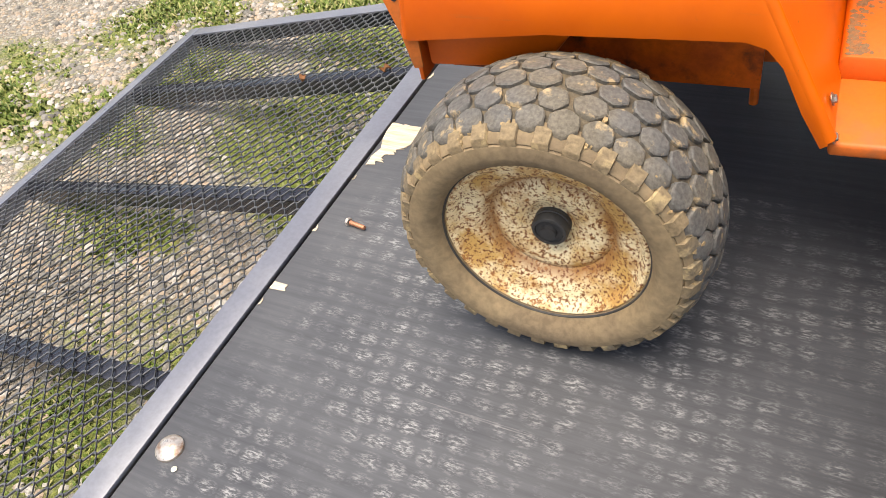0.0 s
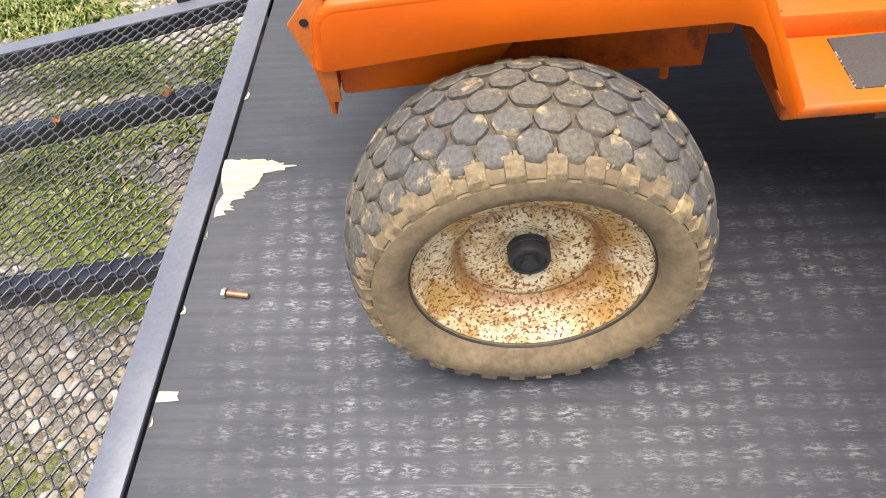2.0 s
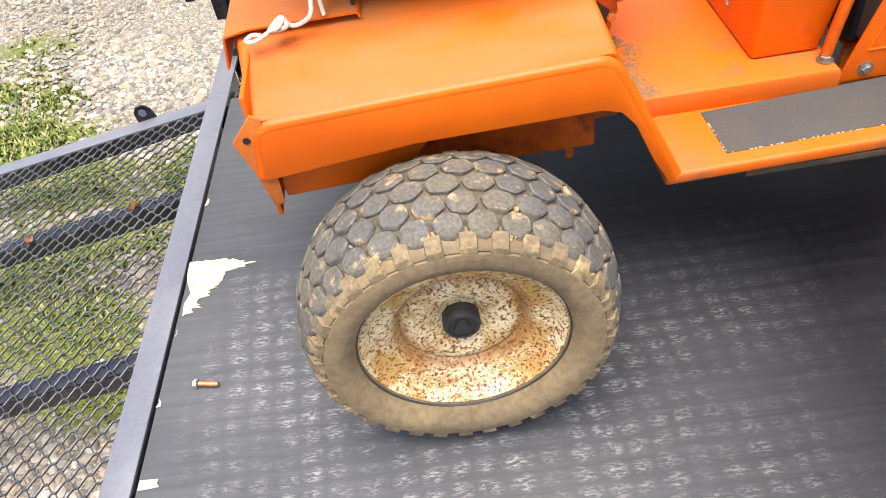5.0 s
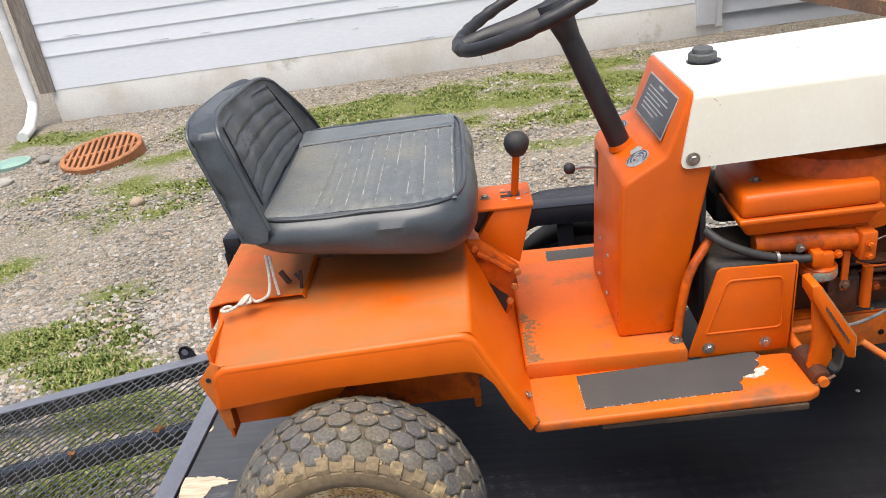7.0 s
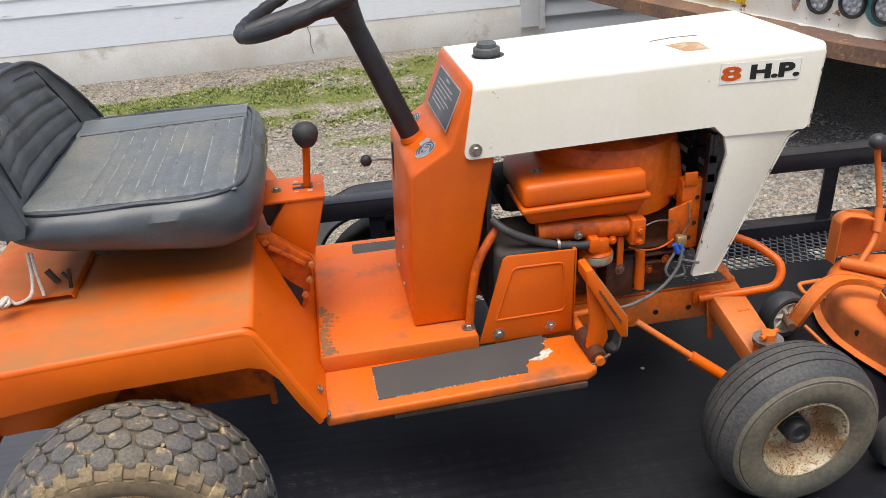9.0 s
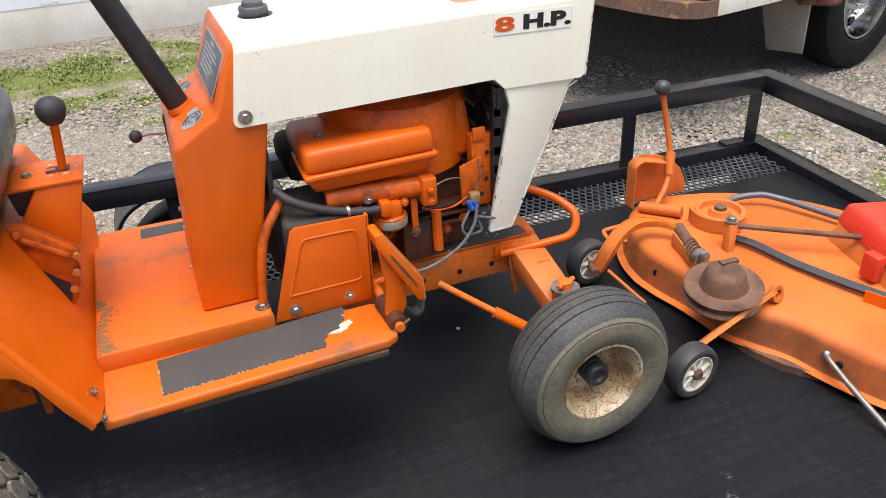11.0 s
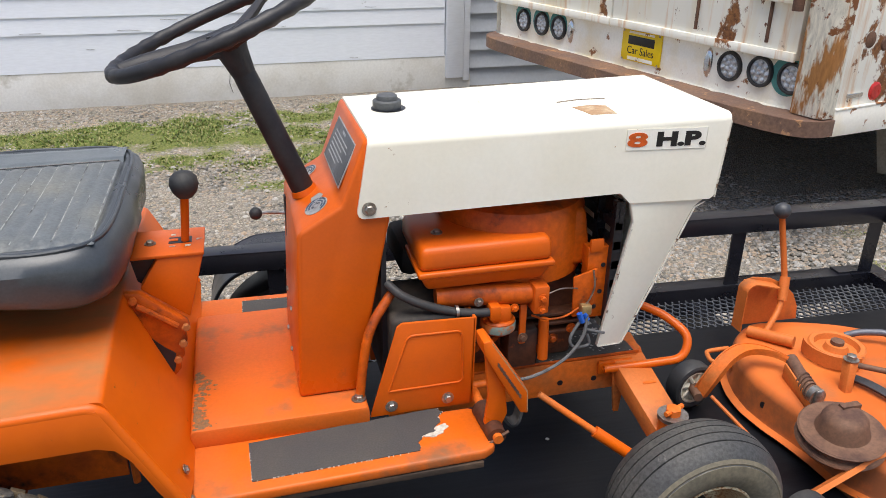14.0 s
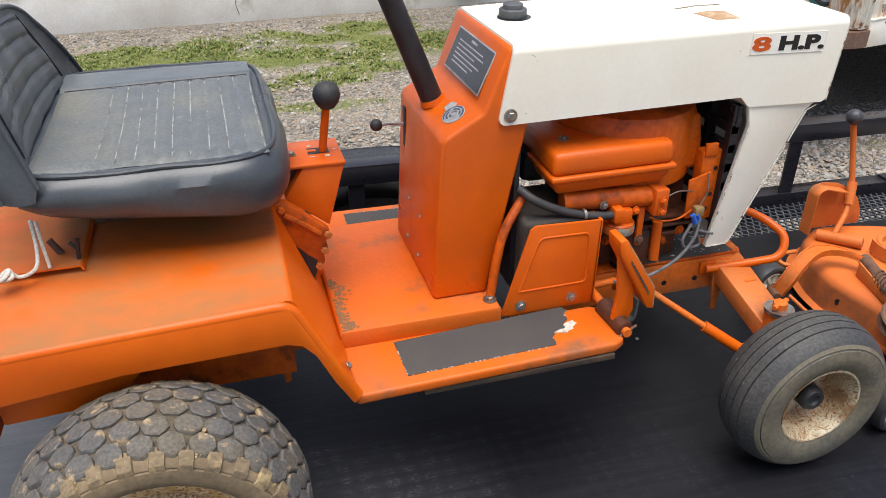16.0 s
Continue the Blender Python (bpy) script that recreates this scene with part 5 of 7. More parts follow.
part("front_leg_face", hull([(1.213, HY0 + 0.008, 0.385), (1.225, HY0 + 0.008, 0.385), (1.225, HY1 - 0.008, 0.385), (1.213, HY1 - 0.008, 0.385), (1.34, HY0 + 0.008, 0.69), (1.352, HY0 + 0.008, 0.69), (1.352, HY1 - 0.008, 0.69), (1.34, HY1 - 0.008, 0.69)], 0.002), cream_paint, tractor)
grille = part("grille", box(1.196, 1.203, HY0 + 0.004, HY1 - 0.004, 0.655, 0.70), black_paint, tractor, "black slotted screen behind the front support")
for k in range(6):
    part("grille_bar", hull([(1.19, HY0 + 0.006, 0.43 + 0.042 * k), (1.205, HY0 + 0.006, 0.43 + 0.042 * k), (1.205, HY1 - 0.006, 0.43 + 0.042 * k), (1.19, HY1 - 0.006, 0.43 + 0.042 * k),
                             (1.19, HY0 + 0.006, 0.447 + 0.042 * k), (1.205, HY0 + 0.006, 0.447 + 0.042 * k), (1.205, HY1 - 0.006, 0.447 + 0.042 * k), (1.19, HY1 - 0.006, 0.447 + 0.042 * k)]), black_paint, grille)
for y in (HY0 + 0.006, 0.03, 0.2, HY1 - 0.026):
    part("grille_post", box(1.188, 1.207, y, y + 0.016, 0.40, 0.70), black_paint, grille)

# chassis
part("frame_rail", box(0.74, 1.30, -0.004, 0.008, 0.236, 0.318, 0.003), orange_dusty, tractor, "orange steel frame channel")
part("frame_rail", box(0.74, 1.30, 2 * CY - 0.008, 2 * CY + 0.004, 0.236, 0.318, 0.003), orange_paint, tractor)
engine_plate = part("engine_plate", box(0.74, 1.305, -0.004, 2 * CY + 0.004, 0.318, 0.326, 0.003), orange_engine, tractor, "greasy orange engine bed")
part("nose_plate", side([(1.295, 0.326), (1.30, 0.235), (1.33, 0.28), (1.31, 0.33)], 0.0, 2 * CY, 0.003), orange_dusty, tractor)
# Black decal on the bed; its pale print is only noise.
part("bed_decal", box(0.99, 1.29, -0.002, 0.16, 0.326, 0.3275), surface("black_decal_print", (0.05, 0.045, 0.04), 0.7, second=(0.5, 0.48, 0.44), spread=70, second_at=(0.6, 0.64), grain=80), engine_plate)
for x in (1.03, 1.12, 1.2, 1.262, 1.285):
    part("frame_hole", lathe([(0, 0), (0.0065, 0), (0.0065, 0.0012), (0, 0.0012)], 12, Matrix.Translation((x, -0.004, 0.268)) @ AXLE), black_paint, engine_plate)
bracket = part("bar_bracket", box(1.205, 1.285, -0.014, -0.004, 0.282, 0.312, 0.003), orange_paint, tractor)
for x in (1.22, 1.262):
    part("bracket_bolt", bolt_head((x, -0.014, 0.297), (0, -1, 0), 0.007, 0.006), orange_paint, bracket)
part("front_guard", tube(rounded_path([(1.215, -0.018, 0.297), (1.3, -0.03, 0.304), (1.385, -0.055, 0.322), (1.405, -0.035, 0.365), (1.372, 0.02, 0.392), (1.30, 0.06, 0.418), (1.25, 0.07, 0.43)], 0.03), 0.0095, 12), orange_paint, tractor, "bent orange guard bar")
# front axle, king pins and steering rods
for sgn in (-1, 1):
    f = lambda d: CY + sgn * d  # noqa: E731
    part("axle_beam", hull([(1.235, f(0.06), 0.285), (1.315, f(0.06), 0.285), (1.325, f(0.305), 0.205), (1.255, f(0.305), 0.205), (1.235, f(0.06), 0.335), (1.315, f(0.06), 0.335), (1.325, f(0.305), 0.252), (1.255, f(0.305), 0.252)], 0.004), orange_faded, tractor)
    pin = part("king_pin", lathe([(0, 0), (0.027, 0), (0.027, 0.092), (0.0, 0.092)], 24, Matrix.Translation((1.285, f(0.312), 0.19))), orange_dusty, tractor)
    part("pin_washer", lathe([(0, 0), (0.031, 0), (0.031, 0.008), (0, 0.008)], 24, Matrix.Translation((1.285, f(0.312), 0.282))), bare_steel, pin)
    part("pin_nut", bolt_head((1.285, f(0.312), 0.288), (0, 0, 1), 0.016, 0.016, False), orange_dusty, pin)
    part("pin_cotter", tube([(1.262, f(0.322), 0.299), (1.310, f(0.302), 0.299)], 0.0055, 8), orange_dusty, pin)
    part("spindle", tube([(1.28, f(0.312), 0.18), (1.272, f(0.42), 0.1725)], 0.013, 12), rust_steel, pin)
    part("steering_arm", strap([(1.285, f(0.312), 0.186), (1.225, f(0.29), 0.176)], 0.03, 0.01), orange_dusty, pin)
part("axle_gusset", side([(1.236, 0.29), (1.27, 0.29), (1.262, 0.18), (1.25, 0.18)], -0.02, -0.012, 0.001), orange_dusty, tractor)
part("axle_gusset", side([(1.28, 0.29), (1.31, 0.29), (1.29, 0.2)], -0.08, -0.072, 0.001), orange_dusty, tractor)
rod = part("drag_link", tube([(1.035, -0.09, 0.31), (1.16, -0.155, 0.225), (1.22, -0.185, 0.186)], 0.0075, 10), orange_dusty, tractor)
part("rod_sleeve", tube([(1.14, -0.145, 0.2385), (1.21, -0.18, 0.192)], 0.0125, 12), orange_paint, rod)
part("ball_joint", ball((1.222, -0.187, 0.184), 0.016, 0.9), orange_dusty, rod)

# side panel, battery, clutch rod, pedal
panel_pts = [(0.687, 0.3115), (0.893, 0.3115), (0.896, 0.507), (0.752, 0.512), (0.742, 0.505)]
panel = part("side_panel", side(panel_pts, -0.088, -0.082, 0.002), orange_paint, tractor, "orange bolted side panel with a pressed outline")
part("pressed_edge", tube(rounded_path([(0.724, -0.0882, 0.366), (0.763, -0.0882, 0.484), (0.868, -0.0882, 0.482), (0.872, -0.0882, 0.367), (0.724, -0.0882, 0.366)], 0.012), 0.0022, 8), orange_paint, panel)
part("panel_edge", hull([(0.888, -0.088, 0.3115), (0.894, -0.088, 0.3115), (0.894, -0.02, 0.3115), (0.888, -0.02, 0.3115), (0.891, -0.088, 0.507), (0.897, -0.088, 0.507), (0.897, -0.02, 0.507), (0.891, -0.02, 0.507)], 0.001), orange_paint, panel)
for x, z in ((0.729, 0.324), (0.842, 0.325)):
    part("panel_bolt", bolt_head((x, -0.088, z + 0.008), (0, -1, 0), 0.008, 0.006), bare_steel, panel)
part("battery", box(0.735, 0.87, -0.074, 0.1, 0.35, 0.512, 0.012, 3), surface("dusty_black_case", (0.035, 0.030, 0.026), 0.8, second=(0.085, 0.065, 0.048), spread=14, grain=120), tractor, "dusty black battery case")
rod = part("clutch_rod", tube(rounded_path([(0.672, -0.062, 0.346), (0.680, -0.062, 0.42), (0.695, -0.058, 0.495), (0.745, -0.03, 0.55)], 0.035), 0.0095, 10), orange_engine, tractor)
part("rod_bolt", bolt_head((0.668, -0.070, 0.3465), (0, 0, 1), 0.009, 0.008), bare_steel, rod)
pedal = part("pedal", side([(0.875, 0.518), (0.889, 0.521), (0.966, 0.402), (0.968, 0.353), (0.953, 0.356), (0.877, 0.494)], -0.2, -0.15, 0.003), orange_paint, tractor, "orange foot pedal with worn lettering")
for k in range(9):
    q = k / 8
    x, z = 0.903 + 0.044 * q, 0.466 - 0.072 * q
    part("worn_letter_bar", side([(x, z), (x + 0.005, z - 0.006), (x + 0.005, z + 0.003), (x, z + 0.009)], -0.2012, -0.1995), rust_steel, pedal)
part("worn_rim", strap([(0.892, -0.195, 0.514), (0.963, -0.195, 0.4035), (0.9655, -0.195, 0.358)], 0.010, 0.003, (0, 1, 0)), surface("worn_pedal_edge", (0.55, 0.24, 0.10), 0.6, second=(0.30, 0.22, 0.16), spread=60, grain=150), pedal)
part("pedal_arm", side([(0.885, 0.48), (0.926, 0.412), (0.933, 0.347), (0.918, 0.312), (0.896, 0.312), (0.888, 0.33), (0.894, 0.39)], -0.184, -0.172, 0.003), orange_paint, pedal)
part("pedal_boss", lathe([(0, 0), (0.022, 0), (0.018, 0.09), (0, 0.09)], 18, Matrix.Translation((0.905, -0.12, 0.318)) @ AXLE), greasy_shaded_block, pedal)
part("pedal_shaft", tube([(0.905, -0.22, 0.318), (0.905, 0.0, 0.318)], 0.0095, 12), orange_dusty, pedal)
part("cotter", tube([(0.926, -0.214, 0.330), (0.905, -0.214, 0.318), (0.882, -0.214, 0.304)], 0.003, 6), rust_steel, pedal)
part("linkage_bar", tube(rounded_path([(0.9, -0.05, 0.325), (0.97, -0.05, 0.33), (0.985, -0.02, 0.29)], 0.02), 0.008, 10), orange_dusty, tractor)
part("spring_hanger", strap(smooth_path([(0.95, -0.1, 0.285), (0.97, -0.1, 0.26), (0.99, -0.09, 0.262), (1.0, -0.08, 0.30)]), 0.03, 0.006, (0, 1, 0)), black_rubber, tractor)

# engine
engine = part("engine_block", box(0.90, 1.15, 0.02, 0.22, 0.326, 0.56, 0.012), greasy_shaded_block, tractor, "greasy orange single-cylinder engine, dark with painted shade")
for k in range(3):
    part("cooling_fin", box(1.02, 1.168, -0.012, 0.2, 0.40 + 0.021 * k, 0.407 + 0.021 * k, 0.002), greasy_shaded_block, engine)
part("blower_housing", lathe([(0.0, 0.155), (0.12, 0.155), (0.142, 0.148), (0.15, 0.13), (0.152, 0.05), (0.15, 0.0), (0.0, 0.0)], 48, Matrix.Translation((1.026, 0.118, 0.535)) @ Matrix.Diagonal((1.04, 1.04, 1, 1))), orange_engine, engine, "round orange blower housing, soot-stained on top")
part("blower_scoop", hull([(0.96, -0.02, 0.54), (1.17, 0.0, 0.55), (1.17, 0.14, 0.55), (0.96, 0.14, 0.54), (0.96, -0.02, 0.665), (1.15, 0.0, 0.675), (1.15, 0.14, 0.675), (0.96, 0.14, 0.685)], 0.015, 3), orange_engine, engine)


def rounded_slab(x0, x1, y0, y1, z0, z1, taper, bevel):
    return hull([(x0 + taper, y0 + taper, z0), (x1 - taper, y0 + taper, z0), (x1 - taper, y1, z0), (x0 + taper, y1, z0), (x0, y0, z1), (x1, y0, z1), (x1, y1, z1), (x0, y1, z1)], bevel, 3)


AC = Matrix.Translation((0.937, -0.005, 0.0)) @ pose(0, 0, 0, 0, -1.0, -1.5) @ Matrix.Translation((-0.93, 0.005, 0.0))
air = part("air_cleaner", moved(rounded_slab(0.800, 1.056, -0.062, 0.13, 0.599, 0.647, -0.003, 0.013), AC), orange_paint, engine, "orange air cleaner cover with dusty top")
part("cover_rim", moved(rounded_slab(0.794, 1.062, -0.070, 0.14, 0.588, 0.600, 0.0, 0.004), AC), orange_paint, air)
part("cover_base", moved(rounded_slab(0.798, 1.058, -0.066, 0.13, 0.555, 0.589, 0.016, 0.008), AC), orange_paint, air)
for x, y in ((0.846, 0.01), (1.008, 0.02)):
    part("wing_bolt", moved(bolt_head((x, y, 0.647), (0, 0, 1), 0.0075, 0.005), AC), bare_steel, air)
carb = part("carburettor", tube(rounded_path([(0.83, -0.03, 0.528), (0.90, -0.035, 0.528), (1.04, -0.045, 0.522)], 0.02), 0.022, 16), orange_engine, engine, "orange intake pipe and carburettor")
part("carb_flange", box(1.018, 1.05, -0.075, -0.02, 0.488, 0.548, 0.005), orange_paint, carb)
part("carb_bowl", lathe([(0, 0), (0.02, 0.002), (0.032, 0.012), (0.034, 0.034), (0.03, 0.038), (0.0, 0.038)], 24, Matrix.Translation((0.955, -0.045, 0.44))), orange_engine, carb, "orange float bowl with grey-green worn paint")
part("worn_patch", lathe([(0.0345, 0.014), (0.0352, 0.016), (0.0352, 0.03), (0.0345, 0.032)], 24, Matrix.Translation((0.955, -0.045, 0.44)), True), surface("worn_metal", (0.5, 0.13, 0.02), 0.6, second=(0.22, 0.30, 0.26), spread=30, second_at=(0.48, 0.54), grain=100), carb)
part("carb_neck", box(0.935, 0.975, -0.07, -0.02, 0.475, 0.51, 0.006), orange_paint, carb)
part("fuel_elbow", box(0.928, 0.950, -0.078, -0.05, 0.486, 0.518, 0.004), orange_paint, carb)
for x, y, z in ((0.908, -0.062, 0.525), (0.98, -0.066, 0.505), (1.034, -0.077, 0.525), (1.034, -0.077, 0.50)):
    part("carb_screw", bolt_head((x, y, z), (0, -1, 0), 0.006, 0.007), bare_steel if x < 0.95 else orange_paint, carb)
part("fuel_hose", tube(smooth_path([(0.735, -0.03, 0.57), (0.759, -0.055, 0.553), (0.804, -0.064, 0.531), (0.86, -0.067, 0.512), (0.905, -0.067, 0.504), (0.935, -0.066, 0.502)], 8), 0.0088, 12), black_rubber, engine, "black rubber hose")
part("hose_clamp", lathe([(0.0115, 0), (0.0125, 0), (0.0125, 0.006), (0.0115, 0.006)], 16, Matrix.Translation((0.86, -0.067, 0.512)) @ pose(0, 0, 0, 0, 90, 0), True), bare_steel, engine)
plate = part("control_plate", hull([(1.115, -0.045, 0.455), (1.16, -0.045, 0.455), (1.16, -0.039, 0.455), (1.115, -0.039, 0.455), (1.112, -0.045, 0.545), (1.162, -0.045, 0.56), (1.162, -0.039, 0.56), (1.112, -0.039, 0.545)], 0.002), orange_engine, engine, "orange governor plate with holes")
part("control_post", hull([(1.15, -0.03, 0.44), (1.19, -0.03, 0.44), (1.19, 0.0, 0.44), (1.15, 0.0, 0.44), (1.145, -0.03, 0.60), (1.195, -0.03, 0.60), (1.195, 0.0, 0.60), (1.145, 0.0, 0.60)], 0.003), orange_engine, plate)
part("plate_tab", box(1.148, 1.176, -0.034, -0.026, 0.59, 0.618, 0.002), orange_paint, plate)
for x, z in ((1.16, 0.475), (1.178, 0.5), (1.165, 0.53), (1.18, 0.56), (1.162, 0.605)):
    part("plate_hole", lathe([(0, 0), (0.005, 0), (0.005, 0.001), (0, 0.001)], 12, Matrix.Translation((x, -0.0305 if x > 1.161 else -0.046, z)) @ AXLE), black_paint, plate)
part("governor_wire", tube(smooth_path([(1.05, -0.07, 0.53), (1.08, -0.06, 0.532), (1.12, -0.048, 0.522)]), 0.0016, 6), bare_steel, plate)
part("governor_rod", tube(smooth_path([(1.15, -0.05, 0.56), (1.155, -0.052, 0.52), (1.14, -0.05, 0.48)]), 0.002, 6), bare_steel, plate)
part("ignition_wire", tube(smooth_path([(1.02, -0.06, 0.48), (1.05, -0.065, 0.47), (1.09, -0.06, 0.468), (1.125, -0.05, 0.478)]), 0.0022, 6), orange_engine, plate)
part("terminal", box(1.128, 1.15, -0.062, -0.044, 0.464, 0.486, 0.003), surface("brass", (0.5, 0.35, 0.16), 0.45, 0.6, grain=150), plate)
part("blue_connector", join(tube([(1.122, -0.062, 0.472), (1.13, -0.064, 0.452)], 0.006, 8), tube([(1.134, -0.06, 0.47), (1.142, -0.062, 0.455)], 0.005, 8)), surface("blue_plastic", (0.02, 0.12, 0.55), 0.4, grain=80), plate, "blue crimp connector")
cable = surface("grey_cable", (0.15, 0.15, 0.15), 0.6, second=(0.1, 0.1, 0.1), spread=60, grain=120)
part("grey_cable", tube(smooth_path([(1.14, -0.062, 0.465), (1.13, -0.07, 0.42), (1.09, -0.075, 0.375), (1.02, -0.08, 0.348), (0.95, -0.07, 0.34)], 8), 0.0036, 8), cable, engine, "grey control cable")
part("grey_cable", tube(smooth_path([(1.128, -0.06, 0.455), (1.105, -0.066, 0.42), (1.115, -0.066, 0.397), (1.15, -0.06, 0.395), (1.145, -0.06, 0.42)], 8), 0.0032, 8), cable, engine)
part("grey_cable", tube(smooth_path([(1.135, -0.062, 0.435), (1.16, -0.06, 0.425), (1.185, -0.055, 0.415)], 6), 0.0032, 8), cable, engine)
part("oil_spout", tube([(1.06, -0.03, 0.45), (1.06, -0.036, 0.36)], 0.011, 12), orange_paint, engine)
part("tappet_cover", box(0.985, 1.05, -0.03, 0.03, 0.34, 0.43, 0.006), greasy_shaded_block, engine)
part("head_strap", box(1.0, 1.014, -0.05, -0.042, 0.41, 0.50, 0.002), orange_paint, engine)
part("strap_bolt", bolt_head((1.007, -0.05, 0.425), (0, -1, 0), 0.007, 0.006), rust_steel, engine)
# Added black block; only engine-bay darkness stands here.
part("bay_dark_block", box(0.78, 0.9, 0.06, 0.22, 0.53, 0.60, 0.02), surface("bay_darkness", (0.014, 0.013, 0.012), 0.8, second=(0.05, 0.025, 0.015), spread=12, grain=90), engine, "black block added for the dark of the engine bay")
part("firewall", box(0.725, 0.735, DY0 + 0.01, DY1 - 0.01, 0.35, 0.70), black_paint, tractor)
for k in range(6):
    x = 0.93 + 0.04 * k
    part("head_bolt", bolt_head((x, 0.02 - 0.032 * (k > 2), 0.37 + 0.02 * (k % 3)), (0, -1, 0), 0.007, 0.006), orange_engine, engine)

# gear lever box
gate = part("gear_gate", join(side([(0.289, 0.569), (0.371, 0.501), (0.4085, 0.631), (0.329, 0.631)], 0.05, 0.165, 0.004), box(0.272, 0.4095, 0.047, 0.172, 0.629, 0.635, 0.0015)), orange_paint, tractor, "orange gear lever gate")
# Solid black block stands for the dark inside the open gate.
part("gate_dark_block", side([(0.275, 0.628), (0.284, 0.575), (0.30, 0.562), (0.328, 0.628)], 0.075, 0.15), black_paint, gate)
part("gate_slot", box(0.345, 0.387, 0.098, 0.128, 0.6335, 0.6356), black_paint, gate)
part("gate_finger", box(0.345, 0.362, 0.109, 0.119, 0.6345, 0.6366), orange_paint, gate)


def gate_text(text, x, y, turn):
    cu = bpy.data.curves.new("gate_mark", "FONT")
    cu.body, cu.size, cu.extrude, cu.offset, cu.align_x, cu.align_y = text, 0.014, 0.0004, 0.0006, "CENTER", "CENTER"
    tmp = bpy.data.objects.new("mark_tmp", cu)
    scene.collection.objects.link(tmp)
    me = bpy.data.meshes.new_from_object(tmp.evaluated_get(bpy.context.evaluated_depsgraph_get()))
    bpy.data.objects.remove(tmp)
    me.name = "gate_mark"
    me.materials.clear()
    me.materials.append(pale_mat)
    me.transform(pose(x, y, 0.6358, 0, 0, turn))
    ob = new("gate_mark", me)
    ob.parent = gate


gate_text("1", 0.352, 0.084, -90)
gate_text("R", 0.380, 0.083, -90)
gate_text("L", 0.400, 0.110, -90)
for x, y in ((0.352, 0.140), (0.378, 0.142)):
    part("worn_mark", box(x - 0.004, x + 0.004, y - 0.003, y + 0.003, 0.634, 0.6358), pale_mat, gate)
part("gate_bolt", bolt_head((0.312, 0.105, 0.635), (0, 0, 1), 0.007, 0.006), bare_steel, gate)
lever = part("gear_lever", tube([(0.372, 0.113, 0.61), (0.380, 0.102, 0.68), (0.3865, 0.089, 0.74)], 0.0078, 12), orange_paint, gate, "orange gear lever")
part("lever_knob", lathe([(0, -0.026), (0.014, -0.0245), (0.022, -0.014), (0.0262, 0.0), (0.024, 0.012), (0.016, 0.021), (0.006, 0.0245), (0, 0.025)], 28, Matrix.Translation((0.3875, 0.0865, 0.755))), black_rubber, lever)
bm = side([(0.262, 0.575), (0.29, 0.571), (0.366, 0.503), (0.369, 0.488), (0.358, 0.480), (0.362, 0.462), (0.352, 0.450), (0.354, 0.432), (0.343, 0.420), (0.345, 0.405), (0.328, 0.385), (0.312, 0.420), (0.306, 0.455), (0.292, 0.485), (0.275, 0.52)], 0.028, 0.05, 0.004)
quad = part("quadrant", bm, orange_engine, tractor, "grimy orange casting bolted under the gear gate")
for x, z in ((0.277, 0.560), (0.362, 0.495), (0.353, 0.461), (0.340, 0.427)):
    part("quadrant_bolt", bolt_head((x, 0.028, z), (0.2, -1, 0), 0.0078, 0.008, False), orange_dusty, quad)
part("casting_rib", tube([(0.282, 0.026, 0.548), (0.315, 0.024, 0.525), (0.348, 0.026, 0.498)], 0.006, 8), orange_engine, quad)
# Black sheet painted in for the dark hollow of the casting.
part("casting_dark_patch", side([(0.299, 0.478), (0.32, 0.455), (0.338, 0.44), (0.334, 0.41), (0.326, 0.392), (0.314, 0.42)], 0.0265, 0.029), black_paint, quad)
clump_mat = surface("dirt_clump", (0.22, 0.125, 0.06), 0.95, second=(0.36, 0.13, 0.035), spread=90, grain=160, bump_strength=0.5)
verts, faces = [], []
rng = random.Random(3)
for k in range(260):
    along = rng.random()
    x, y, r = 0.3625 + abs(rng.gauss(0, 0.009)) + 0.016 * max(0, math.sin(1 + 9 * along)) * rng.random(), -0.094 + 0.19 * along ** 1.2, rng.uniform(0.0010, 0.0062)
    base, turn = len(verts), rng.uniform(0, 6.28)
    for q in range(7):
        a = turn + 6.283 * q / 7
        d = r * rng.uniform(0.6, 1.3)
        verts.append((x + d * math.cos(a), y + 0.8 * d * math.sin(a), 0.3462))
    verts.append((x, y, 0.3466 + r * rng.uniform(0.12, 0.3)))
    faces.extend((base + q, base + (q + 1) % 7, base + 7) for q in range(7))
stuff("dirt_crumbs", verts, faces, clump_mat, "brown dirt crumbs lying on the tractor floor plate", "dirt")
part("lid_latch", join(tube([(-0.052, -0.112, 0.622), (-0.056, -0.114, 0.587)], 0.0035, 8), tube([(-0.064, -0.112, 0.618), (-0.055, -0.113, 0.604)], 0.003, 8)), black_paint, tractor, "black wire latch of the lid")
part("hitch_pin", tube([(-0.1, -0.08, 0.61), (-0.085, -0.085, 0.585)], 0.006, 8), rust_steel, tractor)


# ---- seat of the tractor, and the rope on its lid
SY0, SY1 = -0.165, 0.425
SM = (SY0 + SY1) / 2
SX0, SX1, STOP = -0.135, 0.295, 0.744


def seat_z(x, y):
    """Height of the seat's sagging top."""
    return STOP - 0.012 * (1 - min(1, abs((y - SM) / 0.25)) ** 2) * max(0, min(1, (0.2 - x) / 0.3))


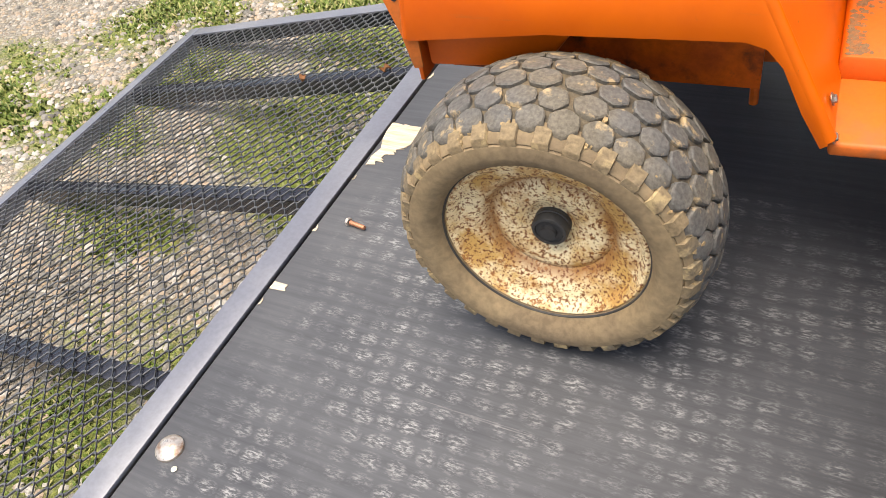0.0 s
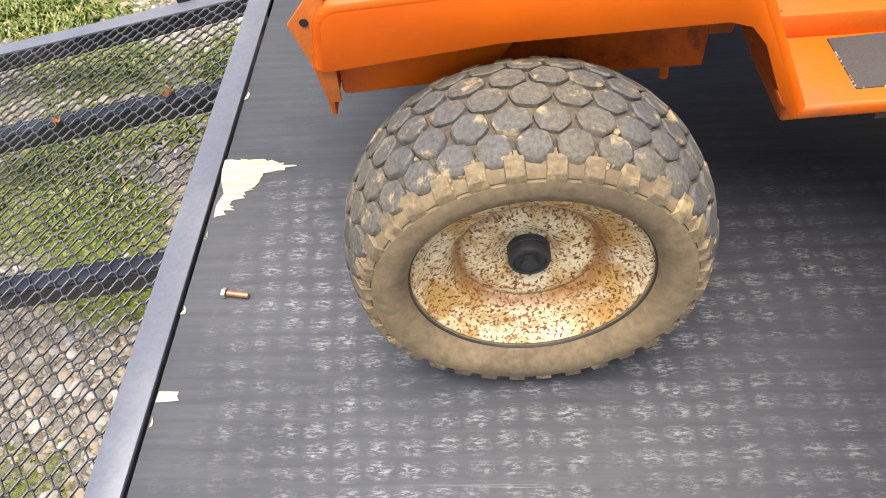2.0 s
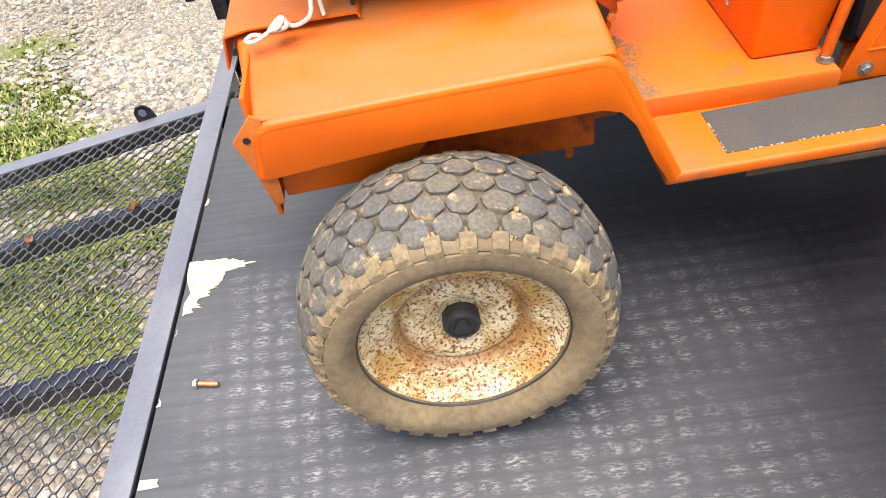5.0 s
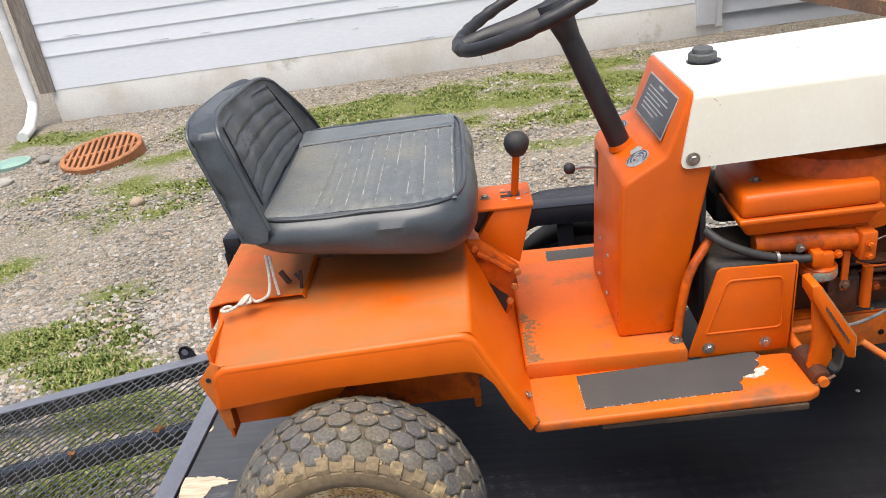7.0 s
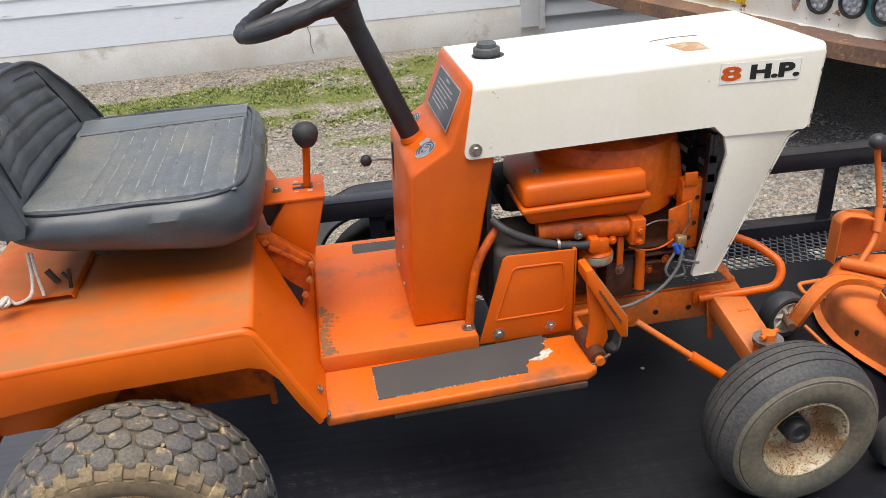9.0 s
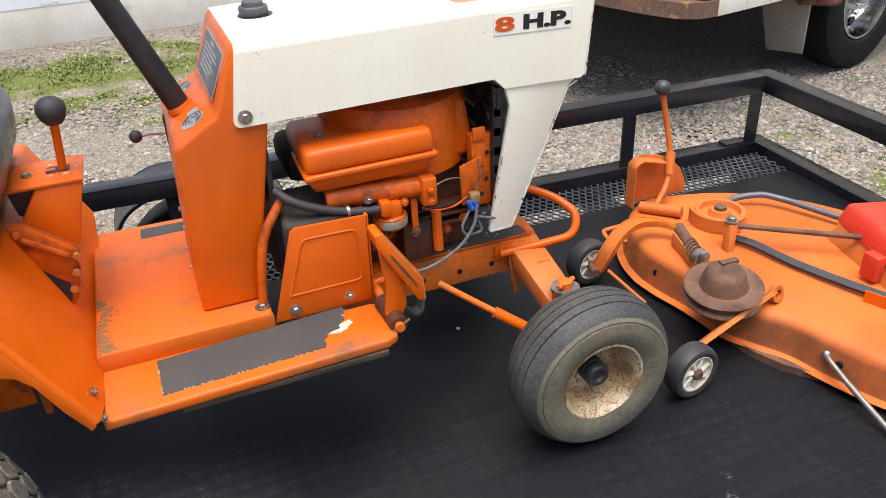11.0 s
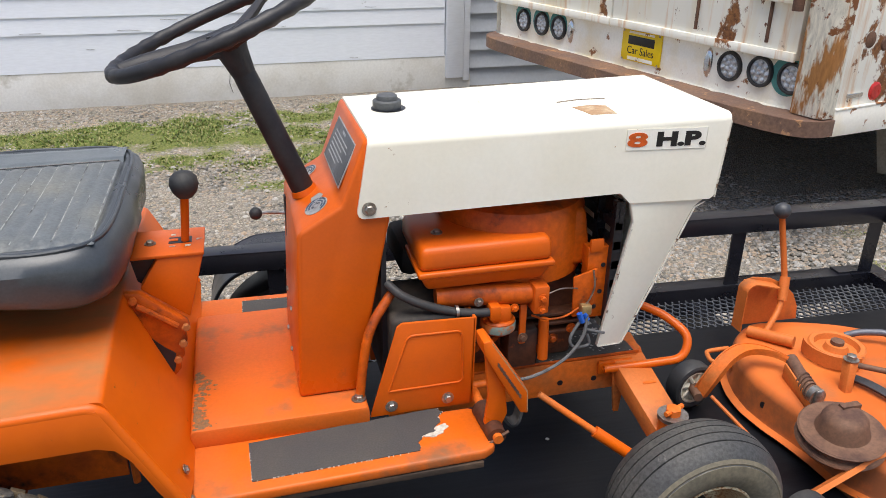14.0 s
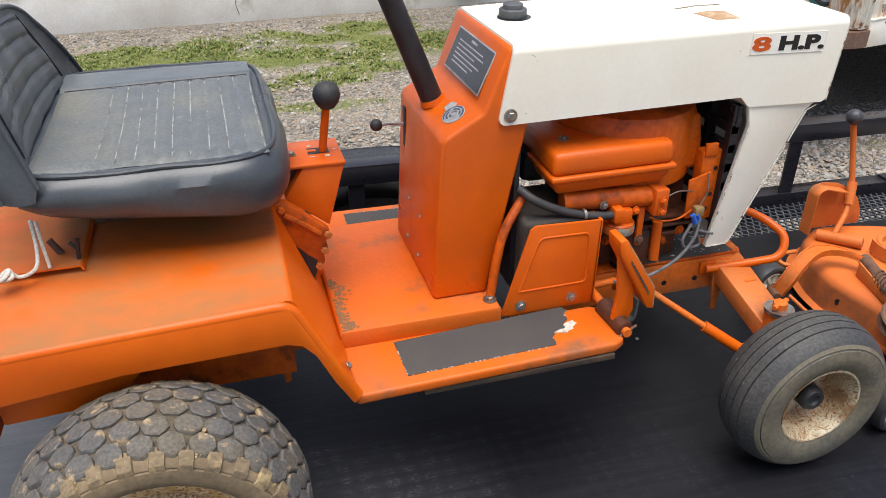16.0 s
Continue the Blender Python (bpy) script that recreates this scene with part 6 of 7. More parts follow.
def cushion():
    """A padded cushion: a rounded slab with creased sides that curl under."""
    bm = bmesh.new()
    prof = [(0.05, 0.634), (0.026, 0.636), (0.010, 0.648), (0.0, 0.668), (-0.004, 0.694), (-0.004, 0.712), (0.002, 0.727), (0.012, 0.738), (0.026, 0.7435), (0.034, 0.7405), (0.045, 0.733)]
    n = 96
    rings = []
    for inset, z in prof:
        ring = []
        for k in range(n):
            a = 2 * math.pi * k / n
            c, s = math.cos(a), math.sin(a)
            p = 6.0
            r = (abs(c) ** p + abs(s) ** p) ** (-1 / p)
            hx, hy = (SX1 - SX0) / 2 - inset, (SY1 - SY0) / 2 - inset
            x, y = (SX0 + SX1) / 2 + hx * r * c, SM + hy * r * s
            low = max(0, (0.72 - z) / 0.07)
            wrinkle = (0 if z > 0.73 else 1) * 0.006 * noise.noise(Vector((x * 13, y * 13, z * 36))) + 0.006 * noise.noise(Vector((x * 30, y * 30, z * 70))) * low
            lift = 0.035 * low * max(0, min(1, (0.22 - x) / 0.32))
            sag = seat_z(x, y) - STOP if z > 0.73 else 0
            ring.append(bm.verts.new((x + wrinkle * c, y + wrinkle * s, z + lift + sag + wrinkle * 0.4)))
        rings.append(ring)
    for a, b in zip(rings, rings[1:]):
        for k in range(n):
            bm.faces.new((a[k], a[(k + 1) % n], b[(k + 1) % n], b[k]))
    bm.faces.new(rings[0][::-1])
    bm.faces.new(rings[-1])
    bmesh.ops.recalc_face_normals(bm, faces=bm.faces)
    return bm


seat = part("seat", cushion(), seat_vinyl, tractor, "black pleated vinyl seat, faded and dusty")
# Top panels paler than the sides: wear, plus top light in the colour.
worn_lit_vinyl = surface("faded_lit_vinyl", (0.125, 0.137, 0.142), 0.44, second=(0.20, 0.197, 0.17), spread=6, second_at=(0.46, 0.72), grain=220, grain_mix=0.3, third=(0.24, 0.23, 0.19), third_scale=18, third_at=(0.62, 0.76), bump_strength=0.25, bump_size=0.0008)
seams = [0.0 + 0.0285 * k for k in range(10)]
FLAT0 = SY1 - 0.135  # where the plain far band begins


def grid_sheet(gx, gy, height):
    bm = bmesh.new()
    grid = [[bm.verts.new((x, y, height(x, y))) for y in gy] for x in gx]
    for a, b in zip(grid, grid[1:]):
        for k in range(len(a) - 1):
            bm.faces.new((a[k], b[k], b[k + 1], a[k + 1]))
    bmesh.ops.recalc_face_normals(bm, faces=bm.faces)
    if sum(f.normal.z for f in bm.faces) < 0:
        bmesh.ops.reverse_faces(bm, faces=bm.faces)
    return bm


def pleated(x, y):
    near = min(abs(x - s) for s in seams)
    pleat = 0.0042 * min(1, near / 0.012) ** 0.6 if x > -0.02 else 0.0042
    edge = min(x + 0.10, 0.262 - x, y - (SY0 + 0.035), FLAT0 - y)
    return seat_z(x, y) + 0.001 + min(pleat, 0.3 * max(edge, 0)) + 0.0016 * noise.noise(Vector((x * 25, y * 25, 3))) - (0.004 if edge < 1e-6 else 0)


part("pleated_panel", grid_sheet([-0.10 + 0.362 * k / 110 for k in range(111)], [SY0 + 0.035 + (FLAT0 - SY0 - 0.035) * k / 26 for k in range(27)], pleated), worn_lit_vinyl, seat, "pleated seat panel worn pale along its seams")
# The band's grey is black vinyl with light from above painted in.
part("side_band", grid_sheet([-0.10 + 0.362 * k / 24 for k in range(25)], [FLAT0 + 0.1 * k / 8 for k in range(9)], lambda x, y: seat_z(x, y) + 0.0035 + 0.0016 * noise.noise(Vector((x * 18, y * 18, 8))) - (0.006 if y < FLAT0 + 1e-6 or y > FLAT0 + 0.0999 else 0)),
     surface("lit_top_vinyl", (0.115, 0.13, 0.138), 0.34, second=(0.15, 0.165, 0.17), spread=5, grain=200, grain_mix=0.2), seat, "plain smooth band beside the pleats")
thread = surface("pale_seam_thread", (0.36, 0.37, 0.35), 0.9, second=(0.14, 0.14, 0.14), spread=40, second_at=(0.45, 0.6), grain=150)
for s in seams:
    ys = [SY0 + 0.05 + (FLAT0 - SY0 - 0.062) * k / 12 for k in range(13)]
    part("seam", tube([(s + 0.0012 * math.sin(9 * y + 40 * s), y, seat_z(s, y) + 0.0014) for y in ys], 0.0012, 6), thread, seat)


def ring_path(inset, z, p=6.0, n=96):
    out = []
    for k in range(n):
        a = 2 * math.pi * k / n
        c, s = math.cos(a), math.sin(a)
        r = (abs(c) ** p + abs(s) ** p) ** (-1 / p)
        x, y = (SX0 + SX1) / 2 + ((SX1 - SX0) / 2 - inset) * r * c, SM + ((SY1 - SY0) / 2 - inset) * r * s
        out.append((x, y, z + seat_z(x, y) - STOP + 0.0035 * noise.noise(Vector((x * 11, y * 11, 0)))))
    return out


part("piping", tube(ring_path(0.016, 0.7415), 0.0042, 8, True), seat_vinyl, seat)
part("inner_seam", tube([(x, FLAT0, seat_z(x, FLAT0) + 0.002) for x in (-0.09, 0.0, 0.1, 0.255)], 0.0016, 6), black_paint, seat)


# backrest: a thick padded wedge, narrower and lower towards its far side
def back_point(u, v, w):
    """u: -1 near to 1 far, v: 0 to 1 up, w: 0 front to 1 back."""
    near, far = -0.163 + 0.028 * v, 0.435 - 0.115 * v ** 1.3
    y = (near + far) / 2 + (far - near) / 2 * u
    front = -0.074 - 0.056 * v
    hollow = 0.034 * (1 - abs(u) ** 3.5) * (1 - 0.35 * v)
    thick = 0.052 + 0.004 * v
    z = 0.735 + (0.197 - 0.012 * (u + 1)) * v
    z -= 0.026 * abs(u) ** 7 * v ** 2
    if w > 0:
        z -= 0.02 * (1 - v)
    return Vector((front - hollow * (1 - w) - (thick + 0.012 * (1 - abs(u) ** 3)) * w, y, z))


def pleat_depth(u, v):
    if abs(u) > 0.74 or v < 0.04 or v > 0.9:
        return 0.0
    q = v * 5.6 + 0.55 * u * u
    return 0.0055 * min(1, abs(math.sin(math.pi * q)) * 1.6) ** 0.7 * min(1, (0.74 - abs(u)) / 0.06)


bm = bmesh.new()
nu, nw, nv = 40, 7, 40
loops = []
for v_i in range(nv + 1):
    v = v_i / nv
    loop = []
    for k in range(2 * nu + 2 * nw):
        if k < nu:
            u, w = -1 + 2 * k / (nu - 1), 0.0
        elif k < nu + nw:
            u, w = 1.0, (k - nu + 1) / (nw + 1)
        elif k < 2 * nu + nw:
            u, w = 1 - 2 * (k - nu - nw) / (nu - 1), 1.0
        else:
            u, w = -1.0, 1 - (k - 2 * nu - nw + 1) / (nw + 1)
        p = back_point(u, v, w)
        belly = 0.008 * math.sin(math.pi * w) * (1 if abs(u) == 1 else 0)
        p.y += belly * (1 if u > 0 else -1)
        if w == 0.0:
            p.x += pleat_depth(u, v)
        p += Vector((0.8, 0.8, 0.3)) * (0.0050 * noise.noise(p * 15) + 0.0026 * noise.noise(p * 45) * (1 if abs(u) > 0.75 else 0.3))
        loop.append(bm.verts.new(p))
    loops.append(loop)
for a, b in zip(loops, loops[1:]):
    for k in range(len(a)):
        bm.faces.new((a[k], a[(k + 1) % len(a)], b[(k + 1) % len(a)], b[k]))
top = [bm.verts.new(v.co.lerp(back_point(max(-0.93, min(0.93, (i / (nu - 1)) * 2 - 1 if i < nu else 1 if i < nu + nw else 1 - 2 * (i - nu - nw) / (nu - 1) if i < 2 * nu + nw else -1)), 1.0, 0.5), 0.3) + Vector((0, 0, 0.006))) for i, v in enumerate(loops[-1])]
for k in range(len(top)):
    bm.faces.new((loops[-1][k], loops[-1][(k + 1) % len(top)], top[(k + 1) % len(top)], top[k]))
bm.faces.new(top)
bm.faces.new(loops[0][::-1])
bmesh.ops.recalc_face_normals(bm, faces=bm.faces)
back = part("backrest", bm, seat_vinyl, tractor, "black pleated vinyl backrest")


def back_edge(w, lift):
    return [back_point(-1, v / 10, w) + Vector((0, -0.001, 0)) for v in range(10)] + [back_point(-0.97 + 1.94 * k / 12, 1.0, w) + Vector((0, 0, lift)) for k in range(13)] + [back_point(1, 1 - v / 10, w) for v in range(1, 11)]


part("piping", tube(smooth_path(back_edge(0.0, 0.002), 3), 0.0042, 8), seat_vinyl, back)
part("piping", tube(smooth_path(back_edge(1.0, 0.001), 3), 0.0036, 8), seat_vinyl, back)
for k in range(1, 5):
    pts = []
    for i in range(17):
        u = -0.72 + 1.44 * i / 16
        v = (k + 0.35 - 0.55 * u * u) / 5.6
        if 0.04 < v < 0.9:
            pts.append(back_point(u, v, 0) + Vector((0.0012, 0, 0)))
    if len(pts) > 3:
        part("seam", tube(pts, 0.0013, 6), thread, back)
for u in (-0.75, 0.75):
    part("inner_seam", tube([back_point(u, v / 10, 0) + Vector((0.0015, 0, 0)) for v in range(1, 10)], 0.0018, 6), black_paint, back)
part("seat_pan", box(-0.08, 0.22, SY0 + 0.12, SY1 - 0.12, 0.630, 0.660, 0.006), black_paint, seat)
for y in (0.03, 0.22):
    part("seat_bracket", box(-0.05, 0.2, y, y + 0.03, 0.572, 0.60, 0.003), rust_steel, seat)
    part("seat_bracket", box(-0.06, -0.045, y + 0.005, y + 0.02, 0.575, 0.66, 0.002), black_paint, seat)
    for x in (0.0, 0.17):
        coil = [(x + 0.018 * math.cos(a), y + 0.015 + 0.018 * math.sin(a), 0.6 + 0.0011 * a) for a in [0.45 * k for k in range(70)]]
        part("seat_spring", tube(coil, 0.003, 6), rust_steel, seat)

rope_mat = surface("white_rope", (0.68, 0.64, 0.56), 0.9, second=(0.55, 0.5, 0.42), spread=60, grain=300, grain_mix=0.35, bump_strength=0.5)
rope = solid("knotted_rope", join(tube(smooth_path([(-0.112, -0.105, 0.66), (-0.108, -0.13, 0.620), (-0.112, -0.15, 0.598), (-0.135, -0.155, 0.590), (-0.15, -0.15, 0.598), (-0.158, -0.163, 0.592), (-0.142, -0.168, 0.598), (-0.150, -0.15, 0.602), (-0.166, -0.16, 0.592), (-0.155, -0.172, 0.598), (-0.146, -0.158, 0.604), (-0.17, -0.165, 0.59), (-0.187, -0.178, 0.588), (-0.198, -0.172, 0.588), (-0.19, -0.162, 0.589), (-0.178, -0.168, 0.59)], 8), 0.0031, 8),
                                  tube(smooth_path([(-0.104, -0.11, 0.66), (-0.099, -0.128, 0.625), (-0.096, -0.135, 0.6), (-0.095, -0.137, 0.5895)], 6), 0.0029, 8)), rope_mat, "white knotted cord hanging under the seat", "rope")


# ---- small things on the deck
wood_mat = surface("splintered_wood", (0.60, 0.51, 0.39), 0.8, second=(0.46, 0.36, 0.25), spread=20, grain=90, grain_mix=0.3, stretch=(0.3, 4, 1), bump_strength=0.5)


def jagged(points, seed, depth=0.0016, steps=3, amount=0.006):
    r = random.Random(seed)
    out = []
    for (x0, y0), (x1, y1) in zip(points, points[1:] + points[:1]):
        for k in range(steps):
            t = k / steps
            out.append((x0 + (x1 - x0) * t + r.uniform(-amount, amount), y0 + (y1 - y0) * t + r.uniform(-amount, amount) * 0.3))
    return prism(out, depth)


def on_deck(x, y):
    d = Vector((x + 0.51, y, 0))
    a = radians(2.78)
    return d.x * math.cos(a) - d.y * math.sin(a), d.x * math.sin(a) + d.y * math.cos(a)


patch = [on_deck(*p) for p in ((-0.497, 0.058), (-0.44, 0.055), (-0.40, 0.043), (-0.368, 0.028), (-0.41, 0.022), (-0.43, 0.012), (-0.44, -0.012), (-0.447, -0.035), (-0.475, -0.048), (-0.465, -0.07), (-0.502, -0.088))]
part("torn_wood", moved(jagged(patch, 3, 0.0016, 5, 0.011), Matrix.Translation((0, 0, 0.0006))), wood_mat, deck, "pale splintered wood where the face ply has torn away", False)
chip = [on_deck(*p) for p in ((-0.522, -0.43), (-0.492, -0.432), (-0.49, -0.446), (-0.523, -0.447))]
part("torn_wood", moved(jagged(chip, 5, 0.0014, 2, 0.002), Matrix.Translation((0, 0, 0.0006))), wood_mat, deck, "", False)
rng = random.Random(21)
for k in range(5):
    x, y = 0.007 + rng.uniform(0, 0.004), -0.5 + 0.19 * k + rng.uniform(-0.03, 0.03)
    part("edge_splinter", moved(jagged([(x, y), (x + rng.uniform(0.003, 0.008), y + 0.004), (x + 0.002, y + rng.uniform(0.01, 0.03))], k, 0.0012, 2, 0.003), Matrix.Translation((0, 0, 0.0006))), wood_mat, deck, "", False)

zinc = surface("zinc_bolt", (0.62, 0.56, 0.50), 0.35, 0.7, second=(0.35, 0.22, 0.15), spread=90, grain=150)
bolt = thing("loose_bolt", "short zinc bolt lying on the deck", "bolt", at=(-0.431, -0.262, 0.0075), turn=-12)
part("bolt_head", moved(bolt_head((0, 0, 0), (0, 0, 1), 0.0085, 0.008, False), pose(-0.014, 0, 0, 0, -90, 0)), zinc, bolt)
part("shank", tube([(-0.014, 0, 0), (0.016, 0, 0), (0.022, 0, 0)], [0.0048, 0.0048, 0.004], 10), surface("copper_shank", (0.55, 0.25, 0.14), 0.4, 0.6, grain=200), bolt)
carriage = solid("carriage_bolt", lathe([(0, 0.0), (0.024, 0.0), (0.0235, 0.004), (0.018, 0.009), (0.009, 0.0115), (0, 0.012)], 28, Matrix.Translation((-0.503, -0.787, 0.0005))), zinc, "round zinc carriage bolt head in the deck", "bolt")
for x, y in ((-0.473, -0.815), (1.165, 0.135)):
    solid("paint_fleck", ball((x, y, 0.002), 0.0055, 0.4, 8, 6), pale_mat, "small white fleck on the deck", "fleck")
leaf_mat = surface("dry_leaf", (0.30, 0.13, 0.05), 0.8, second=(0.18, 0.08, 0.03), spread=40, grain=100)
for k, (x, y) in enumerate(((-0.20, 0.432), (-0.50, 0.418))):
    bm = bmesh.new()
    bmesh.ops.create_grid(bm, x_segments=6, y_segments=4, size=0.5)
    for v in bm.verts:
        fall = 1 - abs(v.co.x * 2) ** 2
        v.co = Vector((v.co.x * 0.03, v.co.y * 0.022 * max(0.15, fall), 0.006 * math.sin(v.co.x * 9 + k) + 0.01 * v.co.y ** 2 * 4))
    leaf = solid("dry_leaf", moved(bm, ramp_gate.matrix_basis @ pose(x, y, 0.009, 15, 0, 30 + 70 * k)), leaf_mat, "curled dry brown leaf caught on the ramp", "leaf")


# ---- mower deck lying in front of the tractor
mower = thing("mower_deck", "faded orange mower deck with rusty pulleys lying on the trailer", "mower deck")
outline = [(1.712, 0.10), (1.722, 0.175), (1.752, 0.25), (1.80, 0.325), (1.86, 0.37), (1.93, 0.385), (2.08, 0.345), (2.24, 0.25), (2.38, 0.06), (2.46, -0.2), (2.47, -0.5), (2.36, -0.74), (2.17, -0.85), (2.03, -0.79), (1.94, -0.63), (1.88, -0.505), (1.846, -0.405), (1.825, -0.33), (1.785, -0.26), (1.757, -0.2), (1.748, -0.12), (1.735, -0.04), (1.72, 0.03)]
centre = Vector((2.05, -0.2, 0))


def shell():
    pts = smooth_path([(x, y, 0) for x, y in outline + outline[:1]], 5)[:-1]
    n = len(pts)
    bm = bmesh.new()
    rings = []
    for inset, z in ((-0.022, 0.014), (-0.024, 0.018), (-0.004, 0.022), (0.0, 0.03), (0.006, 0.085), (0.014, 0.102), (0.034, 0.113), (0.08, 0.118), (0.16, 0.121), (0.24, 0.122)):
        ring = []
        for i, p in enumerate(pts):
            t = (pts[(i + 1) % n] - pts[i - 1]).normalized()
            inward = Vector((t.y, -t.x, 0))
            q = p + inward * min(inset, 0.08) + (centre - p) * (max(inset - 0.08, 0) * 1.2)
            dent = 0.0025 * noise.noise(Vector((q.x * 9, q.y * 9, z * 20)))
            ring.append(bm.verts.new((q.x, q.y, z + dent)))
        rings.append(ring)
    for a, b in zip(rings, rings[1:]):
        for k in range(n):
            bm.faces.new((a[k], a[(k + 1) % n], b[(k + 1) % n], b[k]))
    bm.faces.new(rings[-1])
    bmesh.ops.recalc_face_normals(bm, faces=bm.faces)
    return bm


shell_mat, nt, bsdf = nodes_of("rusty_shell_paint")
geo = nt.nodes.new("ShaderNodeTexCoord")
broad = noise_node(nt, 4.0, 5, 0.6, None, 41)
fine = noise_node(nt, 180, 4, 0.6, None, 3)
streak = noise_node(nt, 7, 6, 0.7, None, 44)
col = mix(nt, ramp(nt, broad.outputs[0], 0.4, 0.62).outputs[0], (0.60, 0.150, 0.028), (0.52, 0.112, 0.016))
stain = ramp(nt, streak.outputs[0], 0.52, 0.72, (0, 0, 0, 1), (0.7, 0.7, 0.7, 1))
col = mix(nt, stain.outputs[0], col, (0.30, 0.115, 0.045))
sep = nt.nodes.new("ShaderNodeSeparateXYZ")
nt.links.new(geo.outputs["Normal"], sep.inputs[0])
# Upright faces take rust by facing, darkened as if in shade.
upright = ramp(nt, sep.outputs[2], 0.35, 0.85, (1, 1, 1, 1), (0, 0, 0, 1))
rust_shade = ramp(nt, streak.outputs[0], 0.30, 0.56, (0.25, 0.25, 0.25, 1), (1, 1, 1, 1))
col = mix(nt, times(upright.outputs[0], rust_shade.outputs[0]), col, (0.20, 0.062, 0.022))
nt.links.new(col, bsdf.inputs["Base Color"])
bsdf.inputs["Roughness"].default_value = 0.55
bsdf.inputs["Specular IOR Level"].default_value = 0.3
bump(nt, bsdf, fine.outputs[0], 0.1, 0.0008)
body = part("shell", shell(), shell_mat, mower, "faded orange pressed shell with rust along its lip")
part("lip_edge", tube([p + Vector((0, 0, 0.013)) for p in smooth_path([(x, y, 0) for x, y in outline + outline[:1]], 5)[:-1]], 0.006, 6, True), surface("worn_lip", (0.42, 0.22, 0.11), 0.7, second=(0.24, 0.10, 0.045), spread=14, grain=120), body)
# Ring added unseen under the shell for the shadow there.
part("shade_skirt", lathe([(0.2, 0.0), (0.3, 0.0), (0.3, 0.02), (0.2, 0.02)], 24, Matrix.Translation((2.05, -0.2, 0.0)), True), rust_steel, body)
for x, y in ((1.734, 0.06), (1.868, -0.44)):
    part("shell_hole", lathe([(0, 0), (0.009, 0), (0.009, 0.003), (0, 0.003)], 14, Matrix.Translation((x - 0.012, y, 0.062)) @ Vector((-0.95, -0.3, 0.1)).to_track_quat("Z", "Y").to_matrix().to_4x4()), black_paint, body)


def gauge_wheel(x, y, turn):
    """A small wheel with a cream spoked hub."""
    m = Matrix.Translation((x, y, 0.0665)) @ pose(0, 0, 0, 0, 0, turn) @ AXLE
    tyre = part("gauge_wheel", lathe([(0.046, -0.021), (0.055, -0.024), (0.062, -0.021), (0.0655, -0.012), (0.066, 0.0), (0.0655, 0.012), (0.062, 0.021), (0.055, 0.024), (0.046, 0.021)], 40, m, True), black_rubber, mower, "small black gauge wheel with cream hub")
    part("hub_disc", lathe([(0.047, 0.010), (0.047, 0.020), (0.043, 0.021), (0.041, 0.014), (0.041, -0.006), (0.0, -0.006)], 36, m), surface("cream_hub", (0.74, 0.70, 0.58), 0.6, second=(0.55, 0.48, 0.36), spread=40, grain=120) if "cream_hub" not in bpy.data.materials else bpy.data.materials["cream_hub"], tyre, "cream plastic spoked hub")
    for k in range(7):
        a = 2 * math.pi * k / 7
        part("hub_spoke", moved(tube([(0.012 * math.cos(a), 0.012 * math.sin(a), 0.013), (0.044 * math.cos(a + 0.25), 0.044 * math.sin(a + 0.25), 0.012)], [0.006, 0.0045], 8, False, 1.3), m), bpy.data.materials["cream_hub"], tyre)
    part("axle_bolt", lathe([(0, 0), (0.014, 0), (0.014, 0.022), (0.009, 0.028), (0, 0.028)], 14, m), rust_steel, tyre)


gauge_wheel(1.545, -0.318, 8)
gauge_wheel(1.585, 0.185, 8)

arm_path = rounded_path([(1.583, 0.140, 0.068), (1.603, 0.126, 0.128), (1.652, 0.147, 0.163), (1.719, 0.1725, 0.168), (1.774, 0.15, 0.168), (1.812, 0.10, 0.158)], 0.04)
arm = part("lift_arm", strap(arm_path, 0.034, 0.006, (0.3, -0.95, 0)), orange_dusty, mower, "curved orange channel lift arm")
for off in (-0.017, 0.017):
    part("arm_flange", strap([p + Vector((0.3, -0.95, 0)) * off + Vector((0.002, 0, -0.004)) for p in arm_path], 0.004, 0.018, (0.3, -0.95, 0)), orange_dusty, arm)
part("arm_axle", tube([(1.57, 0.12, 0.068), (1.583, 0.175, 0.068)], 0.012, 12), rust_steel, arm)
part("link_rod", tube([(1.60, 0.11, 0.075), (1.65, 0.0, 0.02)], 0.005, 8), orange_faded, arm)
arm2 = part("gauge_arm", strap([(1.56, -0.285, 0.085), (1.67, -0.268, 0.112), (1.835, -0.232, 0.136)], 0.036, 0.012, (0.2, -0.6, 0.75)), orange_faded, mower, "orange gauge wheel arm")
part("arm_eye", lathe([(0.012, 0), (0.022, 0), (0.022, 0.016), (0.012, 0.016)], 20, Matrix.Translation((1.842, -0.230, 0.134)) @ pose(0, 0, 0, 75, 0, 15), True), orange_faded, arm2)

disc = part("spindle_disc", lathe([(0.03, 0.0), (0.086, 0.002), (0.089, 0.007), (0.086, 0.012), (0.076, 0.014), (0.074, 0.024), (0.084, 0.028), (0.087, 0.033), (0.083, 0.036), (0.062, 0.034), (0.054, 0.036), (0.05, 0.045), (0.045, 0.066), (0.036, 0.078), (0.022, 0.084), (0.0, 0.085)], 48, Matrix.Translation((1.733, -0.180, 0.128)) @ pose(0, 0, 0, 6, -6, 0) @ Matrix.Diagonal((1.07, 1.07, 1.05, 1))), rust_steel, mower, "rusty brown spindle cover over a pulley")
part("cover_slot", box(1.72, 1.768, -0.181, -0.165, 0.212, 0.222), rust_steel, disc)
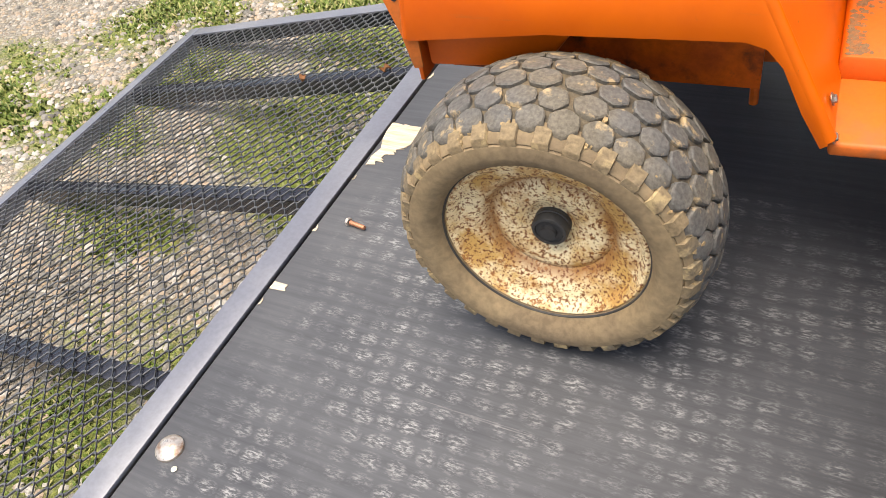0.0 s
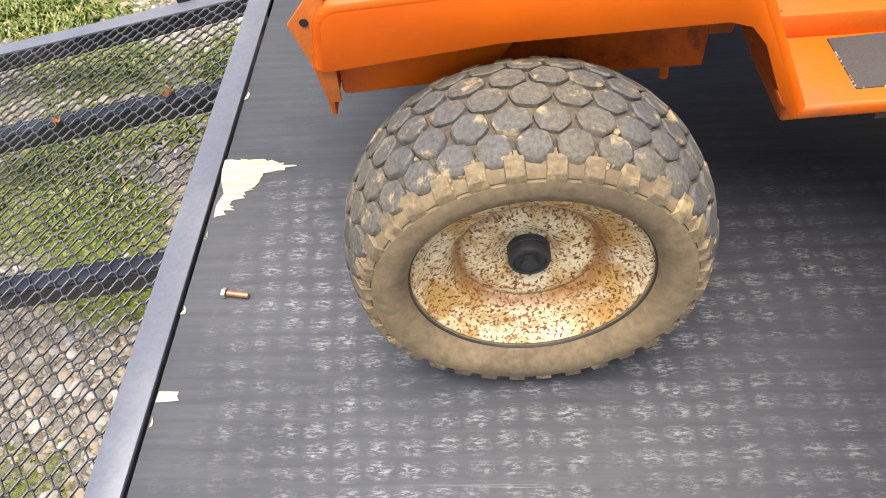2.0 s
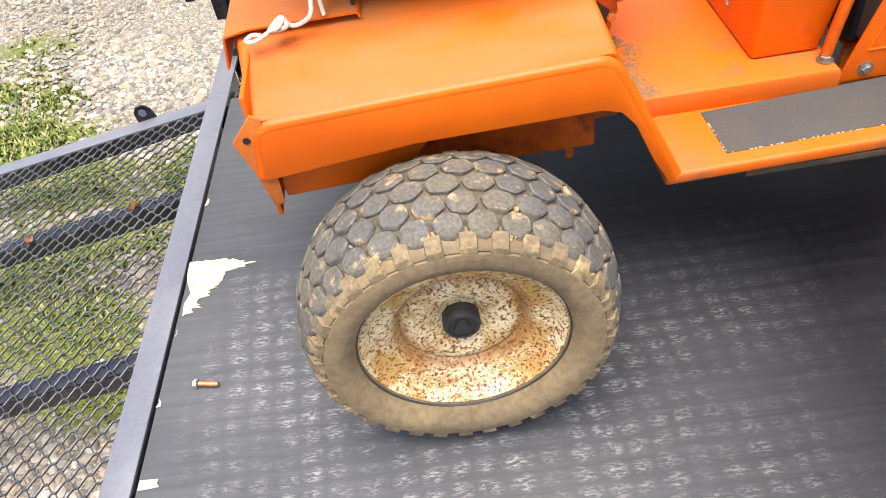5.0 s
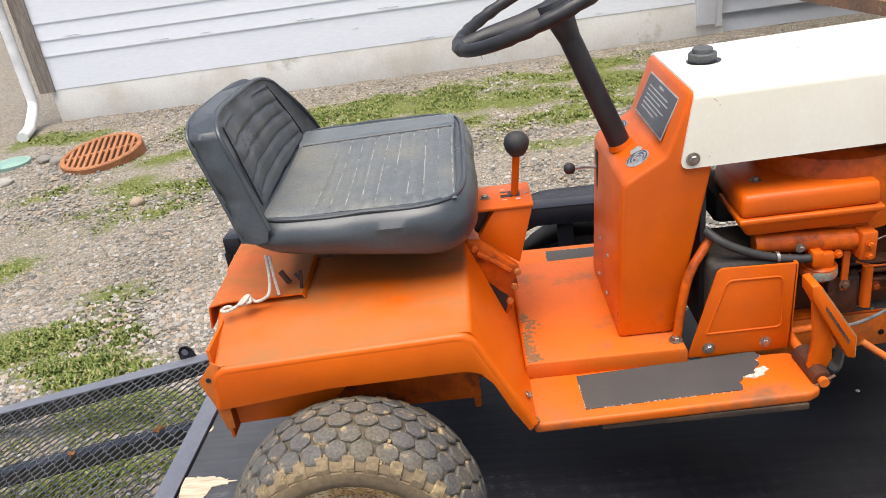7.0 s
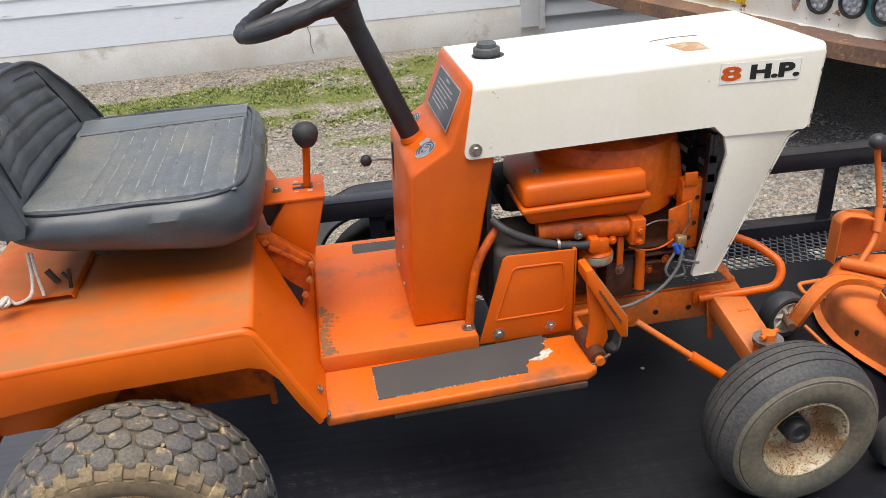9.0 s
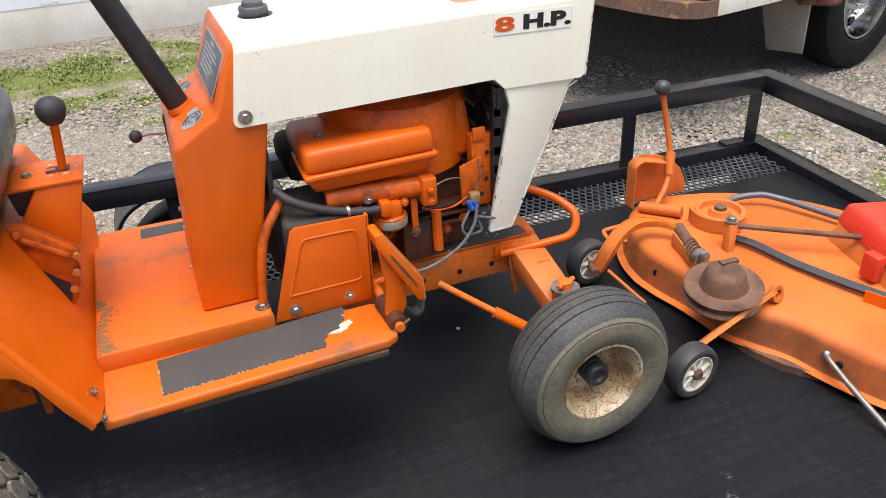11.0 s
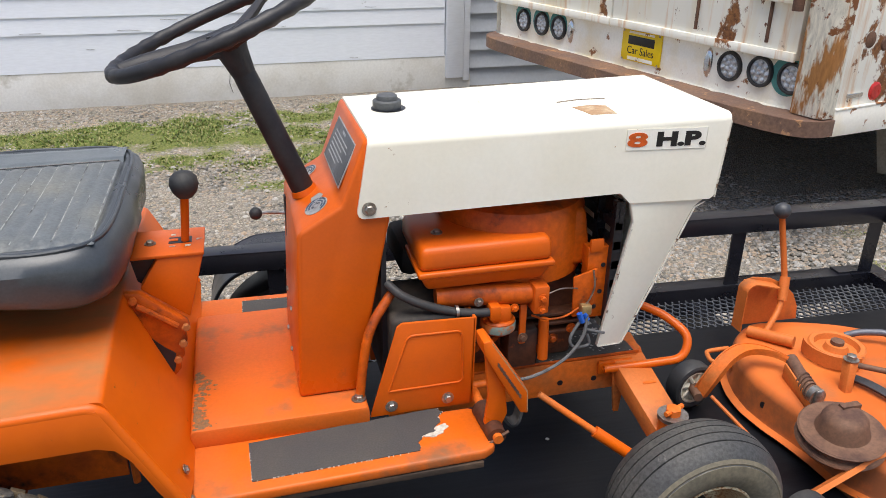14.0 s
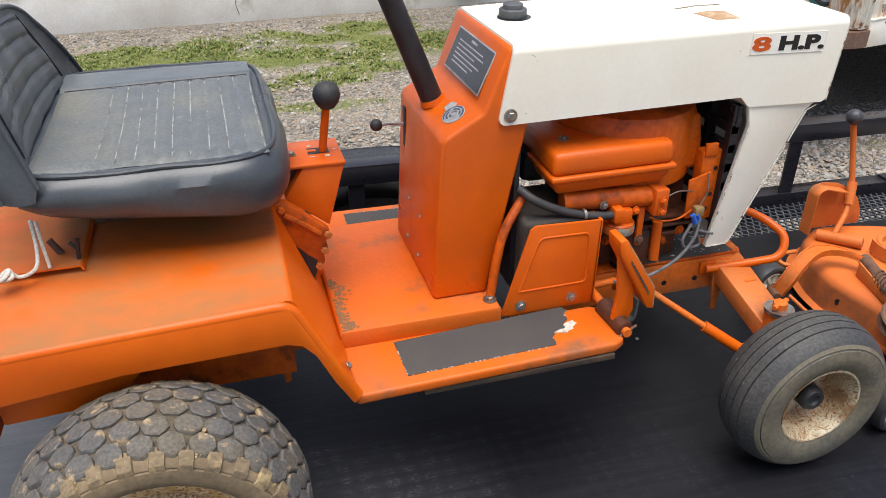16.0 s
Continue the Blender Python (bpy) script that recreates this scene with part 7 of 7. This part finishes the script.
pulley = part("idler_pulley", lathe([(0.012, 0.0), (0.062, 0.0), (0.066, 0.004), (0.058, 0.012), (0.058, 0.016), (0.066, 0.024), (0.062, 0.028), (0.052, 0.027), (0.048, 0.012), (0.03, 0.012), (0.024, 0.028), (0.012, 0.028)], 40, Matrix.Translation((1.983, 0.138, 0.132)) @ Matrix.Diagonal((1.1, 1.1, 1, 1))), orange_faded, mower, "orange idler pulley")
part("pulley_shaft", lathe([(0, 0), (0.017, 0), (0.017, 0.05), (0.010, 0.052), (0, 0.052)], 16, Matrix.Translation((1.983, 0.138, 0.12))), rust_steel, pulley)
part("belt_guard", strap([Vector((1.983, 0.138, 0.147)) + 0.083 * Vector((math.cos(a), math.sin(a), 0)) for a in [2.6 + 0.2 * k for k in range(12)]], 0.036, 0.004, (0, 0, 1)), orange_faded, pulley)
part("pivot_bracket", hull([(1.785, 0.09, 0.115), (1.756, -0.05, 0.115), (1.768, -0.05, 0.115), (1.797, 0.095, 0.115), (1.785, 0.09, 0.16), (1.756, -0.045, 0.145), (1.762, -0.045, 0.145), (1.792, 0.093, 0.16)], 0.005), orange_faded, mower)
shaft = part("lift_shaft", tube([(1.820, 0.11, 0.153), (1.798, 0.04, 0.150), (1.778, -0.03, 0.147)], 0.0165, 14), rust_steel, mower, "lift shaft with coil spring")
coil = [Vector((1.794 - 0.00065 * a + 0.019 * math.cos(a), 0.03 - 0.0021 * a, 0.149 + 0.019 * math.sin(a))) for a in [0.5 * k for k in range(58)]]
part("coil_spring", tube(coil, 0.0028, 6), rust_steel, shaft)
part("shaft_collar", lathe([(0.013, 0), (0.023, 0), (0.023, 0.022), (0.013, 0.022)], 16, Matrix.Translation((1.778, -0.025, 0.147)) @ AXLE, True), bare_steel, shaft, "worn grey steel joint")
part("joint_yoke", hull([(1.762, -0.055, 0.13), (1.792, -0.060, 0.13), (1.796, -0.03, 0.13), (1.766, -0.028, 0.13), (1.768, -0.052, 0.168), (1.788, -0.054, 0.172), (1.790, -0.034, 0.168), (1.772, -0.032, 0.166)], 0.004), bare_steel, shaft)
part("pivot_post", hull([(1.885, -0.02, 0.12), (1.905, -0.02, 0.12), (1.905, 0.005, 0.12), (1.885, 0.005, 0.12), (1.90, 0.0, 0.195), (1.925, 0.0, 0.195), (1.925, 0.03, 0.195), (1.90, 0.03, 0.195)], 0.003), orange_faded, mower)
part("post_bolt", bolt_head((1.913, 0.015, 0.197), (0, 0, 1), 0.012, 0.012), bare_steel, mower)
part("tie_rod", tube([(1.905, 0.02, 0.185), (2.02, -0.06, 0.18), (2.19, -0.19, 0.178)], 0.0075, 10), rust_steel, mower, "rusty steel tie rod")
belt_mat = surface("black_belt", (0.035, 0.036, 0.045), 0.7, second=(0.06, 0.06, 0.065), spread=20, grain=150)
part("drive_belt", strap(smooth_path([(1.93, 0.035, 0.135), (1.955, -0.03, 0.14), (1.985, -0.16, 0.138), (2.03, -0.30, 0.14), (2.08, -0.42, 0.142)], 6), 0.018, 0.011, (0.7, 0.3, 0.5)), belt_mat, mower, "slack black drive belt")
part("control_rod", tube(rounded_path([(2.07, 0.205, 0.135), (2.10, 0.19, 0.15), (2.16, 0.165, 0.155), (2.20, 0.11, 0.15), (2.27, -0.06, 0.145)], 0.02), 0.0095, 10), surface("grey_rod", (0.13, 0.135, 0.16), 0.5, 0.3, grain=120), mower, "bent grey steel rod")
red_plastic = surface("red_plastic", (0.72, 0.035, 0.015), 0.4, second=(0.62, 0.05, 0.02), spread=12, grain=120, grain_mix=0.1)
cover = part("belt_cover", hull([(2.20, -0.06, 0.165), (2.36, -0.12, 0.165), (2.28, -0.42, 0.165), (2.10, -0.36, 0.165), (2.215, -0.075, 0.225), (2.345, -0.125, 0.225), (2.27, -0.41, 0.225), (2.125, -0.35, 0.225)], 0.012, 3), red_plastic, mower, "bright red plastic belt cover")
part("cover_tab", box(2.085, 2.115, -0.30, -0.255, 0.135, 0.2, 0.004), red_plastic, cover)
part("cover_stand", hull([(2.17, -0.07, 0.118), (2.33, -0.14, 0.118), (2.26, -0.4, 0.118), (2.10, -0.34, 0.118), (2.2, -0.075, 0.17), (2.34, -0.13, 0.17), (2.27, -0.4, 0.17), (2.12, -0.35, 0.17)], 0.003), orange_faded, cover)
part("guard_strip", strap([(2.02, -0.335, 0.135), (2.09, -0.50, 0.135)], 0.036, 0.004, (0, 0, 1)), orange_paint, mower, "orange belt guard strip")
part("rear_pulley", lathe([(0.012, 0.0), (0.07, 0.0), (0.074, 0.004), (0.066, 0.012), (0.066, 0.016), (0.074, 0.024), (0.05, 0.026), (0.03, 0.012), (0.012, 0.028)], 40, Matrix.Translation((2.13, -0.5, 0.128))), rust_steel, mower)
hook = part("hook_rod", tube(smooth_path([(1.858, -0.404, 0.066), (1.846, -0.415, 0.067), (1.840, -0.46, 0.055), (1.836, -0.53, 0.036), (1.83, -0.64, 0.009)], 6), 0.007, 10), surface("dull_steel_rod", (0.30, 0.27, 0.24), 0.5, 0.7, grain=120), mower, "dull steel rod hooked into the shell")
part("rod_end", ball((1.853, -0.404, 0.067), 0.012, 1.0, 12, 8), bare_steel, hook)
part("side_handle", tube(rounded_path([(1.75, 0.24, 0.06), (1.705, 0.275, 0.062), (1.72, 0.325, 0.062), (1.79, 0.322, 0.065)], 0.015), 0.0065, 10), orange_faded, mower)

# lever with its shield
lever = part("lift_lever", tube(rounded_path([(1.86, 0.27, 0.135), (1.93, 0.315, 0.175), (1.955, 0.345, 0.25), (1.945, 0.36, 0.33), (1.925, 0.373, 0.44)], 0.03), 0.0085, 12), orange_faded, mower, "orange lift lever with black knob")
part("lever_sleeve", tube([(1.94, 0.325, 0.20), (1.957, 0.348, 0.262)], 0.014, 12), orange_faded, lever)
part("lever_knob", ball((1.923, 0.3735, 0.457), 0.0235, 0.97, 20, 14), surface("grey_black_knob", (0.045, 0.048, 0.055), 0.5, grain=150), lever)
part("pivot_tube", tube([(1.83, 0.30, 0.128), (1.90, 0.20, 0.14)], 0.017, 14), orange_faded, lever)
shield = [(1.818, 0.116), (1.818, 0.245), (1.83, 0.262), (1.86, 0.267), (1.915, 0.258), (1.965, 0.234), (2.004, 0.198), (2.026, 0.155), (2.032, 0.112)]
part("lever_shield", side(shield, 0.356, 0.361, 0.001), orange_faded, lever, "curved orange lever shield")
part("shield_flange", strap(rounded_path([(1.818, 0.339, 0.116), (1.818, 0.339, 0.25), (1.84, 0.339, 0.264), (1.925, 0.339, 0.241)], 0.025), 0.042, 0.004, (0, 1, 0)), orange_faded, lever)


# ---- old step van parked beyond the trailer
truck = thing("step_van", "old white step van with heavy rust and brown bumper", "van", at=(3.103, 2.160, GROUND), turn=13.92)
rusty_white, nt, bsdf = nodes_of("rusty_white_paint")
blotch = noise_node(nt, 3.6, 9, 0.62, (1, 1, 0.75), 2)
drip = noise_node(nt, 6.0, 6, 0.6, (2.6, 2.6, 0.22), 6)
stain = noise_node(nt, 2.2, 5, 0.6, (1.6, 1.6, 0.35), 14)
fine = noise_node(nt, 60, 5, 0.7)
col = mix(nt, ramp(nt, stain.outputs[0], 0.5, 0.72).outputs[0], (0.90, 0.87, 0.775), (0.83, 0.66, 0.40))
chip = noise_node(nt, 17, 7, 0.7, (1, 1, 0.6), 23)
col = mix(nt, ramp(nt, drip.outputs[0], 0.55, 0.72).outputs[0], col, (0.66, 0.34, 0.11))
col = mix(nt, ramp(nt, chip.outputs[0], 0.655, 0.67).outputs[0], col, (0.16, 0.065, 0.03))
rust = mix(nt, ramp(nt, fine.outputs[0], 0.35, 0.65).outputs[0], (0.13, 0.048, 0.02), (0.36, 0.15, 0.05))
col = mix(nt, ramp(nt, blotch.outputs[0], 0.62, 0.64).outputs[0], col, rust)
nt.links.new(col, bsdf.inputs["Base Color"])
bsdf.inputs["Roughness"].default_value = 0.55
bump(nt, bsdf, blotch.outputs[0], 0.25, 0.004)
clean_white = surface("chipped_white_paint", (0.89, 0.86, 0.77), 0.5, second=(0.82, 0.72, 0.52), spread=3, grain=80, grain_mix=0.06, third=(0.28, 0.12, 0.045), third_scale=11, third_at=(0.61, 0.64), bump_strength=0.08)
bumper_mat = surface("brown_rusty_bumper", (0.20, 0.115, 0.082), 0.55, 0.0, second=(0.30, 0.165, 0.095), spread=5, grain=70, grain_mix=0.35, third=(0.45, 0.24, 0.12), third_scale=20, third_at=(0.60, 0.66), bump_strength=0.3)
maroon = surface("faded_maroon_paint", (0.19, 0.055, 0.05), 0.5, second=(0.24, 0.09, 0.08), spread=3, grain=80, grain_mix=0.1)
teal = surface("teal_old_paint", (0.05, 0.24, 0.22), 0.5, second=(0.10, 0.30, 0.27), spread=10, grain=80)
chrome = surface("dull_chrome", (0.72, 0.72, 0.72), 0.16, 1.0, second=(0.6, 0.6, 0.6), spread=14, grain=120, grain_mix=0.1)
lens_mat = surface("clear_lamp_lens", (0.62, 0.64, 0.66), 0.15, 0.3, second=(0.45, 0.47, 0.5), spread=60, grain=200)
UP = Matrix.Translation((0, 0, -GROUND))


def van_part(name, bm, mat, parent=None, label="", smooth=True):
    return part(name, moved(bm, UP), mat, parent or truck, label, smooth)


van_part("rear_panel", box(0.0, 0.06, -0.42, 2.52, 0.25, 0.56, 0.003), clean_white, None, "chipped white panel under the rear doors")
van_part("body_side", box(0.0, 4.6, -0.45, -0.39, 0.335, 2.7, 0.004), rusty_white, None, "white side panel streaked with rust")
van_part("body_side", box(0.0, 4.6, 2.46, 2.52, 0.28, 2.7, 0.004), rusty_white)
van_part("roof", box(-0.02, 4.6, -0.45, 2.52, 2.7, 2.76, 0.02), clean_white)
van_part("front_wall", box(4.6, 4.66, -0.42, 2.52, 0.0, 2.7), clean_white)
van_part("floor_pan", box(0.02, 4.6, -0.36, 2.46, 0.21, 0.26), rust_steel)
for y0, y1 in ((-0.235, 1.13), (1.145, 2.5)):
    door = van_part("rear_door", box(-0.035, 0.03, y0, y1, 0.535, 2.65, 0.006), rusty_white, None, "rear door with rust eating its lower edge")
    van_part("door_lip", box(-0.05, -0.03, y0, y1, 0.53, 0.575, 0.004), rusty_white, door)
for y in (-0.06, 0.42):
    van_part("drip_strip", box(-0.05, -0.036, y, y + 0.012, 0.6, 2.6), rust_steel)


def cross_post():
    """An upright with a rounded outer corner."""
    pts = [(-0.062, -0.278), (-0.062, -0.40)] + [(-0.022 - 0.04 * math.cos(a), -0.415 - 0.04 * math.sin(a)) for a in [0.3 * k for k in range(1, 5)]] + [(0.03, -0.456), (0.03, -0.278)]
    return prism(pts, 2.4, Matrix.Translation((0, 0, 0.298)), 0.003)


post = van_part("corner_post", cross_post(), surface("rusted_post_paint", (0.50, 0.22, 0.065), 0.65, second=(0.88, 0.82, 0.68), spread=8.0, second_at=(0.40, 0.46), grain=50, grain_mix=0.3, third=(0.24, 0.085, 0.025), third_scale=12, third_at=(0.56, 0.60), stretch=(1.6, 1.6, 0.45), bump_strength=0.25), None, "rusted corner post")
hinge = van_part("hinge", box(-0.075, -0.036, -0.22, 0.06, 0.80, 0.862, 0.006), rusty_white, None, "painted strap hinge")
van_part("hinge_knuckle", lathe([(0, 0), (0.026, 0), (0.026, 0.11), (0, 0.11)], 14, Matrix.Translation((-0.088, -0.235, 0.775))), rust_steel, hinge)
rocker = van_part("rocker_panel", hull([(0.035, -0.462, 0.205), (1.10, -0.462, 0.180), (1.10, -0.39, 0.180), (0.035, -0.39, 0.205), (0.03, -0.462, 0.335), (1.10, -0.462, 0.33), (1.10, -0.39, 0.33), (0.03, -0.39, 0.335)], 0.005), clean_white, None, "chipped white rocker panel")
van_part("rocker_lip", box(0.03, 1.10, -0.466, -0.39, 0.334, 0.343, 0.002), rusty_white, rocker)
# bumper: a deep pressing with a turned-back end
path = smooth_path([(0.034, -0.460, 0.252), (-0.035, -0.458, 0.252), (-0.095, -0.432, 0.252), (-0.142, -0.375, 0.252), (-0.172, -0.275, 0.252), (-0.195, -0.08, 0.252), (-0.208, 0.3, 0.252), (-0.21, 1.05, 0.252), (-0.205, 1.9, 0.252), (-0.17, 2.35, 0.252), (-0.04, 2.54, 0.252), (0.1, 2.56, 0.252)], 6)
bumper = van_part("bumper", join(strap(path, 0.078, 0.012, (0, 0, 1)), prism([(p.x, p.y) for p in path] + [(0.1, 2.4), (0.02, 2.3), (0.02, -0.25), (0.03, -0.4)], 0.008, Matrix.Translation((0, 0, 0.284)))), bumper_mat, None, "brown rusty step bumper")
van_part("flaking_edge", prism([(0.004, -0.22)] + [(-0.012 - 0.014 * abs(noise.noise(Vector((k * 0.37, 0, 0)))) - (0.02 if k % 7 == 2 else 0), -0.2 + 0.05 * k) for k in range(54)] + [(0.004, 2.5)], 0.0022, Matrix.Translation((0, 0, 0.2922))), clean_white, bumper, "flaking white paint along the bumper", False)

def round_lamp(y, z, r=0.08):
    m = Matrix.Translation((0, y, z)) @ pose(0, 0, 0, 0, -90, 0)
    ring = van_part("tail_lamp", lathe([(r * 0.78, 0.0), (r, 0.0), (r, 0.012), (r * 0.94, 0.022), (r * 0.82, 0.022), (r * 0.78, 0.014)], 36, m, True), black_rubber, None, "round clear tail lamp in a black rubber ring")
    van_part("lens", lathe([(0, 0.012), (r * 0.78, 0.008), (r * 0.78, 0.004), (0, 0.004)], 30, m), lens_mat, ring, "clear ribbed lens")
    for k in range(10):
        a, q = (2 * math.pi * k / 7, 0.55) if k < 7 else (2 * math.pi * k / 3 + 0.4, 0.2)
        van_part("lens_cell", lathe([(0, 0.02), (r * 0.1, 0.0185), (r * 0.165, 0.014), (r * 0.17, 0.009), (0, 0.009)], 12, m @ Matrix.Translation((r * q * math.cos(a), r * q * math.sin(a), 0))), lens_mat, ring)


for y, z in ((0.18, 0.438), (-0.022, 0.446), (-0.213, 0.446), (1.705, 0.436), (1.908, 0.438), (2.136, 0.432)):
    round_lamp(y, z)
for y in (-0.200, 1.908, 2.136, 1.705):
    van_part("lamp_backing", lathe([(0, 0), (0.098, 0), (0.098, 0.003), (0, 0.003)], 30, Matrix.Translation((-0.001, y + 0.015, 0.45)) @ pose(0, 0, 0, 0, -90, 0)), teal, None, "old teal paint round a lamp")
for y in (0.335, 1.575):
    m = Matrix.Translation((0, y, 0.43)) @ pose(0, 0, 0, 0, -90, 0) @ Matrix.Diagonal((2.3, 0.8, 1, 1))
    mk = van_part("oval_marker", lathe([(0, 0.02), (0.022, 0.018), (0.032, 0.01), (0.036, 0.0), (0, 0.0)], 28, m), chrome, None, "oval chrome marker lamp")
    van_part("marker_lens", lathe([(0, 0.027), (0.012, 0.025), (0.02, 0.018), (0, 0.016)], 24, m), lens_mat, mk)
yellow = surface("yellow_plate", (0.85, 0.60, 0.0), 0.45, second=(0.78, 0.52, 0.0), spread=10, grain=120, grain_mix=0.05)
plate = van_part("licence_plate", box(-0.012, 0.0, 0.70, 1.042, 0.338, 0.522, 0.003), yellow, None, "yellow dealer plate with black marks")
van_part("brand_block", box(-0.0135, -0.011, 0.755, 0.985, 0.438, 0.490, 0.002), black_ink, plate)
cu = bpy.data.curves.new("plate_words", "FONT")
cu.body, cu.size, cu.extrude, cu.align_x = "Car Sales", 0.064, 0.0006, "CENTER"
tmp = bpy.data.objects.new("words_tmp", cu)
scene.collection.objects.link(tmp)
me = bpy.data.meshes.new_from_object(tmp.evaluated_get(bpy.context.evaluated_depsgraph_get()))
bpy.data.objects.remove(tmp)
me.name = "plate_words"
me.materials.clear()
me.materials.append(black_ink)
me.transform(UP @ Matrix(((0, 0, -1, -0.013), (-0.98, 0, 0, 0.871), (0, 1, 0, 0.383), (0, 0, 0, 1))))
words = new("plate_words", me)
words.parent = plate
for z0, z1 in ((0.345, 0.365), (0.503, 0.516)):
    van_part("white_band", box(-0.0132, -0.011, 0.76, 0.98, z0, z1), clean_white, plate)
for y, z in ((0.715, 0.515), (1.027, 0.515), (0.715, 0.345), (1.027, 0.345)):
    van_part("plate_screw", bolt_head((-0.012, y, z), (-1, 0, 0), 0.007, 0.004, False), bare_steel, plate)
# things on the side panel
refl = van_part("reflector", lathe([(0, 0.012), (0.035, 0.012), (0.045, 0.004), (0.045, 0.0), (0, 0.0)], 28, Matrix.Translation((0.31, -0.45, 0.402)) @ AXLE), surface("red_lens", (0.62, 0.03, 0.025), 0.25, grain=100), None, "round red side reflector")
van_part("fuel_cap_scar", lathe([(0, 0.008), (0.03, 0.008), (0.036, 0.0), (0, 0.0)], 20, Matrix.Translation((0.31, -0.45, 0.63)) @ AXLE), rust_steel)
van_part("latch_scar", lathe([(0, 0.006), (0.03, 0.006), (0.04, 0.0), (0, 0.0)], 14, Matrix.Translation((0.19, -0.45, 0.655)) @ AXLE), rust_steel)
van_part("side_latch", box(0.10, 0.215, -0.458, -0.448, 0.385, 0.407, 0.003), chrome)
# wheel arch, wheel, flap, exhaust
WX, WR = 1.66, 0.46
arch = [(WX + 0.62 * math.cos(a), GROUND + 0.44 + 0.62 * math.sin(a)) for a in [math.pi - 0.12 - (math.pi - 0.24) * k / 20 for k in range(21)]]
inner = [(WX + 0.52 * math.cos(a), GROUND + 0.44 + 0.54 * math.sin(a)) for a in [0.12 + (math.pi - 0.24) * k / 20 for k in range(21)]]
van_part("wheel_arch", side(arch + inner, -0.475, -0.36, 0.006), maroon, None, "faded maroon wheel arch")
van_rubber = surface("black_van_tyre", (0.009, 0.009, 0.010), 0.75, second=(0.016, 0.015, 0.014), spread=9, grain=120, bump_strength=0.2, gloss=0.2)
wheel_metal = surface("polished_wheel", (0.60, 0.60, 0.60), 0.17, 1.0, second=(0.36, 0.35, 0.34), spread=8, grain=90)
TYRE = Matrix.Translation((WX, -0.285, GROUND + WR)) @ AXLE
tyre = van_part("wheel", lathe([(0.27, -0.1), (0.40, -0.12), (0.445, -0.1), (0.46, -0.06), (0.46, 0.06), (0.445, 0.1), (0.40, 0.12), (0.29, 0.11), (0.272, 0.09)], 56, TYRE, True), van_rubber, None, "black tyre on a polished steel wheel")
van_part("rim", lathe([(0, -0.06), (0.274, -0.06), (0.275, 0.085), (0.268, 0.10), (0.255, 0.10), (0.243, 0.05), (0.232, 0.0), (0.22, -0.02), (0.17, -0.015), (0.15, 0.015), (0.11, 0.03), (0.10, 0.02), (0.07, 0.02), (0.065, 0.08), (0.05, 0.095), (0, 0.1)], 48, TYRE), wheel_metal, tyre)
for k in range(8):
    a = 2 * math.pi * k / 8
    van_part("lug_nut", lathe([(0, 0.05), (0.012, 0.05), (0.015, 0.02), (0, 0.02)], 8, TYRE @ Matrix.Translation((0.13 * math.cos(a), 0.13 * math.sin(a), 0))), chrome, tyre)
    van_part("rim_hole", lathe([(0, -0.008), (0.03, -0.008), (0.03, -0.012), (0, -0.012)], 12, TYRE @ Matrix.Translation((0.195 * math.cos(a + 0.39), 0.195 * math.sin(a + 0.39), 0))), black_paint, tyre)
flap_mat = surface("dusty_flap", (0.36, 0.32, 0.27), 0.8, second=(0.27, 0.24, 0.20), spread=4, grain=80)
van_part("mud_flap", hull([(1.05, -0.365, GROUND + 0.21), (1.065, -0.365, GROUND + 0.21), (1.065, -0.125, GROUND + 0.19), (1.05, -0.125, GROUND + 0.19), (1.03, -0.37, 0.19), (1.05, -0.37, 0.19), (1.05, -0.02, 0.19), (1.03, -0.02, 0.19)], 0.006), flap_mat, None, "dusty grey mud flap")
van_part("exhaust_pipe", tube([(0.98, -0.33, 0.115), (1.21, -0.44, 0.085)], 0.030, 16), rust_steel)
van_part("axle", tube([(WX, -0.25, GROUND + WR), (WX, 2.35, GROUND + WR)], 0.09, 14), rust_steel)
van_part("wheel", lathe([(0.1, -0.1), (0.40, -0.12), (0.46, -0.06), (0.46, 0.06), (0.40, 0.12), (0.1, 0.1)], 40, Matrix.Translation((WX, 2.35, GROUND + WR)) @ AXLE), van_rubber)
van_part("front_axle_wheel", lathe([(0.1, -0.1), (0.40, -0.12), (0.46, -0.06), (0.46, 0.06), (0.40, 0.12), (0.1, 0.1)], 40, Matrix.Translation((4.1, -0.25, GROUND + WR)) @ AXLE), van_rubber)
van_part("front_axle_wheel", lathe([(0.1, -0.1), (0.40, -0.12), (0.46, -0.06), (0.46, 0.06), (0.40, 0.12), (0.1, 0.1)], 40, Matrix.Translation((4.1, 2.35, GROUND + WR)) @ AXLE), van_rubber)


# ---- drawing units to metres
for me in bpy.data.meshes:
    me.transform(Matrix.Scale(SCALE, 4))
for ob in bpy.data.objects:
    if ob.type in {"MESH", "EMPTY"}:
        ob.location = ob.location * SCALE
